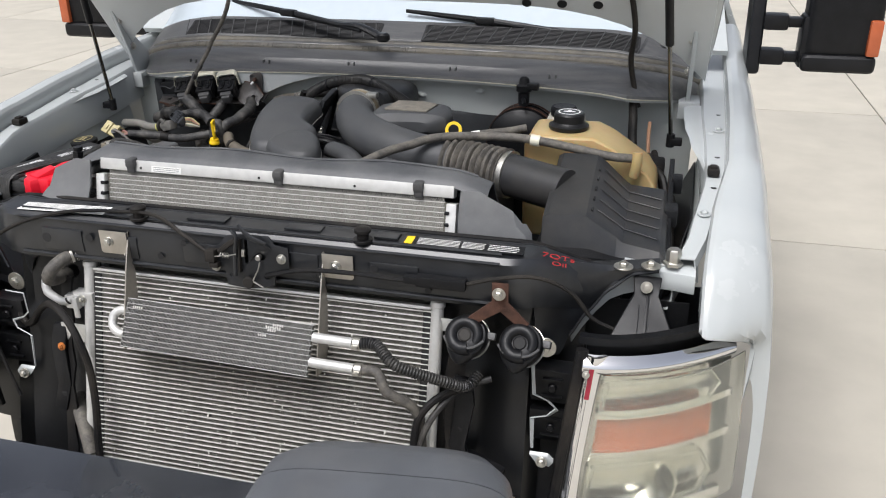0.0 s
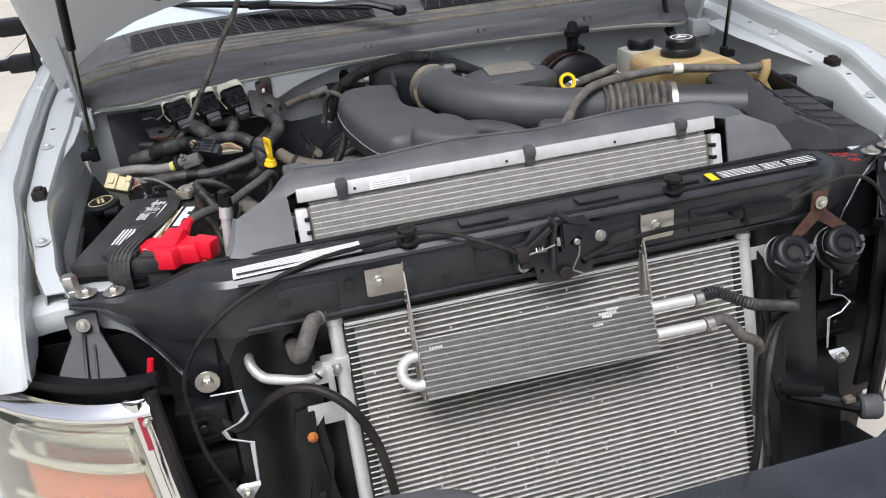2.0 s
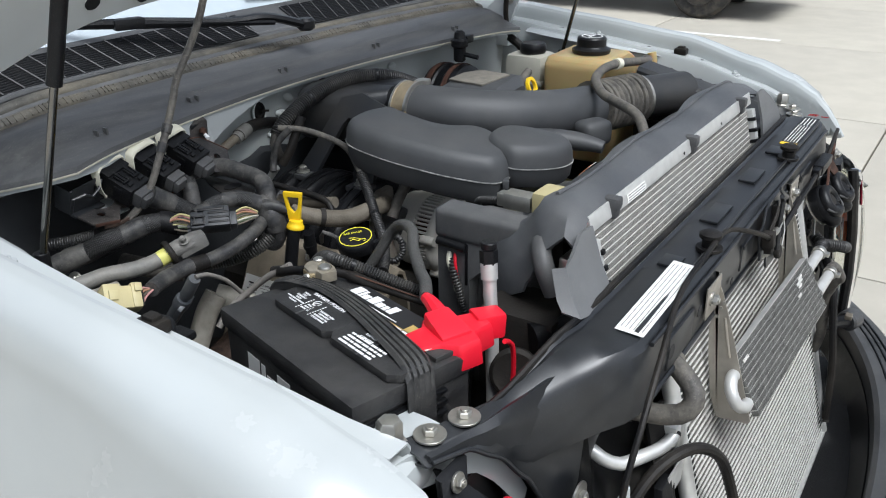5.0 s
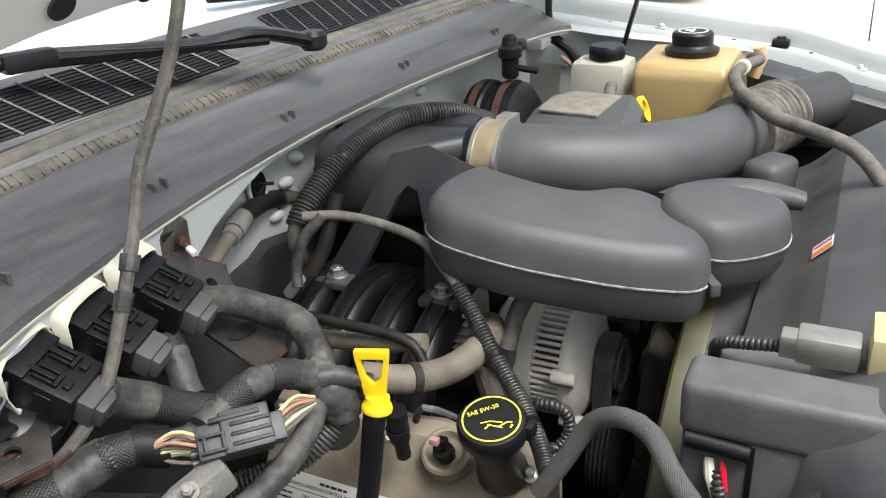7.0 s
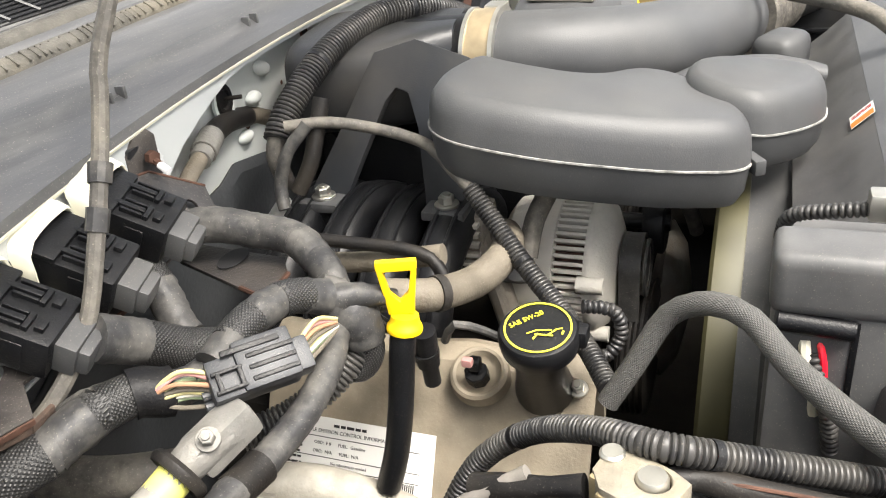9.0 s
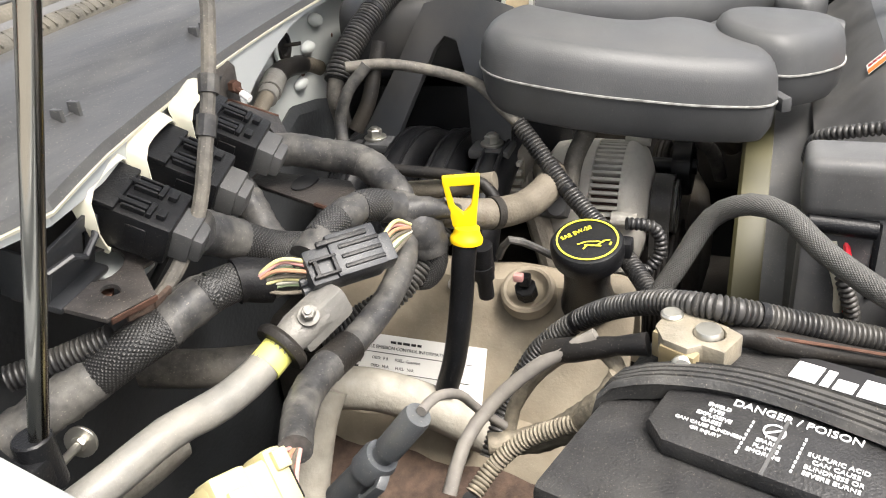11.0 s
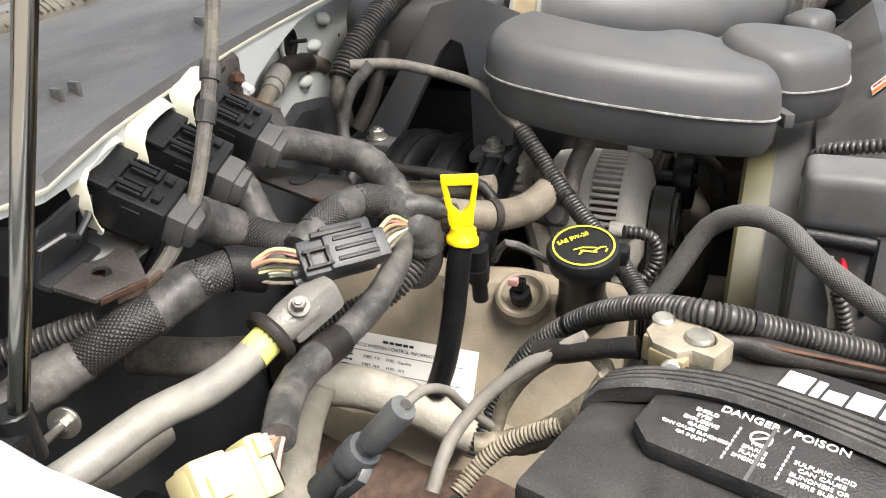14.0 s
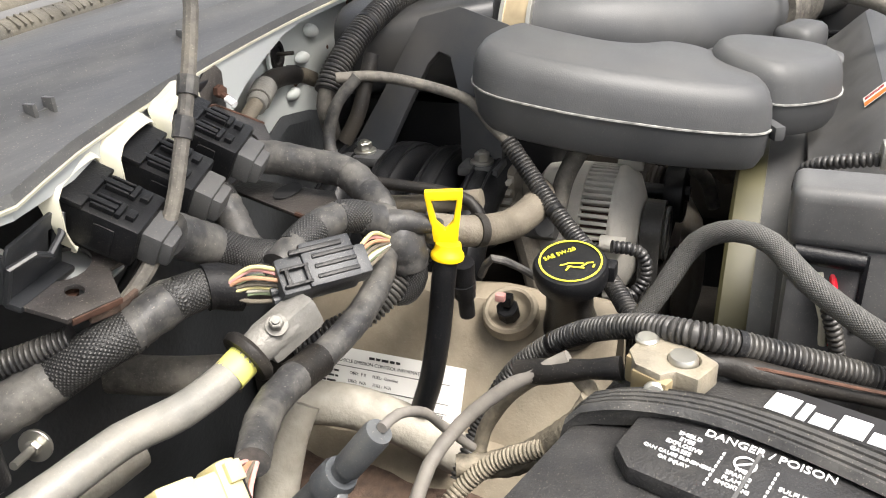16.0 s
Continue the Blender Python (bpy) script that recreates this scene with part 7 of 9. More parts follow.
solo("wire_loom", tube([(-0.362, 0.367, 1.2), (-0.36, 0.344, 1.154), (-0.36, 0.318, 1.111)], 0.008, 10, rib=0.002, pitch=0.005), M_LOOM, "thin corrugated loom beside the box", "cable")
cp = thing("radiator_hose_stub", "black elbow hose and clamp at the radiator side", "hose", (-0.45, 0.16, 1.2))
part("elbow", tube([(-0.42, 0.2, 1.28), (-0.455, 0.19, 1.29), (-0.475, 0.175, 1.27), (-0.47, 0.16, 1.23)], 0.015, 12), M_PLASTIC_GREY, cp)
part("clamp", box((-0.44, 0.15, 1.265), (0.04, 0.02, 0.03), 0.004), M_STEEL, cp)
pm = thing("pump", "black motor cylinder and ribbed pulley low beside the radiator", "pump", (-0.5, 0.14, 1.1))
part("motor", sweep([Vector((-0.515, 0.17, 1.175)), Vector((-0.44, 0.12, 1.18))], 0.022, 16), M_PLASTIC, pm)
part("wheel", merge(revolve([(0.008, 0), (0.032, 0), (0.036, 0.006), (0.036, 0.016), (0.03, 0.02), (0.01, 0.014)], (-0.545, 0.175, 1.135), (-1, -0.3, 0.4), 28)), M_IRON, pm)
part("block", box((-0.46, 0.2, 1.13), (0.1, 0.12, 0.14), 0.01), M_IRON, pm)

fr = thing("frame_member", "rusty brown steel frame member below the hoses", "frame", (-0.5, 0.7, 0.85))
part("beam", box((-0.49, 0.66, 0.915), (0.17, 0.4, 0.05), 0.012, (0, -14, 6)), M_RUSTDARK, fr)
for y, r in ((0.6, 0.012), (0.67, 0.008), (0.75, 0.013)):
    part("hole", disc((-0.5, y, 0.937), (-0.24, 0, 0.97), r, 0.003, 18), M_INK, fr)
part("flange", sweep([Vector((-0.58, 0.5, 0.9)), Vector((-0.585, 0.68, 0.9)), Vector((-0.59, 0.86, 0.9))], 0.009, 8), M_RUSTDARK, fr)

# valve cover, filler, dipstick
VC = [(-0.52, 0.9), (-0.47, 0.94), (-0.445, 0.98), (-0.425, 0.985), (-0.405, 1.02), (-0.378, 1.075), (-0.355, 1.112), (-0.335, 1.12), (-0.318, 1.112), (-0.308, 1.08), (-0.304, 1.0)]
vc = thing("engine", "dusty tan engine valve cover and block", "engine", (-0.2, 0.7, 0.65))
part("valve_cover", sheet([[(x + 0.004 * math.sin(y * 60), y, z - 0.02 * max(0, (y - 0.82)) - 0.35 * max(0, (0.57 - y)) ** 1.2) for x, z in VC] for y in [0.53 + 0.34 * k / 16 for k in range(17)]], 0.006), M_VALVE, vc, "dusty tan valve cover")
part("block", merge(box((-0.1, 0.8, 0.86), (0.5, 0.38, 0.3), 0.02), box((0.25, 0.78, 0.9), (0.3, 0.36, 0.4), 0.02)), M_IRON, vc, "dark dirty engine block")
part("block_side", box((-0.5, 0.72, 0.8), (0.1, 0.4, 0.25), 0.02), M_IRON, vc)
w = part("plug_well", revolve([(0.024, -0.02), (0.03, -0.01), (0.028, 0.002), (0.025, 0.004), (0.022, 0.003), (0.018, -0.004), (0.014, -0.006)], (-0.368, 0.638, 1.112), (-0.5, 0, 0.86), 32), M_VALVE, vc)
part("plug", merge(disc((-0.37, 0.638, 1.108), (-0.5, 0, 0.86), 0.0115, 0.016, 8), box((-0.378, 0.638, 1.13), (0.012, 0.012, 0.012), 0.003)), M_PLASTIC, w)
part("pink_clip", box((-0.386, 0.642, 1.137), (0.008, 0.01, 0.008), 0.002), M_WPINK, w)
for y in (0.545, 0.72, 0.86):
    part("cover_bolt", hexbolt((-0.36, y, 1.103), (-0.5, 0, 0.86), 0.006, 0.008, 0.009), M_STEEL, vc)
EM = frame_of((-0.4115, 0.768, 1.022), (0, -1, 0), (0.48, 0, 0.87)) @ Matrix.Scale(0.98, 4)
el = part("label", decal(EM, 0.185, 0.066), M_WHITE, vc, "white emission control label with black print")
part("print", merge(text_bm("VEHICLE EMISSION CONTROL INFORMATION", 0.0054, EM @ pose(-0.004, 0.0185, 0.0006)), text_bm("OBD:  F II      FUEL:  Gasoline", 0.0048, EM @ pose(-0.012, 0.006, 0.0006)), text_bm("OBD:  N/A      FUEL:  N/A", 0.0048, EM @ pose(-0.016, -0.003, 0.0006)), text_bm("No adjustments needed.", 0.0042, EM @ pose(0.0, -0.014, 0.0006)), bars(EM @ pose(0.0, 0.0255, 0.0006), 0.04, 1, 0.006, 0.0028, 4), bars(EM @ pose(-0.068, -0.006, 0.0006), 0.026, 5, 0.006, 0.0022, 5), bars(EM @ pose(-0.07, 0.018, 0.0006), 0.02, 1, 0.006, 0.003, 6)), M_INK, el)
part("line", merge(*[turned(box((0, y, 0.0008), (0.155, 0.0007, 0.0004), 0), EM) for y in (0.0125, -0.0085, -0.019)]), M_INK, el)
part("barcode", merge(*[turned(box((0.055 + 0.0022 * k, -0.025, 0.0008), (0.0012, 0.009, 0.0004), 0), EM) for k in range(9)]), M_INK, el)
oc = thing("oil_filler", "black oil filler cap with yellow ring and print", "oil cap", (-0.4, 0.57, 1.1))
CAPN = Vector((-0.22, -0.02, 1)).normalized()
CC = Vector((-0.402, 0.569, 1.19))
part("neck", tube([(-0.36, 0.577, 1.1), (-0.385, 0.573, 1.14), (-0.399, 0.57, 1.172)], [0.028, 0.0225, 0.0225], 20), M_PLASTIC, oc)
oc1 = part("cap", merge(revolve([(0.026, -0.018), (0.033, -0.014), (0.0345, -0.006), (0.0345, 0.002), (0.032, 0.006), (0.0295, 0.0068), (0.005, 0.0062)], CC, CAPN, 40), box(CC + Vector((0.01, -0.034, -0.004)), (0.018, 0.012, 0.016), 0.003)), M_PLASTIC, oc)
OM = frame_of(CC + CAPN * 0.0074, (-0.1, -1, -0.042), (1, -0.1, 0.22))
part("ring", turned(annulus(0.0272, 0.0288, 0.0006, (0, 0, 0)), OM), M_YINK, oc1)
part("print", merge(text_bm("SAE 5W-20", 0.0068, OM @ pose(-0.0125, 0.006, 0, 0, 0, 48)), turned(merge(box((0.004, -0.006, 0.0003), (0.018, 0.0016, 0.0006), 0, (0, 0, 10)), box((-0.003, -0.01, 0.0003), (0.0016, 0.009, 0.0006), 0, (0, 0, -15)), box((0.011, 0.0, 0.0003), (0.0016, 0.012, 0.0006), 0, (0, 0, -30)), box((0.002, 0.0, 0.0003), (0.016, 0.0014, 0.0006), 0, (0, 0, 18)), box((-0.009, -0.006, 0.0003), (0.009, 0.0014, 0.0006), 0, (0, 0, 40)), box((0.016, 0.006, 0.0003), (0.007, 0.0014, 0.0006), 0, (0, 0, 25)), box((0.021, 0.002, 0.0003), (0.002, 0.005, 0.0006), 0)), OM @ pose(0.004, -0.002, 0) @ Matrix.Scale(0.85, 4))), M_YINK, oc1)
dp = thing("dipstick", "yellow handled engine oil dipstick in a black tube", "dipstick", (-0.46, 0.69, 1.0))
part("tube", tube([(-0.4395, 0.675, 1.206)] + [(-0.436, 0.673, 1.225), (-0.445, 0.677, 1.182), (-0.452, 0.682, 1.129), (-0.46, 0.689, 1.081), (-0.465, 0.699, 1.045)][1:], 0.0115, 14), M_PLASTIC, dp)
DM = frame_of((-0.436, 0.676, 1.219), (0.35, -1, 0), (0, -0.06, 1))


def handle(m, sc=1.0):
    o = [(-0.011, 0), (0.011, 0), (0.012, 0.01), (0.017, 0.045), (0.017, 0.05), (-0.017, 0.05), (-0.017, 0.045), (-0.012, 0.01)]
    i = [(0.0, 0.012), (0.0075, 0.02), (0.0115, 0.041), (-0.0115, 0.041), (-0.0075, 0.02)]
    return turned(plate(o, [i], 0.007, 0.0012), m @ Matrix.Scale(sc, 4))


part("handle", merge(handle(DM), revolve([(0.0125, 0), (0.0152, 0.0015), (0.0156, 0.004), (0.0148, 0.007), (0.013, 0.009), (0.0122, 0.013), (0.0118, 0.016), (0.002, 0.018)], (-0.4385, 0.675, 1.201), (0.15, -0.08, 1))), M_YELLOW, dp, "bright yellow pull handle")
solo("sensor", merge(sweep([Vector((-0.40, 0.672, 1.12)), Vector((-0.405, 0.672, 1.15))], 0.008, 12), sweep([Vector((-0.405, 0.672, 1.145)), Vector((-0.412, 0.67, 1.185))], 0.011, 12), sweep([Vector((-0.407, 0.672, 1.155)), Vector((-0.4085, 0.672, 1.162))], 0.0125, 12)), M_PLASTIC, "small black engine sensor plug", "sensor")
solo("wire", tube([(-0.37, 0.605, 1.153), (-0.38, 0.625, 1.17), (-0.4, 0.645, 1.187), (-0.39, 0.66, 1.161)], 0.004, 8), M_TAPE, "taped thin wire to the coil", "wire")

# intake
MT = thing("intake_duct", "faded black moulded air intake duct with resonators", "intake duct", (0, 0.55, 1.2))


def blob(sections, n=36, e=3.0):
    """Sections of (centre, half width vector, half height up, half height down)."""
    rings = []
    for c, w, hu, hd in sections:
        c, w = Vector(c), Vector(w)
        r = []
        for k in range(n):
            t = 2 * math.pi * k / n
            a, b = math.cos(t), math.sin(t)
            r.append(c + w * math.copysign(abs(a) ** (2 / e), a) + Vector((0, 0, 1)) * (hu if b > 0 else hd) * math.copysign(abs(b) ** (2 / e), b))
        rings.append(r)
    return loft(rings)


def ring_of(outline, cut=0.034):
    """Points round a closed outline with rounded corners."""
    P = [Vector((x, y, 0)) for x, y in outline]
    line = []
    for i, b in enumerate(P):
        a, c = P[i - 1], P[(i + 1) % len(P)]
        p = b + (a - b) * min(0.45, cut / (a - b).length)
        q = b + (c - b) * min(0.45, cut / (c - b).length)
        for k in range(7):
            u = k / 6
            line.append(p * (1 - u) ** 2 + b * 2 * u * (1 - u) + q * u * u)
    return line


def pod_shell(outline, level, layers):
    """A moulded box over an outline: layers of (height, inset); level gives the seam's height at a point."""
    line = ring_of(outline)
    n = len(line)
    turn = sum(line[i].x * line[(i + 1) % n].y - line[(i + 1) % n].x * line[i].y for i in range(n))
    side = 1 if turn > 0 else -1
    rings = []
    for h, inset in layers:
        r = []
        for i, p in enumerate(line):
            t = (line[(i + 2) % n] - line[i - 2]).normalized()
            q = p + Vector((-t.y, t.x, 0)) * side * inset
            r.append((q.x, q.y, level(q.x, q.y) + h))
        rings.append(r)
    return loft(rings)


RES1 = [(-0.262, 0.69), (-0.258, 0.6), (-0.228, 0.49), (-0.186, 0.412), (-0.12, 0.414), (-0.045, 0.49), (-0.05, 0.548), (-0.105, 0.585), (-0.108, 0.655), (-0.1, 0.712), (-0.17, 0.73), (-0.235, 0.724)]
RES2 = [(-0.15, 0.416), (-0.112, 0.376), (-0.06, 0.344), (-0.005, 0.343), (0.015, 0.385), (-0.01, 0.462), (-0.05, 0.495), (-0.118, 0.486)]
seam1 = lambda x, y: 1.254 + 0.17 * (y - 0.42)
seam2 = lambda x, y: 1.27 + 0.16 * (y - 0.4)
UP = ((0.001, 0.001), (0.022, 0.003), (0.032, 0.0065), (0.039, 0.0115), (0.0435, 0.018), (0.0455, 0.023))
DOWN = ((-0.001, 0.001), (-0.03, 0.005), (-0.044, 0.012), (-0.05, 0.024))
for out, lev, lab in ((RES1, seam1, "large rounded resonator box"), (RES2, seam2, "small rounded resonator box")):
    k = 1.0 if out is RES1 else 0.9
    rs = part("resonator", pod_shell(out, lev, [(h * k, d * (2 * k - 1)) for h, d in UP]), M_DUCT, MT, lab)
    part("lower_half", pod_shell(out, lev, [(h * k, d) for h, d in DOWN]), M_DUCT, rs)
    part("mould_seam", pod_shell(out, lev, ((-0.0009, -0.0006), (0.0009, -0.0006))), M_SEAM, rs, "pale moulding seam line")
part("latch", box((-0.158, 0.412, 1.25), (0.03, 0.012, 0.016), 0.003, (0, 0, 30)), M_DUCT, MT)
part("spur", tube([(0.0, 0.5, 1.268), (0.05, 0.465, 1.27), (0.09, 0.42, 1.266), (0.115, 0.37, 1.258), (0.122, 0.342, 1.252)], [0.026, 0.026, 0.025, 0.024, 0.016], 16, flat=0.8), M_DUCT, MT)
part("knob", box((0.18, 0.392, 1.262), (0.075, 0.055, 0.055), 0.02, (0, 0, -25), seg=4), M_DUCT, MT)
part("main_tube", tube([(-0.008, 0.75, 1.31), (-0.004, 0.7, 1.312), (0.015, 0.64, 1.308), (0.06, 0.575, 1.3), (0.12, 0.525, 1.292), (0.2, 0.487, 1.283), (0.27, 0.469, 1.278), (0.33, 0.457, 1.274)], [0.05, 0.052, 0.053, 0.054, 0.054, 0.052, 0.05], 26), M_DUCT, MT, "smooth curved intake tube")
part("bellows", tube([(0.32, 0.459, 1.274), (0.37, 0.447, 1.271), (0.42, 0.433, 1.269), (0.47, 0.415, 1.268)], 0.053, 26, rib=0.016, pitch=0.017), M_HOSE, MT, "ribbed dusty rubber bellows")
part("clamp", sweep([Vector((0.466, 0.417, 1.268)), Vector((0.483, 0.411, 1.268))], 0.056, 28), M_STEEL, MT, "steel band clamp with screw")
part("outlet", sweep([Vector((0.478, 0.413, 1.268)), Vector((0.53, 0.387, 1.266)), Vector((0.62, 0.345, 1.262))], 0.05, 26), M_LID, MT)
part("clamp", sweep([Vector((-0.008, 0.742, 1.31)), Vector((-0.007, 0.706, 1.312))], 0.0565, 30), material("tan_clamp", (0.42, 0.34, 0.22), 0.45, metal=0.6, var=0.2, scale=40, dust=0.5), MT, "brown-tinged band clamp")
part("clamp_ring", merge(sweep([Vector((-0.008, 0.745, 1.31)), Vector((-0.008, 0.74, 1.31))], 0.059, 30), sweep([Vector((-0.007, 0.71, 1.312)), Vector((-0.007, 0.705, 1.312))], 0.059, 30), box((0.035, 0.725, 1.358), (0.03, 0.025, 0.014), 0.003)), M_STEEL, MT)
part("neck_cover", blob([((0.0 - 0.02 * q, 0.76 + 0.19 * q, 1.305 - 0.008 * q), (w, 0.1 * w, 0), 0.055, 0.06) for q, w in ((0, 0.056), (0.1, 0.07), (0.3, 0.1), (0.6, 0.115), (0.9, 0.12), (1.0, 0.11))], e=4.5), M_LID, MT, "broad black throttle body cover")
part("throttle_neck", tube([(-0.008, 0.74, 1.31), (-0.014, 0.81, 1.302), (-0.03, 0.88, 1.28), (-0.05, 0.93, 1.245)], [0.052, 0.058, 0.06, 0.06], 22), M_PLASTIC, MT)
r2 = part("flat_resonator", merge(blob([((0.16 + d, 0.735 - 1.0 * q, 1.318), (w, w * 0.15, 0), 0.028 * h, 0.03 * h) for q, d, w, h in ((0, -0.01, 0.06, 0.5), (0.02, 0, 0.1, 1), (0.08, 0.01, 0.108, 1.1), (0.14, 0.015, 0.1, 1.1), (0.16, 0.015, 0.06, 0.5))], e=3.4)), M_DUCT, MT, "flat resonator with a lid")
part("lid", turned(plate([(-0.06, -0.045), (0.055, -0.05), (0.065, 0.03), (0.02, 0.05), (-0.05, 0.045)], [], 0.004, 0.001), pose(0.165, 0.665, 1.35, 0, 0, 0)), M_LIDTAN, r2, "dusty flat lid")
solo("vent_hose", tube([(0.06, 0.215, 1.262), (0.1, 0.245, 1.285), (0.165, 0.29, 1.314), (0.205, 0.35, 1.325), (0.245, 0.4, 1.328), (0.28, 0.43, 1.336), (0.34, 0.46, 1.338), (0.44, 0.485, 1.336), (0.52, 0.485, 1.334), (0.62, 0.478, 1.322), (0.7, 0.475, 1.31), (0.745, 0.485, 1.305), (0.765, 0.5, 1.3)], 0.0105, 12), M_HOSE, "dusty rubber vent hose over the intake", "hose")
solo("hose_clip", sweep([Vector((0.515, 0.485, 1.334)), Vector((0.537, 0.484, 1.332))], 0.0135, 14), M_IVORY, "white plastic clip on the vent hose", "clip")

# intake manifold and bracket
mf = thing("intake_manifold", "black plastic intake manifold with curved runners", "intake manifold", (-0.1, 0.8, 1.0))
for y in (0.72, 0.78, 0.84, 0.9):
    rn = part("runner", tube([(-0.31, y, 1.07), (-0.275, y, 1.13), (-0.22, y, 1.165), (-0.15, y, 1.17), (-0.08, y, 1.14), (-0.03, y, 1.09)], 0.026, 14), M_PLASTIC, mf)
    for dy in (-0.011, 0.011):
        part("rib", tube([(-0.335, y + dy, 1.08), (-0.295, y + dy, 1.147), (-0.225, y + dy, 1.189), (-0.15, y + dy, 1.194), (-0.068, y + dy, 1.16)], 0.0028, 6), M_PLASTIC, rn)
part("plenum", box((0.02, 0.8, 1.15), (0.18, 0.3, 0.16), 0.03), M_PLASTIC, mf)
for y in (0.726, 0.879):
    part("boss", sweep([Vector((-0.19, y, 1.09)), Vector((-0.19, y, 1.19))], 0.017, 16), M_PLASTIC, mf)
    part("bolt", hexbolt((-0.19, y, 1.196), (0, 0, 1), 0.009, 0.01, 0.014), M_STEEL, mf)
AM = frame_of((-0.14, 0.8, 1.265), (0, -1, 0), (0.42, 0, 0.9))
part("arch_bracket", turned(plate([(-0.105, -0.085), (-0.055, -0.085), (-0.035, -0.03), (-0.012, 0.03), (0.0, 0.045), (0.015, 0.04), (0.03, 0.0), (0.045, -0.085), (0.095, -0.085), (0.085, 0.08), (0.02, 0.1), (-0.03, 0.085), (-0.07, -0.01)], [], 0.012, 0.002), AM), M_LID, mf, "black arched support bracket")
for y in (0.879, 0.726):
    part("foot", box((-0.19, y, 1.19), (0.04, 0.05, 0.012), 0.004), M_PLASTIC_GREY, mf)

# alternator and belt drive
M_COPPERDARK = material("dark_windings", (0.06, 0.025, 0.015), 0.6, var=0.5, scale=200)
al = thing("alternator", "cast aluminium alternator with cooling slots and belt pulley", "alternator", (-0.1, 0.6, 1.04))
AX, AZ = -0.1, 1.088
part("rear_case", revolve([(0.03, 0), (0.06, 0.002), (0.074, 0.012), (0.078, 0.03), (0.08, 0.05), (0.08, 0.066), (0.077, 0.068), (0.03, 0.068)], (AX, 0.682, AZ), (0, -1, 0), 48), M_ALT, al)
part("winding", revolve([(0.03, 0), (0.069, 0.0), (0.069, 0.05), (0.03, 0.05)], (AX, 0.62, AZ), (0, -1, 0), 48), M_COPPERDARK, al, "dark copper windings behind the slots")
part("front_case", revolve([(0.03, 0.0), (0.08, 0.0), (0.0815, 0.004), (0.0805, 0.01), (0.07, 0.022), (0.05, 0.03), (0.02, 0.032)], (AX, 0.58, AZ), (0, -1, 0), 48), M_ALT, al)
for k in range(40):
    a = math.radians(70 + 6.4 * k)
    part("fin", turned(box((0, 0, 0), (0.009, 0.038, 0.0046), 0.0014, (0, 0, 0)), Matrix.Translation((AX + 0.0755 * math.cos(a), 0.596, AZ + 0.0755 * math.sin(a))) @ pose(0, 0, 0, 0, -math.degrees(a), 0)), M_ALT, al)
for a in (75, 168, 235, 320):
    a = math.radians(a)
    part("lug", sweep([Vector((AX + 0.083 * math.cos(a), 0.585, AZ + 0.083 * math.sin(a))), Vector((AX + 0.083 * math.cos(a), 0.555, AZ + 0.083 * math.sin(a)))], 0.0095, 12), M_ALT, al)
part("regulator", merge(box((-0.175, 0.66, 1.13), (0.03, 0.05, 0.06), 0.01, (0, 30, 0)), disc((-0.188, 0.652, 1.118), (-0.8, -0.3, 0.5), 0.012, 0.012, 16)), M_PLASTIC_GREY, al, "grey plastic regulator cover")
part("mount", merge(box((-0.16, 0.71, 1.14), (0.06, 0.05, 0.09), 0.012), tube([(-0.17, 0.7, 1.16), (-0.185, 0.675, 1.1), (-0.18, 0.66, 1.03)], 0.015, 10)), M_CASTALU, al)
for k in range(5):
    part("vane", box((-0.192, 0.705, 1.175 - 0.012 * k), (0.012, 0.03, 0.005), 0.0015), M_ALT, al)
part("pulley", revolve([(0.018, 0), (0.034, 0)] + [(0.035 - 0.0025 * (k % 2), 0.003 + 0.003 * k) for k in range(8)] + [(0.035, 0.028), (0.03, 0.03), (0.012, 0.024)], (AX, 0.547, AZ), (0, -1, 0), 36), M_STEEL, al)
part("pulley_face", revolve([(0.034, 0), (0.034, 0.004), (0.028, 0.004), (0.026, 0.001), (0.01, 0.001)], (AX, 0.52, AZ), (0, -1, 0), 36), M_STRAP, al)
bd = thing("belt_drive", "dark ribbed drive pulleys and belt at the engine front", "belt drive", (-0.02, 0.53, 0.9))
part("pulley", revolve([(0.02, 0), (0.075, 0), (0.078, 0.004)] + [(0.075 + 0.002 * (k % 2), 0.004 + 0.003 * k) for k in range(9)] + [(0.078, 0.033), (0.06, 0.035), (0.03, 0.02)], (0.01, 0.56, 1.05), (0, -1, 0), 40), M_RUBBER, bd)
part("pulley", revolve([(0.02, 0), (0.083, 0), (0.086, 0.003)] + [(0.083 + 0.0025 * (k % 2), 0.004 + 0.003 * k) for k in range(9)] + [(0.086, 0.033), (0.07, 0.036), (0.03, 0.03)], (-0.09, 0.545, 0.97), (0, -1, 0), 40), M_RUBBER, bd)
part("belt", merge(loft([[(AX + r * math.cos(t), y, AZ + r * math.sin(t)) for y, r in ((0.546, 0.036), (0.522, 0.036), (0.522, 0.0405), (0.546, 0.0405))] for t in (math.radians(10 + 10 * k) for k in range(18))]), turned(box((0, 0, 0), (0.0045, 0.024, 0.16), 0.001), pose(-0.1395, 0.534, 1.01, 0, 1, 0)), turned(box((0, 0, 0), (0.0045, 0.024, 0.17), 0.001), pose(-0.058, 0.534, 1.0, 0, -4, 0))), M_STRAP, bd, "grey ribbed drive belt")
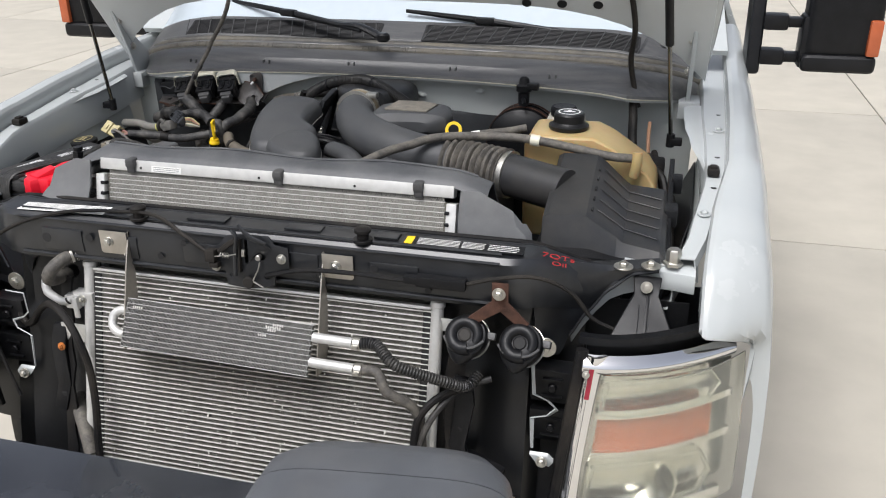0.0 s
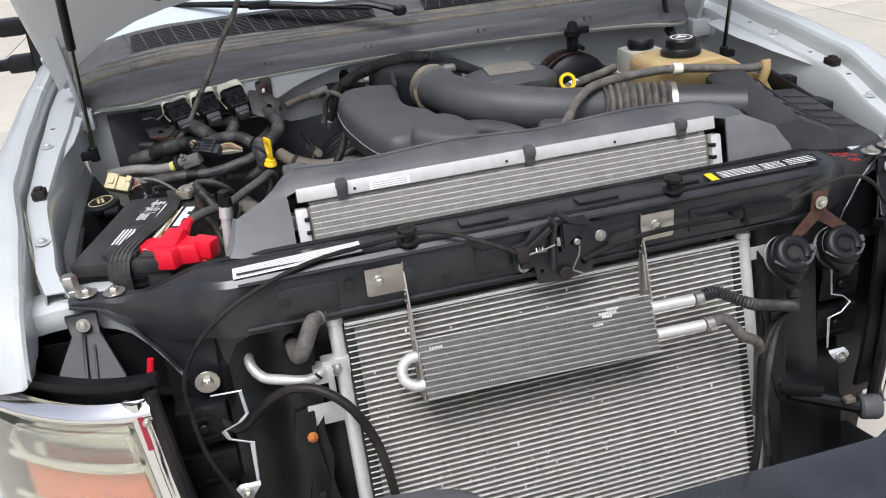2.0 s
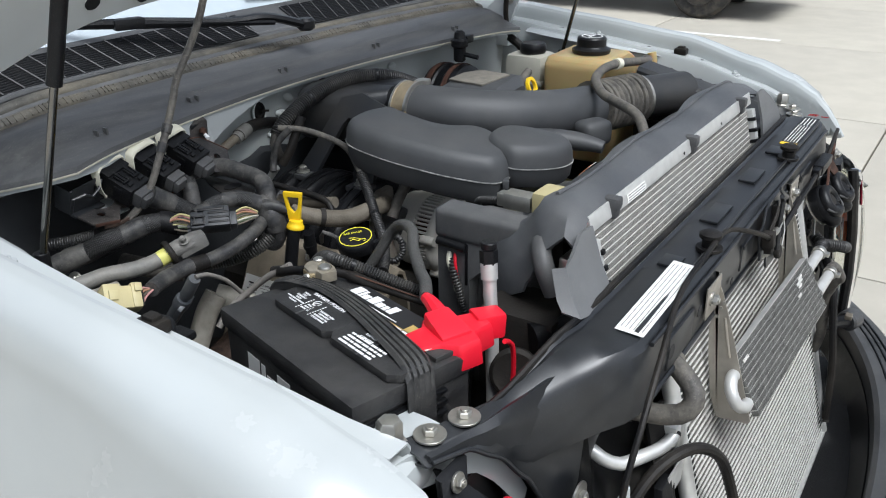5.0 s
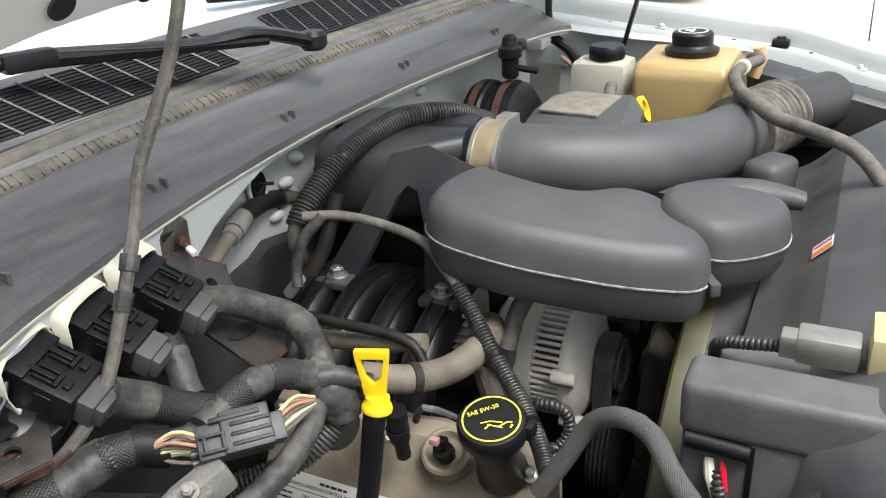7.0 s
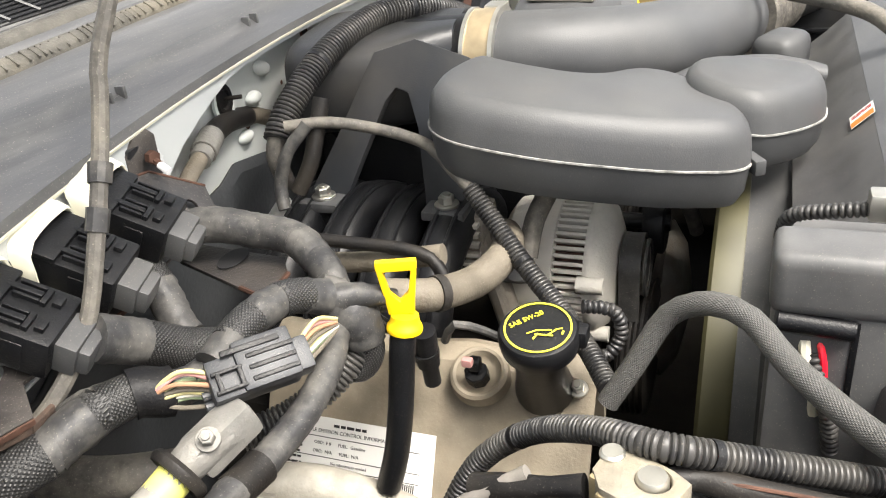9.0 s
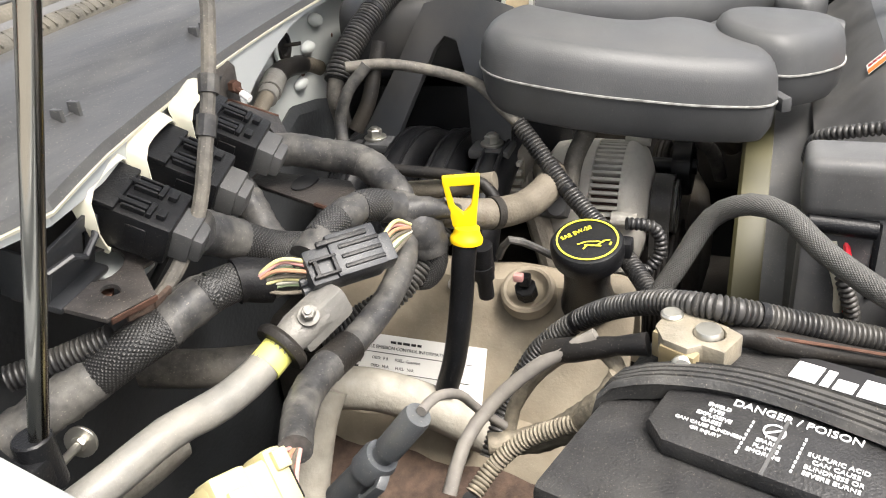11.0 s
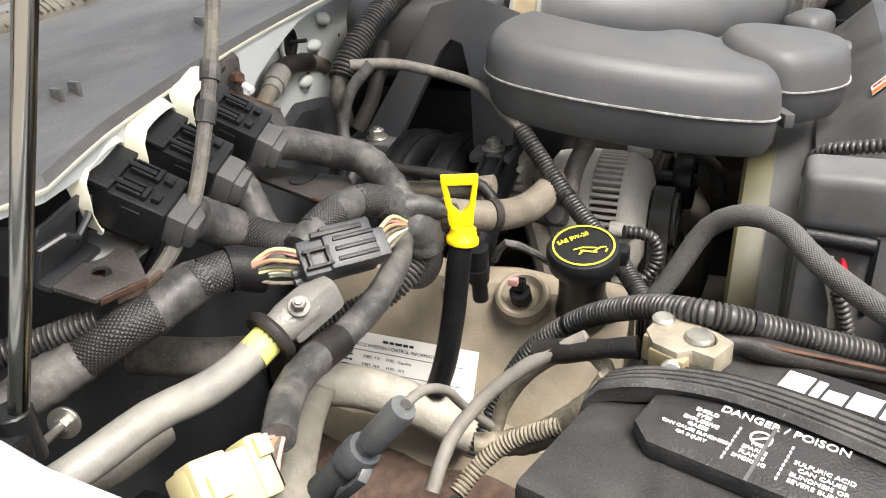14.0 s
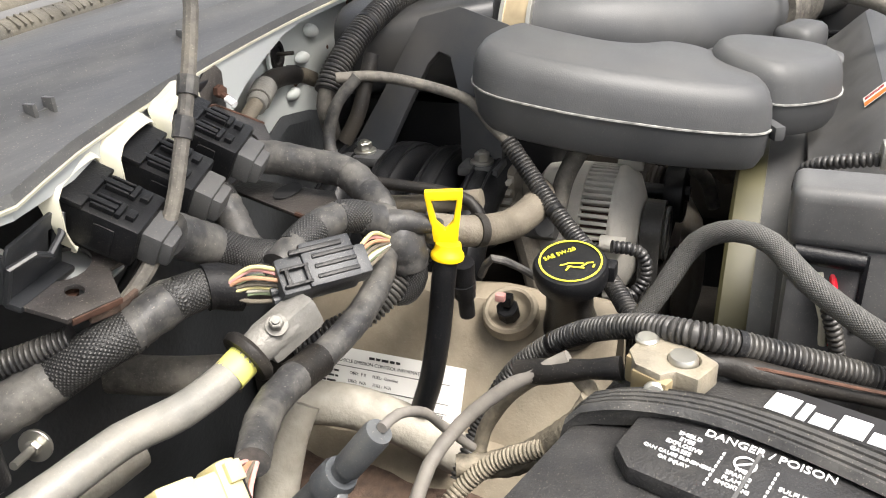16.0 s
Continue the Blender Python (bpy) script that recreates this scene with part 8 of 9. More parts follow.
part("tensioner", merge(revolve([(0.012, 0), (0.036, 0), (0.038, 0.003), (0.038, 0.023), (0.034, 0.026), (0.012, 0.022)], (-0.035, 0.53, 1.115), (0, -1, 0), 32), sweep([Vector((-0.035, 0.56, 1.115)), Vector((-0.035, 0.5, 1.115))], 0.01, 12)), M_PLASTIC, bd)
part("outlet_neck", merge(tube([(0.02, 0.52, 1.13), (0.05, 0.5, 1.13), (0.09, 0.48, 1.115), (0.11, 0.46, 1.09)], 0.018, 14), box((0.0, 0.52, 1.15), (0.05, 0.03, 0.03), 0.008)), M_CASTALU, bd)
part("fan_clutch", revolve([(0.03, 0), (0.05, 0.01), (0.1, 0.02), (0.11, 0.03), (0.08, 0.05), (0.03, 0.06)], (0.06, 0.54, 0.95), (0, -1, 0), 32), M_CASTALU, bd)
part("bracket", merge(tube([(0.0, 0.6, 1.16), (0.06, 0.58, 1.17), (0.1, 0.54, 1.13)], 0.02, 10), box((0.04, 0.62, 1.14), (0.12, 0.06, 0.08), 0.012)), M_IRON, bd)

# right side of the bay
dg = thing("coolant_bottle", "yellowed translucent coolant bottle with black cap", "coolant bottle", (0.64, 0.58, 1.05))
part("tank", prism([(0.495, 0.505, 1.08), (0.495, 0.505, 1.32), (0.51, 0.505, 1.338), (0.66, 0.505, 1.34), (0.70, 0.505, 1.322), (0.79, 0.505, 1.262), (0.815, 0.505, 1.225), (0.82, 0.505, 1.08)], (0, 0.165, 0), 0.016, 3), M_DEGAS, dg)
part("neck", disc((0.592, 0.584, 1.33), (0, 0, 1), 0.04, 0.014, 28), M_DEGAS, dg)
cpp = part("cap", revolve([(0.047, 0), (0.049, 0.004), (0.049, 0.01), (0.04, 0.014), (0.037, 0.018), (0.037, 0.036), (0.034, 0.04), (0.005, 0.041)], (0.592, 0.584, 1.34), n=32), M_PLASTIC, dg, "black ribbed screw cap")
part("symbol", merge(annulus(0.024, 0.027, 0.0006, (0.592, 0.584, 1.381)), box((0.592, 0.584, 1.3815), (0.028, 0.006, 0.0008), 0), box((0.592, 0.592, 1.3815), (0.01, 0.012, 0.0008), 0)), M_WINK, cpp)
part("spout", sweep([Vector((0.76, 0.49, 1.262)), Vector((0.765, 0.48, 1.3)), Vector((0.765, 0.485, 1.32))], 0.012, 12), M_DEGAS, dg)
bk = thing("brake_reservoir", "milky brake fluid reservoir with black cap", "brake reservoir", (0.53, 0.76, 1.15))
part("tank", merge(box((0.566, 0.742, 1.255), (0.1, 0.11, 0.15), 0.02), box((0.566, 0.742, 1.26), (0.108, 0.118, 0.012), 0.004)), M_MILK, bk)
part("cap", revolve([(0.032, 0), (0.034, 0.003), (0.034, 0.02), (0.03, 0.026), (0.005, 0.026)], (0.561, 0.735, 1.33), n=28), M_PLASTIC, bk)
part("master_cylinder", sweep([Vector((0.55, 0.69, 1.16)), Vector((0.55, 0.87, 1.17))], 0.03, 16), M_CASTALU, bk)
bb = thing("brake_booster", "black round brake booster with rust streaks", "brake booster", (0.45, 0.9, 1.1))
part("shell", revolve([(0.02, 0), (0.07, 0.004), (0.1, 0.02), (0.104, 0.05), (0.1, 0.055), (0.1, 0.075), (0.104, 0.08), (0.1, 0.11), (0.08, 0.125), (0.04, 0.13)], (0.43, 0.965, 1.2), (0, -1, 0.05), 40), M_PLASTIC, bb)
for q in (0.03, 0.082):
    part("rust_band", turned(annulus(0.1035, 0.1048, 0.014, (0, 0, q)), Matrix.Translation((0.43, 0.965, 1.2)) @ pose(0, 0, 0, 87, 0, 0)), M_RUST, bb)
vs = thing("vacuum_valve", "black valve and plug on the firewall", "valve", (0.43, 0.86, 1.33))
part("body", revolve([(0.012, 0), (0.016, 0.004), (0.016, 0.035), (0.022, 0.04), (0.022, 0.055), (0.016, 0.06), (0.013, 0.075), (0.007, 0.08)], (0.43, 0.88, 1.315), n=20), M_PLASTIC, vs)
part("plug", box((0.455, 0.872, 1.37), (0.035, 0.02, 0.02), 0.004), M_PLASTIC, vs)
part("nozzle", sweep([Vector((0.43, 0.87, 1.335)), Vector((0.44, 0.83, 1.328))], 0.006, 10), M_PLASTIC, vs)
solo("dipstick", merge(annulus(0.014, 0.0215, 0.007, (0.297, 0.603, 1.31), (0.05, -1, 0.4), 28), handle(frame_of((0.297, 0.603, 1.268), (1, 0, 0), (0, 0.25, 1)), 0.2), sweep([Vector((0.297, 0.603, 1.275)), Vector((0.3, 0.61, 1.2))], 0.006, 10)), M_YELLOW, "yellow ring handled transmission dipstick", "dipstick")
solo("hose", tube([(0.31, 0.66, 1.275), (0.36, 0.67, 1.285), (0.42, 0.69, 1.29), (0.47, 0.7, 1.3)], 0.011, 12), M_HOSE, "short tan vacuum hose", "hose")
solo("hose_label", sweep([Vector((0.33, 0.664, 1.28)), Vector((0.352, 0.669, 1.284))], 0.0115, 12), M_WHITE, "white tag on the vacuum hose", "tag")
ab = thing("air_filter_box", "black plastic air filter box with sloped ribbed lid", "air filter box", (0.7, 0.3, 1.0))
LX = ((0.584, None), (0.588, -0.008), (0.6, 0.0), (0.677, 0.0), (0.69, -0.008), (0.745, 1.009), (0.757, 1.0), (0.832, 0.994), (0.843, 0.984), (0.847, None))


def lid_pt(x, k, v):
    front = spline([(0.58, 0.21), (0.683, 0.218), (0.75, 0.188), (0.85, 0.168)], x)
    up, low = 1.258 + 0.059 * v, 1.219 + 0.032 * v
    z = 1.187 if k is None else up + k if k < 0.5 else low + k - 1.0
    return Vector((x, front + (0.457 - front) * v, z))


rings = [[lid_pt(x, k, v) for x, k in LX] for v in (0.0, 0.25, 0.5, 0.75, 1.0)]
first = [(p.x, p.y - 0.014, 1.187) for p in rings[0]]
last = [(p.x, p.y + 0.012, 1.187) for p in rings[-1]]
ldd = link("lid", bevelled(loft([first] + rings + [last]), 0.003, 2, 18), M_LID, ab, "angular black lid with a sloped louvred side", sharp=24)
for k in range(5):
    v = 0.2 + 0.16 * k
    part("rib", sweep([lid_pt(0.7, -0.012, v), lid_pt(0.743, 1.012, v), lid_pt(0.757, 1.003, v), lid_pt(0.826, 0.997, v - 0.04)], 0.0028, 8, flat=0.6), M_LID, ldd)
    part("slot", box(lid_pt(0.687, -0.005, v - 0.05), (0.004, 0.016, 0.004), 0.0, (0, 0, 0)), M_INK, ldd)
part("base", box((0.716, 0.315, 1.12), (0.265, 0.28, 0.14), 0.01), M_PLASTIC, ab)
for k in range(12):
    part("rib", box((0.592 + 0.0215 * k, 0.17, 1.14), (0.004, 0.012, 0.08), 0.001), M_PLASTIC, ab)
part("flange", box((0.716, 0.314, 1.186), (0.28, 0.31, 0.009), 0.003), M_PLASTIC, ab)
for s in (1,):
    solo("inner_panel", merge(prism([(0.84, 0.24, 1.16), (0.84, 0.62, 1.2), (0.84, 0.62, 1.27), (0.84, 0.4, 1.235), (0.84, 0.26, 1.19)], (0.012, 0, 0), 0.003), box((0.85, 0.38, 1.215), (0.03, 0.06, 0.04), 0.006), box((0.86, 0.52, 1.24), (0.025, 0.04, 0.04), 0.006)), M_PLASTIC, "black inner fender panel bolted beside the air box", "panel")
    solo("fastener", merge(hexbolt((0.84, 0.33, 1.2), (-1, 0, 0.3), 0.009, 0.007, 0.015)), M_STEEL, "bright bolt in the inner panel", "bolt")
solo("inner_panel", merge(prism([(-0.83, 0.2, 1.14), (-0.83, 0.44, 1.16), (-0.83, 0.42, 1.225), (-0.83, 0.24, 1.2)], (-0.01, 0, 0), 0.003), disc((-0.828, 0.26, 1.18), (1, 0, 0.3), 0.014, 0.006)), M_PLASTIC, "black inner fender panel beside the battery", "panel")
solo("cable_loom", tube([(0.73, 0.9, 1.33), (0.735, 0.86, 1.3), (0.74, 0.83, 1.24), (0.76, 0.78, 1.18)], 0.012, 10), M_RUBBER, "black wire bundle by the firewall", "cable")
solo("cable_loom", tube([(0.78, 0.9, 1.28), (0.78, 0.86, 1.25), (0.785, 0.83, 1.2)], 0.005, 8), M_COPPER, "orange wires by the firewall", "cable")
solo("wiring_cluster", merge(*[tube([(0.8 - 0.015 * k, 0.82 - 0.03 * k, 1.22), (0.82, 0.7 - 0.02 * k, 1.19 + 0.01 * k), (0.84, 0.58, 1.17), (0.845, 0.5 - 0.02 * k, 1.19)], 0.009, 8) for k in range(4)], box((0.8, 0.75, 1.2), (0.06, 0.06, 0.05), 0.01)), M_RUBBER, "dark tangle of cables beside the coolant bottle", "cables")
# Plain dark block added to fill the space below the air box.
solo("dark_filler", box((0.72, 0.5, 0.95), (0.3, 0.7, 0.3), 0.02), M_IRON, "plain dark block filling the space below the air box", "panel")
solo("hood_cable", tube([(0.69, 0.82, 1.7), (0.72, 0.86, 1.55), (0.715, 0.9, 1.45), (0.73, 0.91, 1.37), (0.745, 0.9, 1.32)], 0.0075, 10), M_RUBBER, "black cable loop from the hood to the firewall", "cable")
solo("hood_cable", tube([(-0.390, 0.830, 1.737), (-0.404, 0.835, 1.677), (-0.446, 0.842, 1.554), (-0.508, 0.846, 1.460), (-0.520, 0.844, 1.437), (-0.544, 0.837, 1.399), (-0.580, 0.830, 1.344), (-0.610, 0.831, 1.295), (-0.645, 0.845, 1.255), (-0.690, 0.870, 1.225)], 0.0062, 10), M_HOSE, "dusty rubber washer hose drooping from the hood", "hose")
solo("tape_wrap", sweep([Vector(p) for p in [(-0.548, 0.836, 1.392), (-0.556, 0.834, 1.38)]], 0.0085, 10, wob=0.1), M_TAPE, "tan tape on the washer hose", "tape")
solo("tape_wrap", sweep([Vector(p) for p in [(-0.566, 0.832, 1.366), (-0.575, 0.831, 1.352)]], 0.0085, 10, wob=0.1), M_TAPE, "tan tape on the washer hose", "tape")

# relay boxes on the firewall
for k, (x, y, z) in enumerate(((-0.63, 0.866, 1.312), (-0.559, 0.871, 1.316), (-0.488, 0.877, 1.32))):
    rb = thing("relay_module", "black plastic relay module held by an ivory clip", "relay module", (x, y, z - 0.05), "relay modules")
    RM = pose(x, y, z, 28, -8, 12) @ Matrix.Scale(0.83, 4)
    cs = part("case", turned(box((0, 0, -0.004), (0.06, 0.08, 0.042), 0.004), RM), M_PLASTIC, rb)
    part("lid", turned(box((0, 0.024, 0.019), (0.062, 0.024, 0.006), 0.002), RM), M_PLASTIC, rb)
    part("band", turned(box((0, -0.01, -0.006), (0.063, 0.02, 0.03), 0.003), RM), M_PLASTIC, rb)
    for j in range(2):
        for dx, dy, w, d in ((0, 0.008, 0.006, 0.03), (0.007, 0.004, 0.003, 0.022), (-0.007, 0.004, 0.003, 0.022), (0, -0.01, 0.018, 0.005), (0, -0.02, 0.011, 0.008)):
            part("latch", turned(box((-0.0145 + 0.029 * j + dx, -0.006 + dy, 0.0195), (w, d, 0.0055), 0.0012), RM), M_PLASTIC, rb)
    part("plug", turned(merge(box((0.0, -0.046, -0.006), (0.04, 0.024, 0.032), 0.003), box((0, -0.06, -0.008), (0.032, 0.016, 0.027), 0.005)), RM), M_PLASTIC_GREY, rb)
    line = [Vector(p) for p in ((-0.034, 0.014, -0.026), (-0.036, 0.013, -0.025), (-0.04, 0.016, -0.016), (-0.044, 0.021, -0.003), (-0.0455, 0.024, 0.003), (-0.043, 0.031, 0.012), (-0.041, 0.037, 0.022), (-0.039, 0.04, 0.027), (-0.034, 0.043, 0.031), (-0.024, 0.046, 0.032), (-0.01, 0.046, 0.0315), (0.006, 0.046, 0.032), (0.02, 0.045, 0.0325), (0.029, 0.043, 0.031), (0.034, 0.04, 0.026), (0.037, 0.034, 0.014), (0.0385, 0.028, 0.002), (0.041, 0.02, -0.012))]
    strip = []
    for i, p in enumerate(line):
        w = 0.013 + 0.013 * min(1.0, max(0.0, (p.z + 0.002) / 0.03)) + 0.0015 * math.sin(i * 1.7)
        flat = min(1.0, max(0.0, (p.z - 0.02) / 0.01))
        strip.append([(p.x, p.y + w * (j / 8 - 0.5), p.z + flat * (0.0009 * (j % 2) - 0.004 * abs(j / 4 - 1) ** 3)) for j in range(9)])
    clip = part("clip", turned(sheet(strip, 0.0018), RM), M_IVORY, rb, "ivory plastic retaining clip with a ribbed top")
    part("hook", turned(box((-0.0335, 0.009, -0.0265), (0.004, 0.005, 0.006), 0.0012), RM), M_IVORY, clip)
bp = thing("mounting_plate", "rust-edged black steel mounting plate with holes", "mounting plate", (-0.6, 0.88, 1.24))
BPM = frame_of((-0.6, 0.875, 1.276), (1, 0.12, 0.02), (-0.02, 0.87, 0.25))


part("plate", turned(plate([(-0.12, 0.05), (-0.115, -0.02), (-0.075, -0.035), (-0.05, -0.01), (0.0, -0.02), (0.06, -0.03), (0.12, -0.025), (0.17, -0.03), (0.22, -0.015), (0.225, 0.035), (0.15, 0.05), (0.0, 0.045)], [circ(-0.085, -0.005, 0.007), circ(-0.062, 0.02, 0.024, 20, 0.72), circ(0.08, 0.008, 0.016, 16, 0.6), circ(0.195, 0.012, 0.008)], 0.004, 0.0005), BPM), M_PLATE, bp)
EPM = frame_of((-0.41, 0.886, 1.289), (0.084, -0.004, -0.012), (-0.025, 0.048, 0.05))
ep = part("end_plate", turned(plate([(-0.06, -0.014), (-0.02, -0.032), (0.01, -0.034), (0.028, -0.024), (0.024, -0.008), (0.032, 0.012), (-0.012, 0.046), (-0.05, 0.046)], [circ(0, 0, 0.0065)], 0.003, 0.0006), EPM), M_PLATE, bp, "stained steel end plate with a bolt hole")
part("rust_rim", turned(sweep([Vector((0.032, 0.012, 0.001)), Vector((-0.012, 0.046, 0.001)), Vector((-0.05, 0.046, 0.001))], 0.0016, 6), EPM), M_RUST, ep)
part("rust_edge", turned(box((-0.095, -0.03, 0.0), (0.04, 0.0016, 0.0052), 0.0005, (0, 0, -20)), BPM), M_RUST, bp)
part("rust_edge", turned(box((0.04, -0.027, 0.0), (0.07, 0.0016, 0.005), 0.0005, (0, 0, -9)), BPM), M_RUST, bp)
part("rust_patch", turned(disc((0.197, 0.014, 0.002), (0, 0, 1), 0.014, 0.0012, 14), BPM), M_RUST, bp)
part("panel_behind", turned(merge(box((-0.056, 0.02, -0.016), (0.07, 0.05, 0.004), 0.002)), BPM), M_PAINT, bp, "pale painted panel seen through the hole")
part("rust_disc", turned(disc((-0.078, 0.012, -0.012), (0, 0, 1), 0.013, 0.003, 20), BPM), M_RUST, bp)
part("flange", turned(merge(*[box((-0.088 + 0.02 * k, -0.036 + 0.006 * abs(k - 1), -0.006), (0.022, 0.004, 0.009), 0.0015, (0, 0, -24 + 22 * k)) for k in range(2)]), BPM), M_RUSTDARK, bp)
stamped = part("tab", turned(plate([(-0.028, -0.024), (0.03, -0.024), (0.032, 0.02), (0.024, 0.027), (-0.024, 0.022), (-0.028, 0.014)], [[(0.016, -0.012), (0.022, -0.012), (0.022, 0.014), (0.016, 0.014)]], 0.003, 0.0008), BPM @ pose(-0.09, 0.024, 0.022, 90, 0, 0)), M_SUPPORT, bp, "glossy black stamped bracket with a slot")
part("rim", turned(sweep([Vector(p) for p in ((-0.118, 0.024, 0.002), (-0.118, 0.02, 0.03), (-0.1, 0.014, 0.034), (-0.086, 0.013, 0.026), (-0.07, 0.015, 0.034), (-0.06, 0.022, 0.044))], 0.0028, 8), BPM), M_SUPPORT, stamped)
part("side", turned(box((-0.119, 0.04, 0.02), (0.003, 0.034, 0.04), 0.001), BPM), M_SUPPORT, stamped)
part("lower_lip", turned(box((-0.09, 0.018, 0.0), (0.06, 0.014, 0.006), 0.0025), BPM), M_SUPPORT, stamped)
part("tab", turned(box((0.19, 0.045, 0.03), (0.035, 0.008, 0.06), 0.003), BPM), M_SUPPORT, bp)
part("stud", merge(disc((-0.412, 0.915, 1.336), (-0.3, -1, 0.1), 0.0065, 0.008, 6), sweep([Vector((-0.413, 0.912, 1.335)), Vector((-0.416, 0.902, 1.331))], 0.0035, 8)), M_RUST, bp)
part("clip", sweep([Vector((-0.416, 0.903, 1.331)), Vector((-0.418, 0.893, 1.326))], 0.0036, 10), M_WINK, bp, "white wire tip")
part("back_tab", prism([(-0.435, 0.925, 1.29), (-0.395, 0.925, 1.29), (-0.392, 0.925, 1.35), (-0.4, 0.925, 1.358), (-0.42, 0.925, 1.356), (-0.435, 0.925, 1.345)], (0, -0.004, 0), 0.001), M_PLATE, bp)

# pipes and looms round the battery side
solo("fitting_bolt", merge(hexbolt((-0.742, 0.87, 1.18), (-1, -0.3, 0.2), 0.0058, 0.005, 0.0125), sweep([Vector((-0.75, 0.867, 1.182)), Vector((-0.77, 0.861, 1.186))], 0.0032, 8)), M_STEEL, "steel stud with a wide washer", "bolt")
ac = thing("refrigerant_hose", "silver-grey refrigerant hose with yellow band and block fitting", "hose", (-0.7, 0.75, 1.15))
part("hose", tube([(-0.82, 0.804, 1.204), (-0.79, 0.791, 1.209), (-0.75, 0.779, 1.213), (-0.71, 0.764, 1.21), (-0.675, 0.755, 1.212), (-0.648, 0.747, 1.22)], 0.0126, 16, wob=0.03), material("grey_rubber_hose", (0.17, 0.166, 0.153), 0.42, var=0.15, scale=60, bump=0.5, bump_scale=120, dust=0.5, dust_color=(0.27, 0.25, 0.21), dust_scale=20, speck=0.3), ac)
part("band", sweep([Vector(p) for p in [(-0.669, 0.753, 1.213), (-0.652, 0.749, 1.218)]], 0.0131, 18), M_PALEYEL, ac, "pale fluorescent yellow band")
part("fitting", merge(sweep(curve([(-0.65, 0.748, 1.219), (-0.636, 0.741, 1.225), (-0.615, 0.73, 1.23)]), [0.012, 0.0145, 0.0125], 16), box((-0.618, 0.733, 1.228), (0.05, 0.026, 0.028), 0.006, (0, -18, -25))), M_ALUDUST, ac, "dusty aluminium fitting")
part("collar", turned(revolve([(0.0135, -0.004), (0.021, -0.004), (0.0225, -0.001), (0.0225, 0.002), (0.02, 0.005), (0.0135, 0.005)], (0, 0, 0), n=28), Matrix.Translation((-0.6495, 0.748, 1.2185)) @ Vector((0, 0, 1)).rotation_difference(Vector((0.8, -0.3, 0.3))).to_matrix().to_4x4()), M_RUBBER, ac, "black rubber retaining ring")
part("nut", hexbolt((-0.634, 0.73, 1.238), (-0.5, -0.35, 0.8), 0.0055, 0.008, 0.0085), M_ALUDUST, ac)


def loom(name, pts, r, mat, label, cat="cable", **k):
    ribbed = k.get("rib", 0.0)
    ob = solo(name, tube(pts, r, k.pop("n", 14), **k), mat, label, cat)
    line = curve(pts)
    if ribbed and len(line) > 12:
        for u in (0.35, 0.72):
            i = int(u * len(line))
            part("cable_tie", sweep(line[i:i + 2] if (line[i + 1] - line[i]).length < 0.006 else [line[i], line[i].lerp(line[i + 1], 0.35)], (r if not isinstance(r, (list, tuple)) else r[0]) * 1.12, 14), M_PLASTIC, ob)
    return ob


def harness(pts, r, label, segs):
    """A harness thing made of taped and braided lengths; segs: (from, to, kind) along it."""
    line = curve(pts, 0.004)
    h = thing("wire_harness", label, "wiring harness", tuple(line[0]))
    n = len(line)
    for a, b, kind in segs:
        cut = line[max(0, int(a * n) - 1):int(b * n) + 1]
        if len(cut) < 3:
            continue
        q = r if not isinstance(r, (list, tuple)) else [r[min(len(r) - 1, int((a + (b - a) * u) * (len(r) - 1) + 0.5))] for u in (0, 0.5, 1)]
        if kind == "tape":
            part("tape_wrap", sweep(cut, q, 16, wob=0.08, wrap=0.1), M_TAPE, h, "dusty wrinkled black tape")
        elif kind == "smooth":
            part("tape_wrap", sweep(cut, q, 16, wob=0.03, wrap=0.05), M_TAPE, h)
        elif kind == "boot":
            part("rubber_boot", sweep(cut, [x * 1.15 for x in q] if isinstance(q, list) else q * 1.15, 16, wob=0.05), M_RUBBER, h)
        elif kind == "rib":
            part("loom", sweep(cut, q, 14, rib=0.0022, pitch=0.0045), M_LOOM, h)
        else:
            part("braided_sleeve", sweep(cut, [x * 0.97 for x in q] if isinstance(q, list) else q * 0.97, 18), M_BRAID, h, "black braided sleeve")
    return h


harness([(-0.43, 0.9, 1.273), (-0.41, 0.867, 1.272), (-0.4, 0.829, 1.264), (-0.4, 0.793, 1.26), (-0.41, 0.766, 1.249), (-0.43, 0.742, 1.242), (-0.44, 0.732, 1.227)], [0.018, 0.0165, 0.0165, 0.016, 0.015, 0.013], "thick dusty taped wiring harness over the manifold", [(0, 0.16, "tape"), (0.16, 0.6, "smooth"), (0.6, 1, "tape")])
harness([(-0.77, 0.909, 1.194), (-0.745, 0.888, 1.207), (-0.71, 0.865, 1.219), (-0.713, 0.868, 1.217), (-0.695, 0.843, 1.234), (-0.672, 0.827, 1.24), (-0.675, 0.83, 1.239), (-0.655, 0.822, 1.245), (-0.635, 0.812, 1.25), (-0.637, 0.814, 1.249), (-0.615, 0.798, 1.25), (-0.6, 0.783, 1.243), (-0.57, 0.766, 1.24)], [0.018, 0.018, 0.018, 0.0175, 0.017, 0.016, 0.014], "thick harness beside the fender with tape and braid", [(0, 0.27, "tape"), (0.27, 0.5, "braid"), (0.5, 0.67, "tape"), (0.67, 0.8, "braid"), (0.8, 0.88, "boot"), (0.88, 1, "tape")])
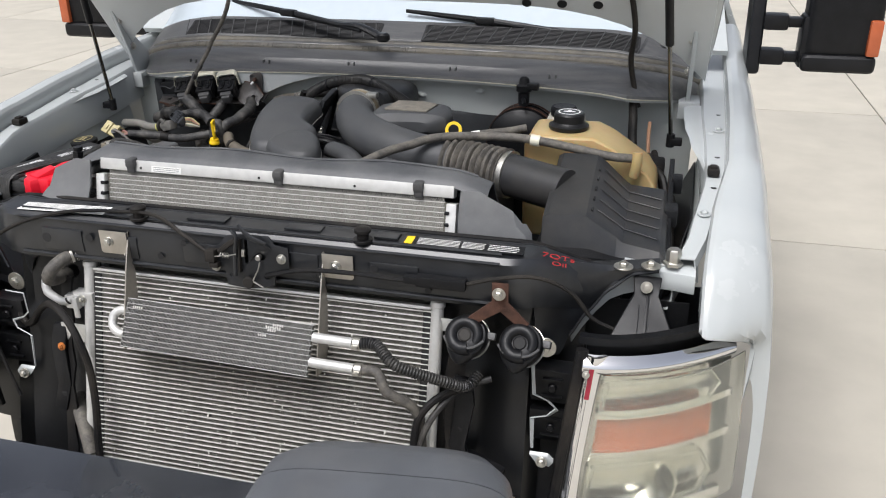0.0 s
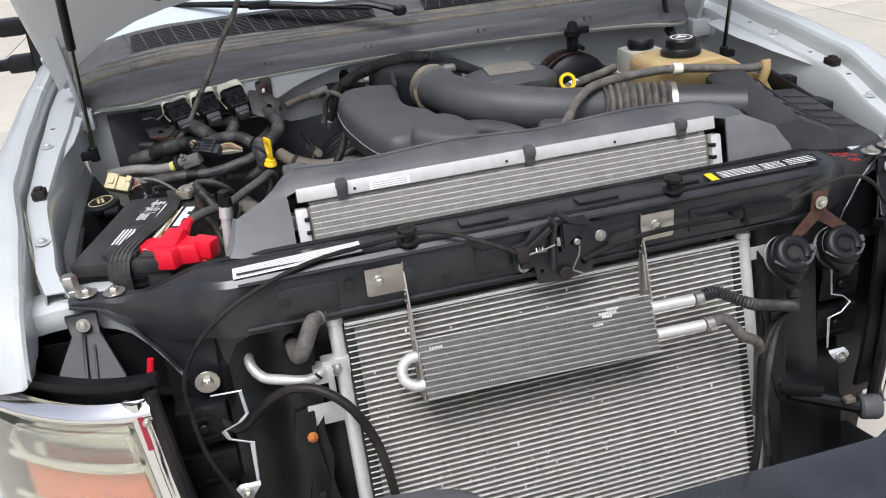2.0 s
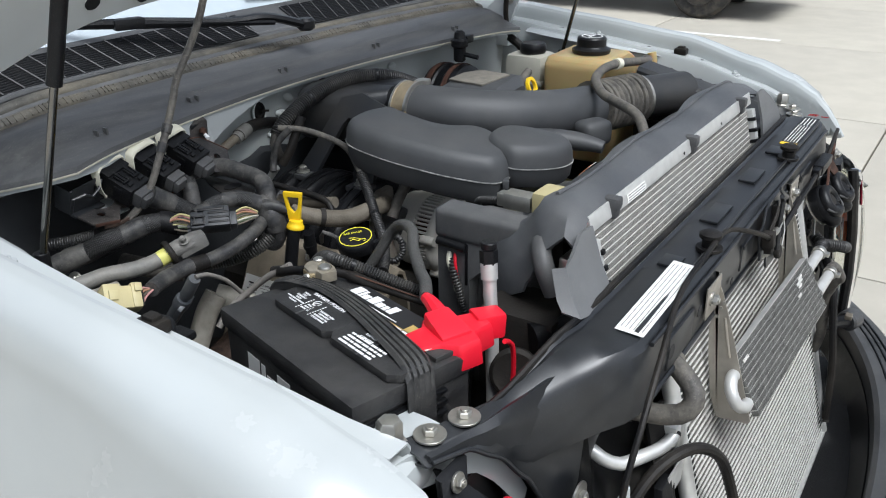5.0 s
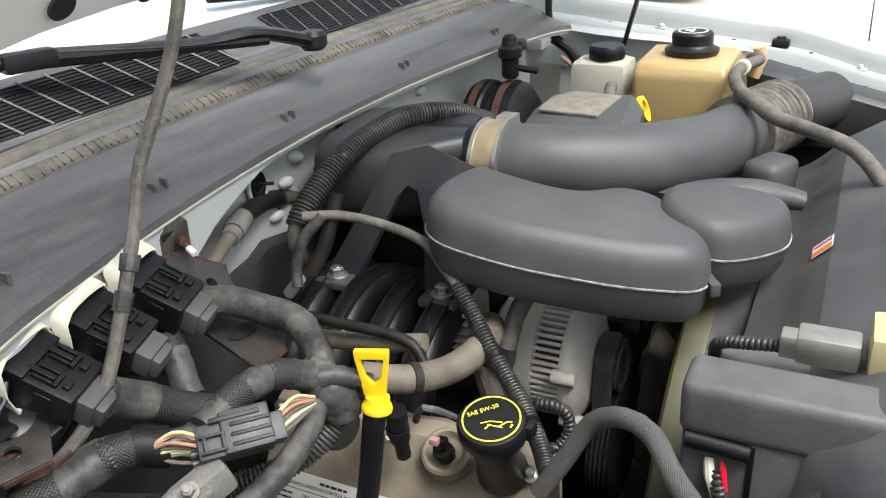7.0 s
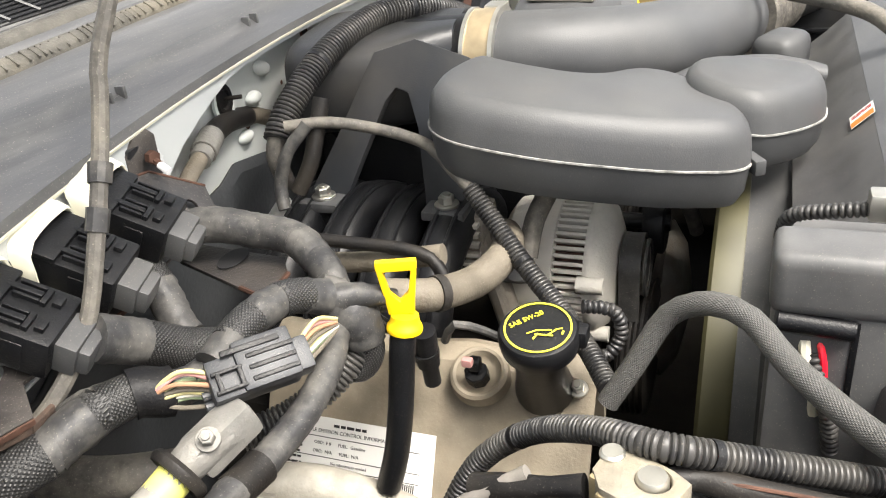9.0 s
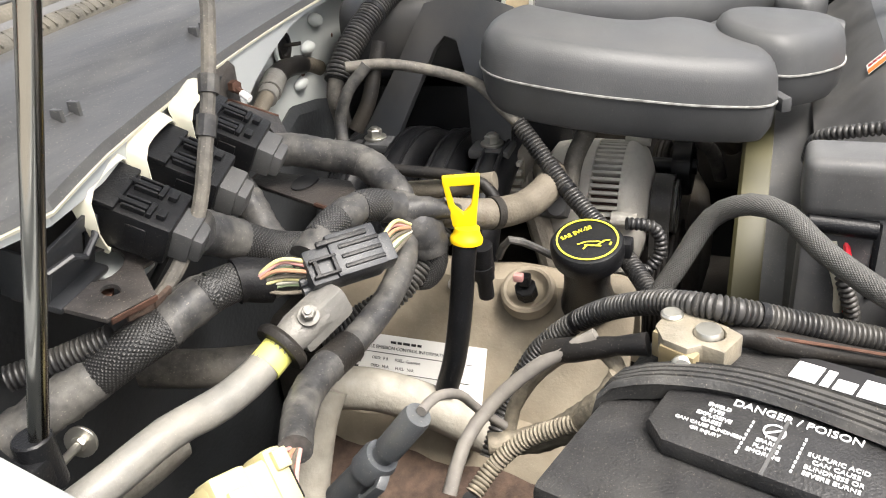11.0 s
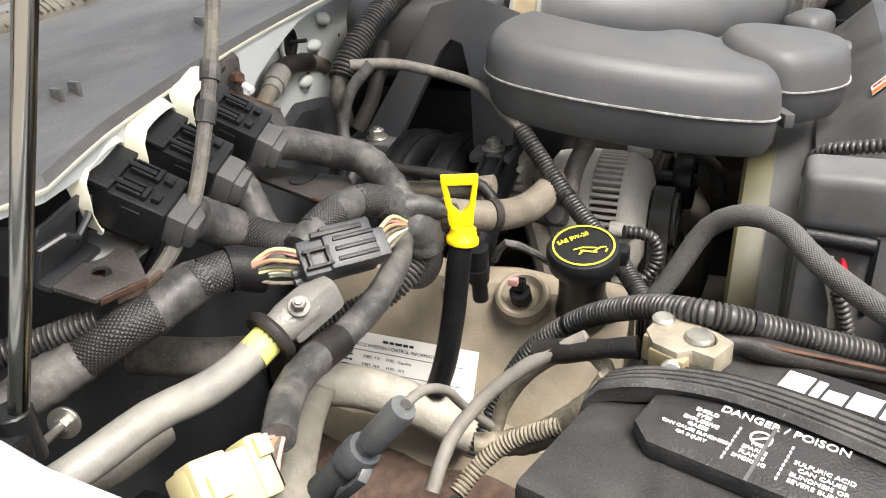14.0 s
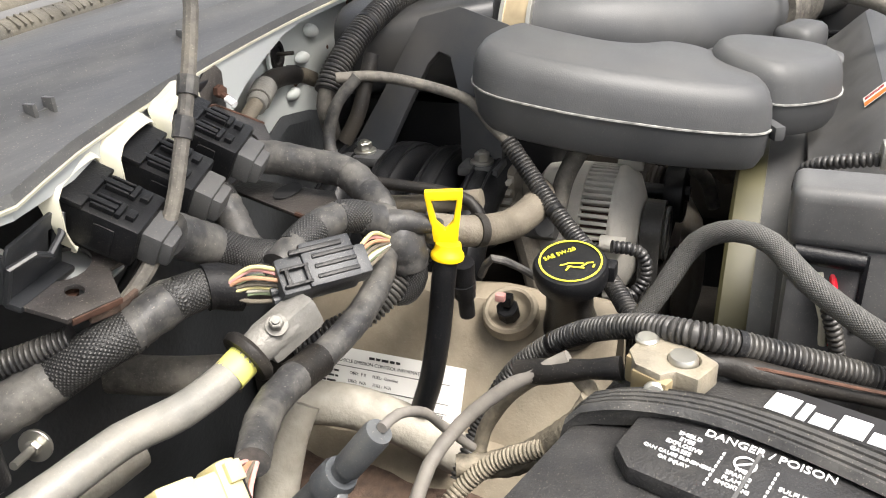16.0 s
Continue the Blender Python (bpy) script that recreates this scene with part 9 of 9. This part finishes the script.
harness([(-0.44, 0.733, 1.221), (-0.5, 0.712, 1.211), (-0.55, 0.709, 1.201), (-0.6, 0.714, 1.196), (-0.64, 0.719, 1.198)], 0.0118, "ribbed taped harness crossing the valve cover", [(0, 0.12, "tape"), (0.12, 0.86, "smooth"), (0.86, 1, "boot")])
harness([(-0.637, 0.718, 1.199), (-0.67, 0.718, 1.199), (-0.7, 0.709, 1.202), (-0.735, 0.692, 1.206)], [0.0128, 0.0125, 0.0115], "taped harness end at the cream plug", [(0, 0.12, "tape"), (0.12, 1, "smooth")])
harness([(-0.58, 0.758, 1.254), (-0.54, 0.753, 1.265), (-0.5, 0.742, 1.264), (-0.47, 0.726, 1.249)], 0.0148, "dusty taped branch harness", [(0, 0.2, "tape"), (0.2, 0.42, "braid"), (0.42, 0.65, "tape"), (0.65, 0.85, "braid"), (0.85, 1, "tape")])
harness([(-0.46, 0.741, 1.249), (-0.455, 0.728, 1.234), (-0.45, 0.712, 1.214), (-0.45, 0.708, 1.194)], [0.015, 0.02, 0.022, 0.018], "bulky taped junction of the harness", [(0, 0.5, "tape"), (0.5, 1, "tape")])
harness([(-0.465, 0.728, 1.242), (-0.45, 0.707, 1.24), (-0.43, 0.683, 1.229)], [0.013, 0.011, 0.007], "taped branch towards the dipstick", [(0, 1, "tape")])
harness([(-0.45, 0.707, 1.209), (-0.45, 0.703, 1.186), (-0.455, 0.713, 1.169), (-0.46, 0.728, 1.176), (-0.46, 0.734, 1.198)], 0.0125, "braided loop of harness sleeve", [(0, 0.7, "braid"), (0.7, 1, "tape")])
harness([(-0.61, 0.83, 1.288), (-0.575, 0.823, 1.262), (-0.55, 0.81, 1.241), (-0.535, 0.787, 1.234)], [0.018, 0.0175, 0.0175, 0.017], "braided harness from the relay module", [(0, 0.42, "smooth"), (0.42, 1, "braid")])
harness([(-0.5, 0.868, 1.279), (-0.51, 0.85, 1.258), (-0.52, 0.835, 1.243), (-0.525, 0.822, 1.233)], [0.013, 0.0145, 0.014, 0.013], "short braided and taped harness stub", [(0, 0.35, "braid"), (0.35, 1, "tape")])
loom("coolant_pipe", [(-0.41, 0.708, 1.216), (-0.385, 0.672, 1.205), (-0.33, 0.649, 1.189), (-0.285, 0.636, 1.19), (-0.24, 0.642, 1.184), (-0.2, 0.657, 1.172)], [0.015, 0.0155, 0.016, 0.0165, 0.017], M_TANPIPE, "dusty tan coolant elbow", "pipe", n=18)
loom("wire_loom", [(-0.25, 0.675, 1.248), (-0.27, 0.642, 1.217), (-0.3, 0.603, 1.187), (-0.33, 0.567, 1.168), (-0.37, 0.533, 1.155), (-0.41, 0.508, 1.148)], 0.0088, M_LOOM, "black corrugated loom crossing the engine", rib=0.002, pitch=0.0042)
loom("vacuum_hose", [(-0.26, 0.87, 1.309), (-0.235, 0.828, 1.306), (-0.22, 0.773, 1.293), (-0.225, 0.725, 1.281), (-0.235, 0.699, 1.26), (-0.25, 0.675, 1.248)], 0.0062, M_HOSE, "thin dusty vacuum hose", "hose")
loom("wire_loom", [(0.136, 0.78, 1.314), (0.066, 0.8, 1.348), (0.02, 0.82, 1.364), (-0.03, 0.85, 1.369), (-0.063, 0.86, 1.366), (-0.124, 0.873, 1.355), (-0.179, 0.882, 1.334), (-0.224, 0.889, 1.307), (-0.245, 0.891, 1.287)], 0.0145, M_LOOM, "large black corrugated loom arching over the firewall", rib=0.003, pitch=0.0048)
loom("hose", [(-0.243, 0.891, 1.29), (-0.25, 0.893, 1.272), (-0.245, 0.893, 1.25), (-0.232, 0.898, 1.232)], 0.0105, M_HOSE, "tan hose below the large loom", "hose")
loom("wire", [(-0.25, 0.848, 1.309), (-0.265, 0.868, 1.283), (-0.27, 0.881, 1.247), (-0.28, 0.875, 1.223)], 0.007, M_TAPE, "taped wires beside the large loom", "wire", wob=0.1)
loom("hose", [(-0.22, 0.843, 1.327), (-0.24, 0.848, 1.287), (-0.25, 0.853, 1.263), (-0.26, 0.867, 1.235)], 0.009, M_RUBBER, "short black rubber conduit by the firewall", "hose")
solo("hose_coupling", sweep([Vector((-0.262, 0.905, 1.2)), Vector((-0.26, 0.885, 1.225))], 0.0075, 12), M_ALU, "bright metal hose coupling", "coupling")
hh = loom("heater_hose", [(-0.282, 0.96, 1.285), (-0.25, 0.97, 1.29), (-0.216, 0.98, 1.289), (-0.178, 0.989, 1.283), (-0.143, 0.995, 1.274)], 0.0125, M_RUBBER, "black rubber hose with a crimped metal end", "hose")
hp = curve([(-0.282, 0.96, 1.285), (-0.25, 0.97, 1.29), (-0.216, 0.98, 1.289), (-0.178, 0.989, 1.283), (-0.143, 0.995, 1.274)])
part("crimp", merge(sweep(hp[0:3], 0.0142, 16), sweep([hp[0] * 1.9 - hp[1] * 0.9, hp[0]], 0.0118, 16)), M_ALUDUST, hh, "crimped aluminium sleeve")
part("tan_stub", sweep([hp[-2], hp[-1], hp[-1] + Vector((0.024, 0.004, -0.007)), hp[-1] + Vector((0.05, 0.004, -0.02))], 0.0106, 14), M_TANPIPE, hh, "dusty tan pipe stub")
part("metal_end", sweep([Vector((-0.366, 0.935, 1.27)), Vector((-0.331, 0.945, 1.28)), hp[0], hp[1]], 0.009, 14), M_TANPIPE, hh)
loom("fuel_hose", [(-0.34, 0.82, 1.226), (-0.335, 0.77, 1.222), (-0.33, 0.721, 1.218), (-0.33, 0.691, 1.21), (-0.335, 0.678, 1.195)], 0.0065, M_RUBBER, "thin black fuel hose", "hose")
loom("fuel_rail", [(-0.33, 0.814, 1.193), (-0.325, 0.75, 1.198), (-0.32, 0.682, 1.21)], 0.0105, M_TANPIPE, "tan dusty fuel rail", "pipe")
loom("wire_loom", [(-0.58, 0.616, 1.077), (-0.55, 0.608, 1.109), (-0.535, 0.583, 1.161), (-0.545, 0.54, 1.208), (-0.575, 0.491, 1.246), (-0.6, 0.445, 1.264), (-0.58, 0.393, 1.246), (-0.55, 0.324, 1.219)], 0.0082, M_LOOM, "black corrugated loom looping behind the battery", rib=0.0018, pitch=0.004)
loom("cable", [(-0.69, 0.607, 1.145), (-0.665, 0.603, 1.169), (-0.64, 0.589, 1.188), (-0.625, 0.56, 1.215), (-0.615, 0.52, 1.241)], 0.0052, M_GREYCABLE, "dusty grey cable beside the battery")
loom("cable", [(-0.61, 0.588, 1.128), (-0.6, 0.586, 1.153), (-0.6, 0.564, 1.192), (-0.6, 0.539, 1.214), (-0.61, 0.515, 1.224), (-0.62, 0.502, 1.213), (-0.63, 0.508, 1.198), (-0.62, 0.541, 1.159), (-0.61, 0.583, 1.129)], 0.0056, M_TANCABLE, "dirt-tan loop of cable", wob=0.08)
loom("cable", [(-0.66, 0.601, 1.118), (-0.64, 0.59, 1.131), (-0.63, 0.568, 1.152), (-0.63, 0.531, 1.175)], 0.0062, M_TANCABLE, "tan dirt-filled corrugated cable beside the battery", rib=0.0018, pitch=0.0035)
loom("braided_cable", [(-0.46, 0.501, 1.174), (-0.45, 0.482, 1.207), (-0.44, 0.46, 1.247), (-0.45, 0.431, 1.267), (-0.465, 0.404, 1.267), (-0.5, 0.378, 1.258), (-0.545, 0.335, 1.25), (-0.585, 0.298, 1.257), (-0.614, 0.278, 1.254)], 0.0088, M_GREYBRAID, "grey braided battery cable arching to the red cover", n=16)
loom("coolant_hose", [(-0.52, 0.808, 1.07), (-0.49, 0.764, 1.052), (-0.47, 0.714, 1.024), (-0.46, 0.658, 0.991)], 0.0215, M_GREYHOSE, "wide pale dusty hose below the valve cover", "hose", n=18)
loom("coolant_hose", [(-0.53, 0.795, 1.08), (-0.55, 0.8, 1.054), (-0.57, 0.803, 1.015), (-0.59, 0.802, 0.984)], 0.0205, M_GREYHOSE, "pale dusty hose going down", "hose", n=18)
sn = thing("sensor_plug", "dark grey sensor plug with a locking collar", "sensor", (-0.72, 0.62, 1.18))
SA, SB, SC, SD = (Vector(p) for p in ((-0.72, 0.608, 1.24), (-0.72, 0.632, 1.207), (-0.72, 0.65, 1.185), (-0.72, 0.676, 1.153)))
part("body", sweep([SA, SA.lerp(SB, 0.1), SB], [0.0085, 0.0095, 0.0095], 20), M_SENSOR, sn)
part("neck", sweep([SB, SB.lerp(SC, 0.3)], 0.0075, 18), M_SENSOR, sn)
part("collar", sweep([SB.lerp(SC, 0.3), SB.lerp(SC, 0.45), SC], [0.0115, 0.013, 0.0125], 20), M_SENSOR, sn)
part("housing", sweep([SC, SD], 0.0105, 20), M_SENSOR, sn)
SF = frame_of(SC, (1, 0.25, 0.2), SB - SC)
part("clip_frame", turned(plate([(-0.017, -0.02), (0.017, -0.02), (0.019, 0.012), (0.013, 0.016), (-0.013, 0.016), (-0.019, 0.012)], [[(-0.013, -0.014), (0.013, -0.014), (0.014, 0.008), (-0.014, 0.008)]], 0.007, 0.0012), SF @ pose(0, 0, 0.006)), M_SENSOR, sn)
loom("wire", [(-0.72, 0.606, 1.243), (-0.7, 0.604, 1.239), (-0.67, 0.601, 1.218), (-0.645, 0.599, 1.187), (-0.63, 0.584, 1.161)], 0.0034, M_GREYCABLE, "thin pale wire pair to the sensor", "wire")
loom("wire_loom", [(-0.54, 0.785, 1.149), (-0.51, 0.755, 1.154), (-0.48, 0.728, 1.169), (-0.45, 0.711, 1.191), (-0.43, 0.698, 1.209)], 0.012, M_LOOM, "black corrugated loom on the valve cover", rib=0.0025, pitch=0.0046)
loom("wire_loom", [(-0.745, 0.916, 1.23), (-0.72, 0.887, 1.235), (-0.7, 0.856, 1.245)], 0.0092, M_LOOM, "thin corrugated loom below the plate", rib=0.002, pitch=0.0042)
loom("hose", [(-0.62, 0.92, 1.147), (-0.6, 0.865, 1.142), (-0.57, 0.822, 1.134)], 0.0175, M_HOSE, "brown dusty lower hose", "hose")
loom("cable", [(-0.63, 0.598, 1.141), (-0.62, 0.571, 1.141), (-0.62, 0.541, 1.159), (-0.63, 0.512, 1.197), (-0.625, 0.501, 1.217)], [0.008, 0.01, 0.0115, 0.0105, 0.009], M_TANCABLE, "tan dirt-coated cable junction", wob=0.1, wrap=0.12, step=0.004)
loom("pipe", [(-0.78, 0.842, 1.16), (-0.74, 0.833, 1.153), (-0.7, 0.825, 1.154)], 0.016, M_GREYHOSE, "pale pipe along the inner fender", "pipe")
loom("wire_loom", [(-0.36, 0.54, 1.194), (-0.35, 0.515, 1.187), (-0.35, 0.508, 1.163), (-0.36, 0.519, 1.145), (-0.37, 0.533, 1.152)], 0.0055, M_LOOM, "thin corrugated loop beside the oil cap", rib=0.0018, pitch=0.005)
loom("hose", [(-0.19, 0.608, 1.226), (-0.2, 0.624, 1.191), (-0.22, 0.628, 1.157)], 0.011, M_HOSE, "dusty hose beside the alternator", "hose")
loom("hose", [(-0.02, 0.519, 1.153), (0, 0.486, 1.125), (0.02, 0.473, 1.078)], 0.009, M_HOSE, "tan pipe behind the fan shroud", "hose")

# wiring plugs
wp = thing("wiring_plug", "large dark grey wiring plug with coloured wires", "connector", (-0.59, 0.72, 1.24))
WM = frame_of((-0.578, 0.727, 1.252), (0.75, -0.66, -0.02), (0.5, 0.55, 0.65)) @ Matrix.Scale(0.84, 4)
part("body", turned(merge(box((0, 0, 0), (0.075, 0.036, 0.03), 0.004), box((0.012, 0.004, 0.004), (0.05, 0.044, 0.03), 0.004), box((0.04, 0, 0), (0.02, 0.03, 0.024), 0.003)), WM), M_PLUG, wp)
for x, y, w, h in ((-0.022, -0.012, 0.026, 0.003), (-0.022, 0.004, 0.026, 0.003), (-0.03, -0.004, 0.004, 0.016), (-0.012, -0.004, 0.004, 0.016), (0.016, -0.01, 0.04, 0.004), (0.016, 0.0, 0.04, 0.004), (0.016, 0.01, 0.04, 0.004), (0.002, 0.018, 0.05, 0.005)):
    part("latch", turned(box((x, y, 0.018), (w, h, 0.006), 0.001), WM), M_PLASTIC, wp)
for y in (-0.014, -0.005, 0.005, 0.014):
    part("boss", turned(sweep([Vector((-0.03, y, -0.004)), Vector((-0.044, y, -0.004))], 0.0042, 10), WM), M_PLUG, wp)
for k, m in enumerate((M_TANPIPE, M_WGREEN, M_WWHITE, M_WYEL, M_TANPIPE, M_WGREEN, M_COPPER, M_WPINK, M_WYEL)):
    o = Vector((0.0022 * (k % 3 - 1), 0.0015 * (k % 2), 0.0026 * (k - 4)))
    a, b = Vector((-0.602, 0.749, 1.247)), Vector((-0.618, 0.784, 1.249))
    part("wire", tube([a + o + Vector((0.003, -0.012, 0.004)), a.lerp(b, 0.35) + o * 1.3 + Vector((0.004 * (k % 2), 0, 0.006)), a.lerp(b, 0.7) + o * 0.6 + Vector((0, 0, 0.001 * k)), b + o * 0.3], 0.0017, 8, step=0.003), m, wp)
    a, b = Vector((-0.553, 0.705, 1.251)), Vector((-0.497, 0.703, 1.243))
    part("wire", tube([a + o, a.lerp(b, 0.5) + o * 1.2 + Vector((0, 0, 0.004)), b + o * 0.4], 0.0017, 8, step=0.003), m, wp)
loom("wire_harness", [(-0.605, 0.798, 1.244), (-0.625, 0.817, 1.252), (-0.64, 0.832, 1.249), (-0.655, 0.839, 1.237)], [0.006, 0.009, 0.01, 0.01], M_TAPE, "taped wire bundle from the plug", wob=0.1, wrap=0.12, step=0.004)
yc = thing("cream_plug", "cream plastic multi-pin plug with orange wires", "connector", (-0.78, 0.69, 1.2))
PA, PB = Vector((-0.808, 0.704, 1.216)), Vector((-0.765, 0.689, 1.204))
YM = frame_of(PA.lerp(PB, 0.45), PB - PA, (-0.1, 0.55, 0.6)) @ Matrix.Scale(1.05, 4)
part("body", turned(merge(box((0, 0, 0), (0.05, 0.034, 0.026), 0.004), box((-0.012, 0.0, 0.008), (0.024, 0.037, 0.02), 0.003)), YM), M_CREAM, yc)
part("collar", turned(box((0.022, 0.002, 0.002), (0.014, 0.038, 0.026), 0.004), YM), M_CREAM, yc)
part("lock", turned(box((-0.012, 0.0, 0.0195), (0.012, 0.014, 0.004), 0.001), YM), M_CREAM, yc)
part("lock", turned(box((0.024, 0.012, 0.016), (0.01, 0.012, 0.005), 0.001), YM), M_CREAM, yc)
part("gasket", turned(box((0.03, 0.001, 0.001), (0.004, 0.03, 0.02), 0.001), YM), M_RUBBER, yc)
WE = Vector(((-0.637, 0.718, 1.199), (-0.67, 0.718, 1.199), (-0.7, 0.709, 1.204), (-0.735, 0.692, 1.206))[-1])
for k in range(8):
    a = YM @ Vector((0.031, -0.011 + 0.0075 * (k % 4), -0.004 + 0.008 * (k // 4)))
    part("wire", tube([a, a.lerp(WE, 0.45) + Vector((-0.002, 0.0015 * (k % 4 - 1.5), 0.004)), WE + Vector((0.001 * (k % 3), 0.002 * (k % 4 - 1.5), 0))], 0.0016, 6), (M_COPPER, M_WPINK, M_TANPIPE)[k % 3], yc)

SKM = frame_of((-0.03, 0.309, 1.2567), (0, -0.69, 0.72), (1, 0, 0)) @ Matrix.Scale(0.8, 4)
stk = tagged(part("warning_sticker", decal(SKM, 0.036, 0.042), M_WHITE, None), "small white and orange sticker on the fan shroud", "sticker")
part("orange_half", decal(SKM @ pose(0, -0.0125, 0.0007), 0.034, 0.016), material("orange_print", (0.75, 0.2, 0.03), 0.5, var=0.1), stk)
part("print", bars(SKM @ pose(0, 0.01, 0.0007), 0.03, 2, 0.006, 0.003, 14), M_REDPEN, stk)

# steel arm between the relay modules and the engine
sa = thing("steel_arm", "rust-edged black steel arm with an oval hole", "bracket", (-0.5, 0.8, 1.2))
AR = [(-0.392, 0.95, 1.235), (-0.386, 0.908, 1.235), (-0.394, 0.81, 1.235), (-0.421, 0.79, 1.235), (-0.464, 0.787, 1.235), (-0.452, 0.82, 1.235), (-0.419, 0.907, 1.235)]
part("arm", prism([Vector(p) for p in AR], (0, 0, -0.004), 0.001), M_PLATE, sa)
part("oval_hole", turned(disc((0, 0, 0), (0, 0, 1), 0.02, 0.0012, 20), Matrix.Translation((-0.408, 0.855, 1.236)) @ Matrix.Diagonal((1.0, 0.6, 1, 1))), M_INK, sa)
part("rust_edge", sweep([Vector(AR[3]), Vector(AR[4]), Vector(AR[5])], 0.0026, 6), M_RUST, sa)
solo("hose_band", sweep([Vector(p) for p in [(-0.381, 0.669, 1.204), (-0.374, 0.664, 1.202)]], 0.0168, 18), M_IRON, "dark band clamp on the tan elbow", "clamp")
loom("wire", [(-0.6, 0.879, 1.254), (-0.62, 0.888, 1.232), (-0.64, 0.894, 1.221)], 0.0035, M_WBLACK, "thin black wire behind the plate", "wire")
loom("wire", [(-0.6, 0.851, 1.227), (-0.62, 0.877, 1.209), (-0.64, 0.895, 1.188), (-0.66, 0.919, 1.174)], 0.003, M_WBLACK, "thin black wire beside the harness", "wire")
solo("cap", sweep([Vector((-0.7, 0.906, 1.304)), Vector((-0.7, 0.893, 1.301))], 0.006, 10), M_WINK, "small white wire cap on the bracket", "cap")
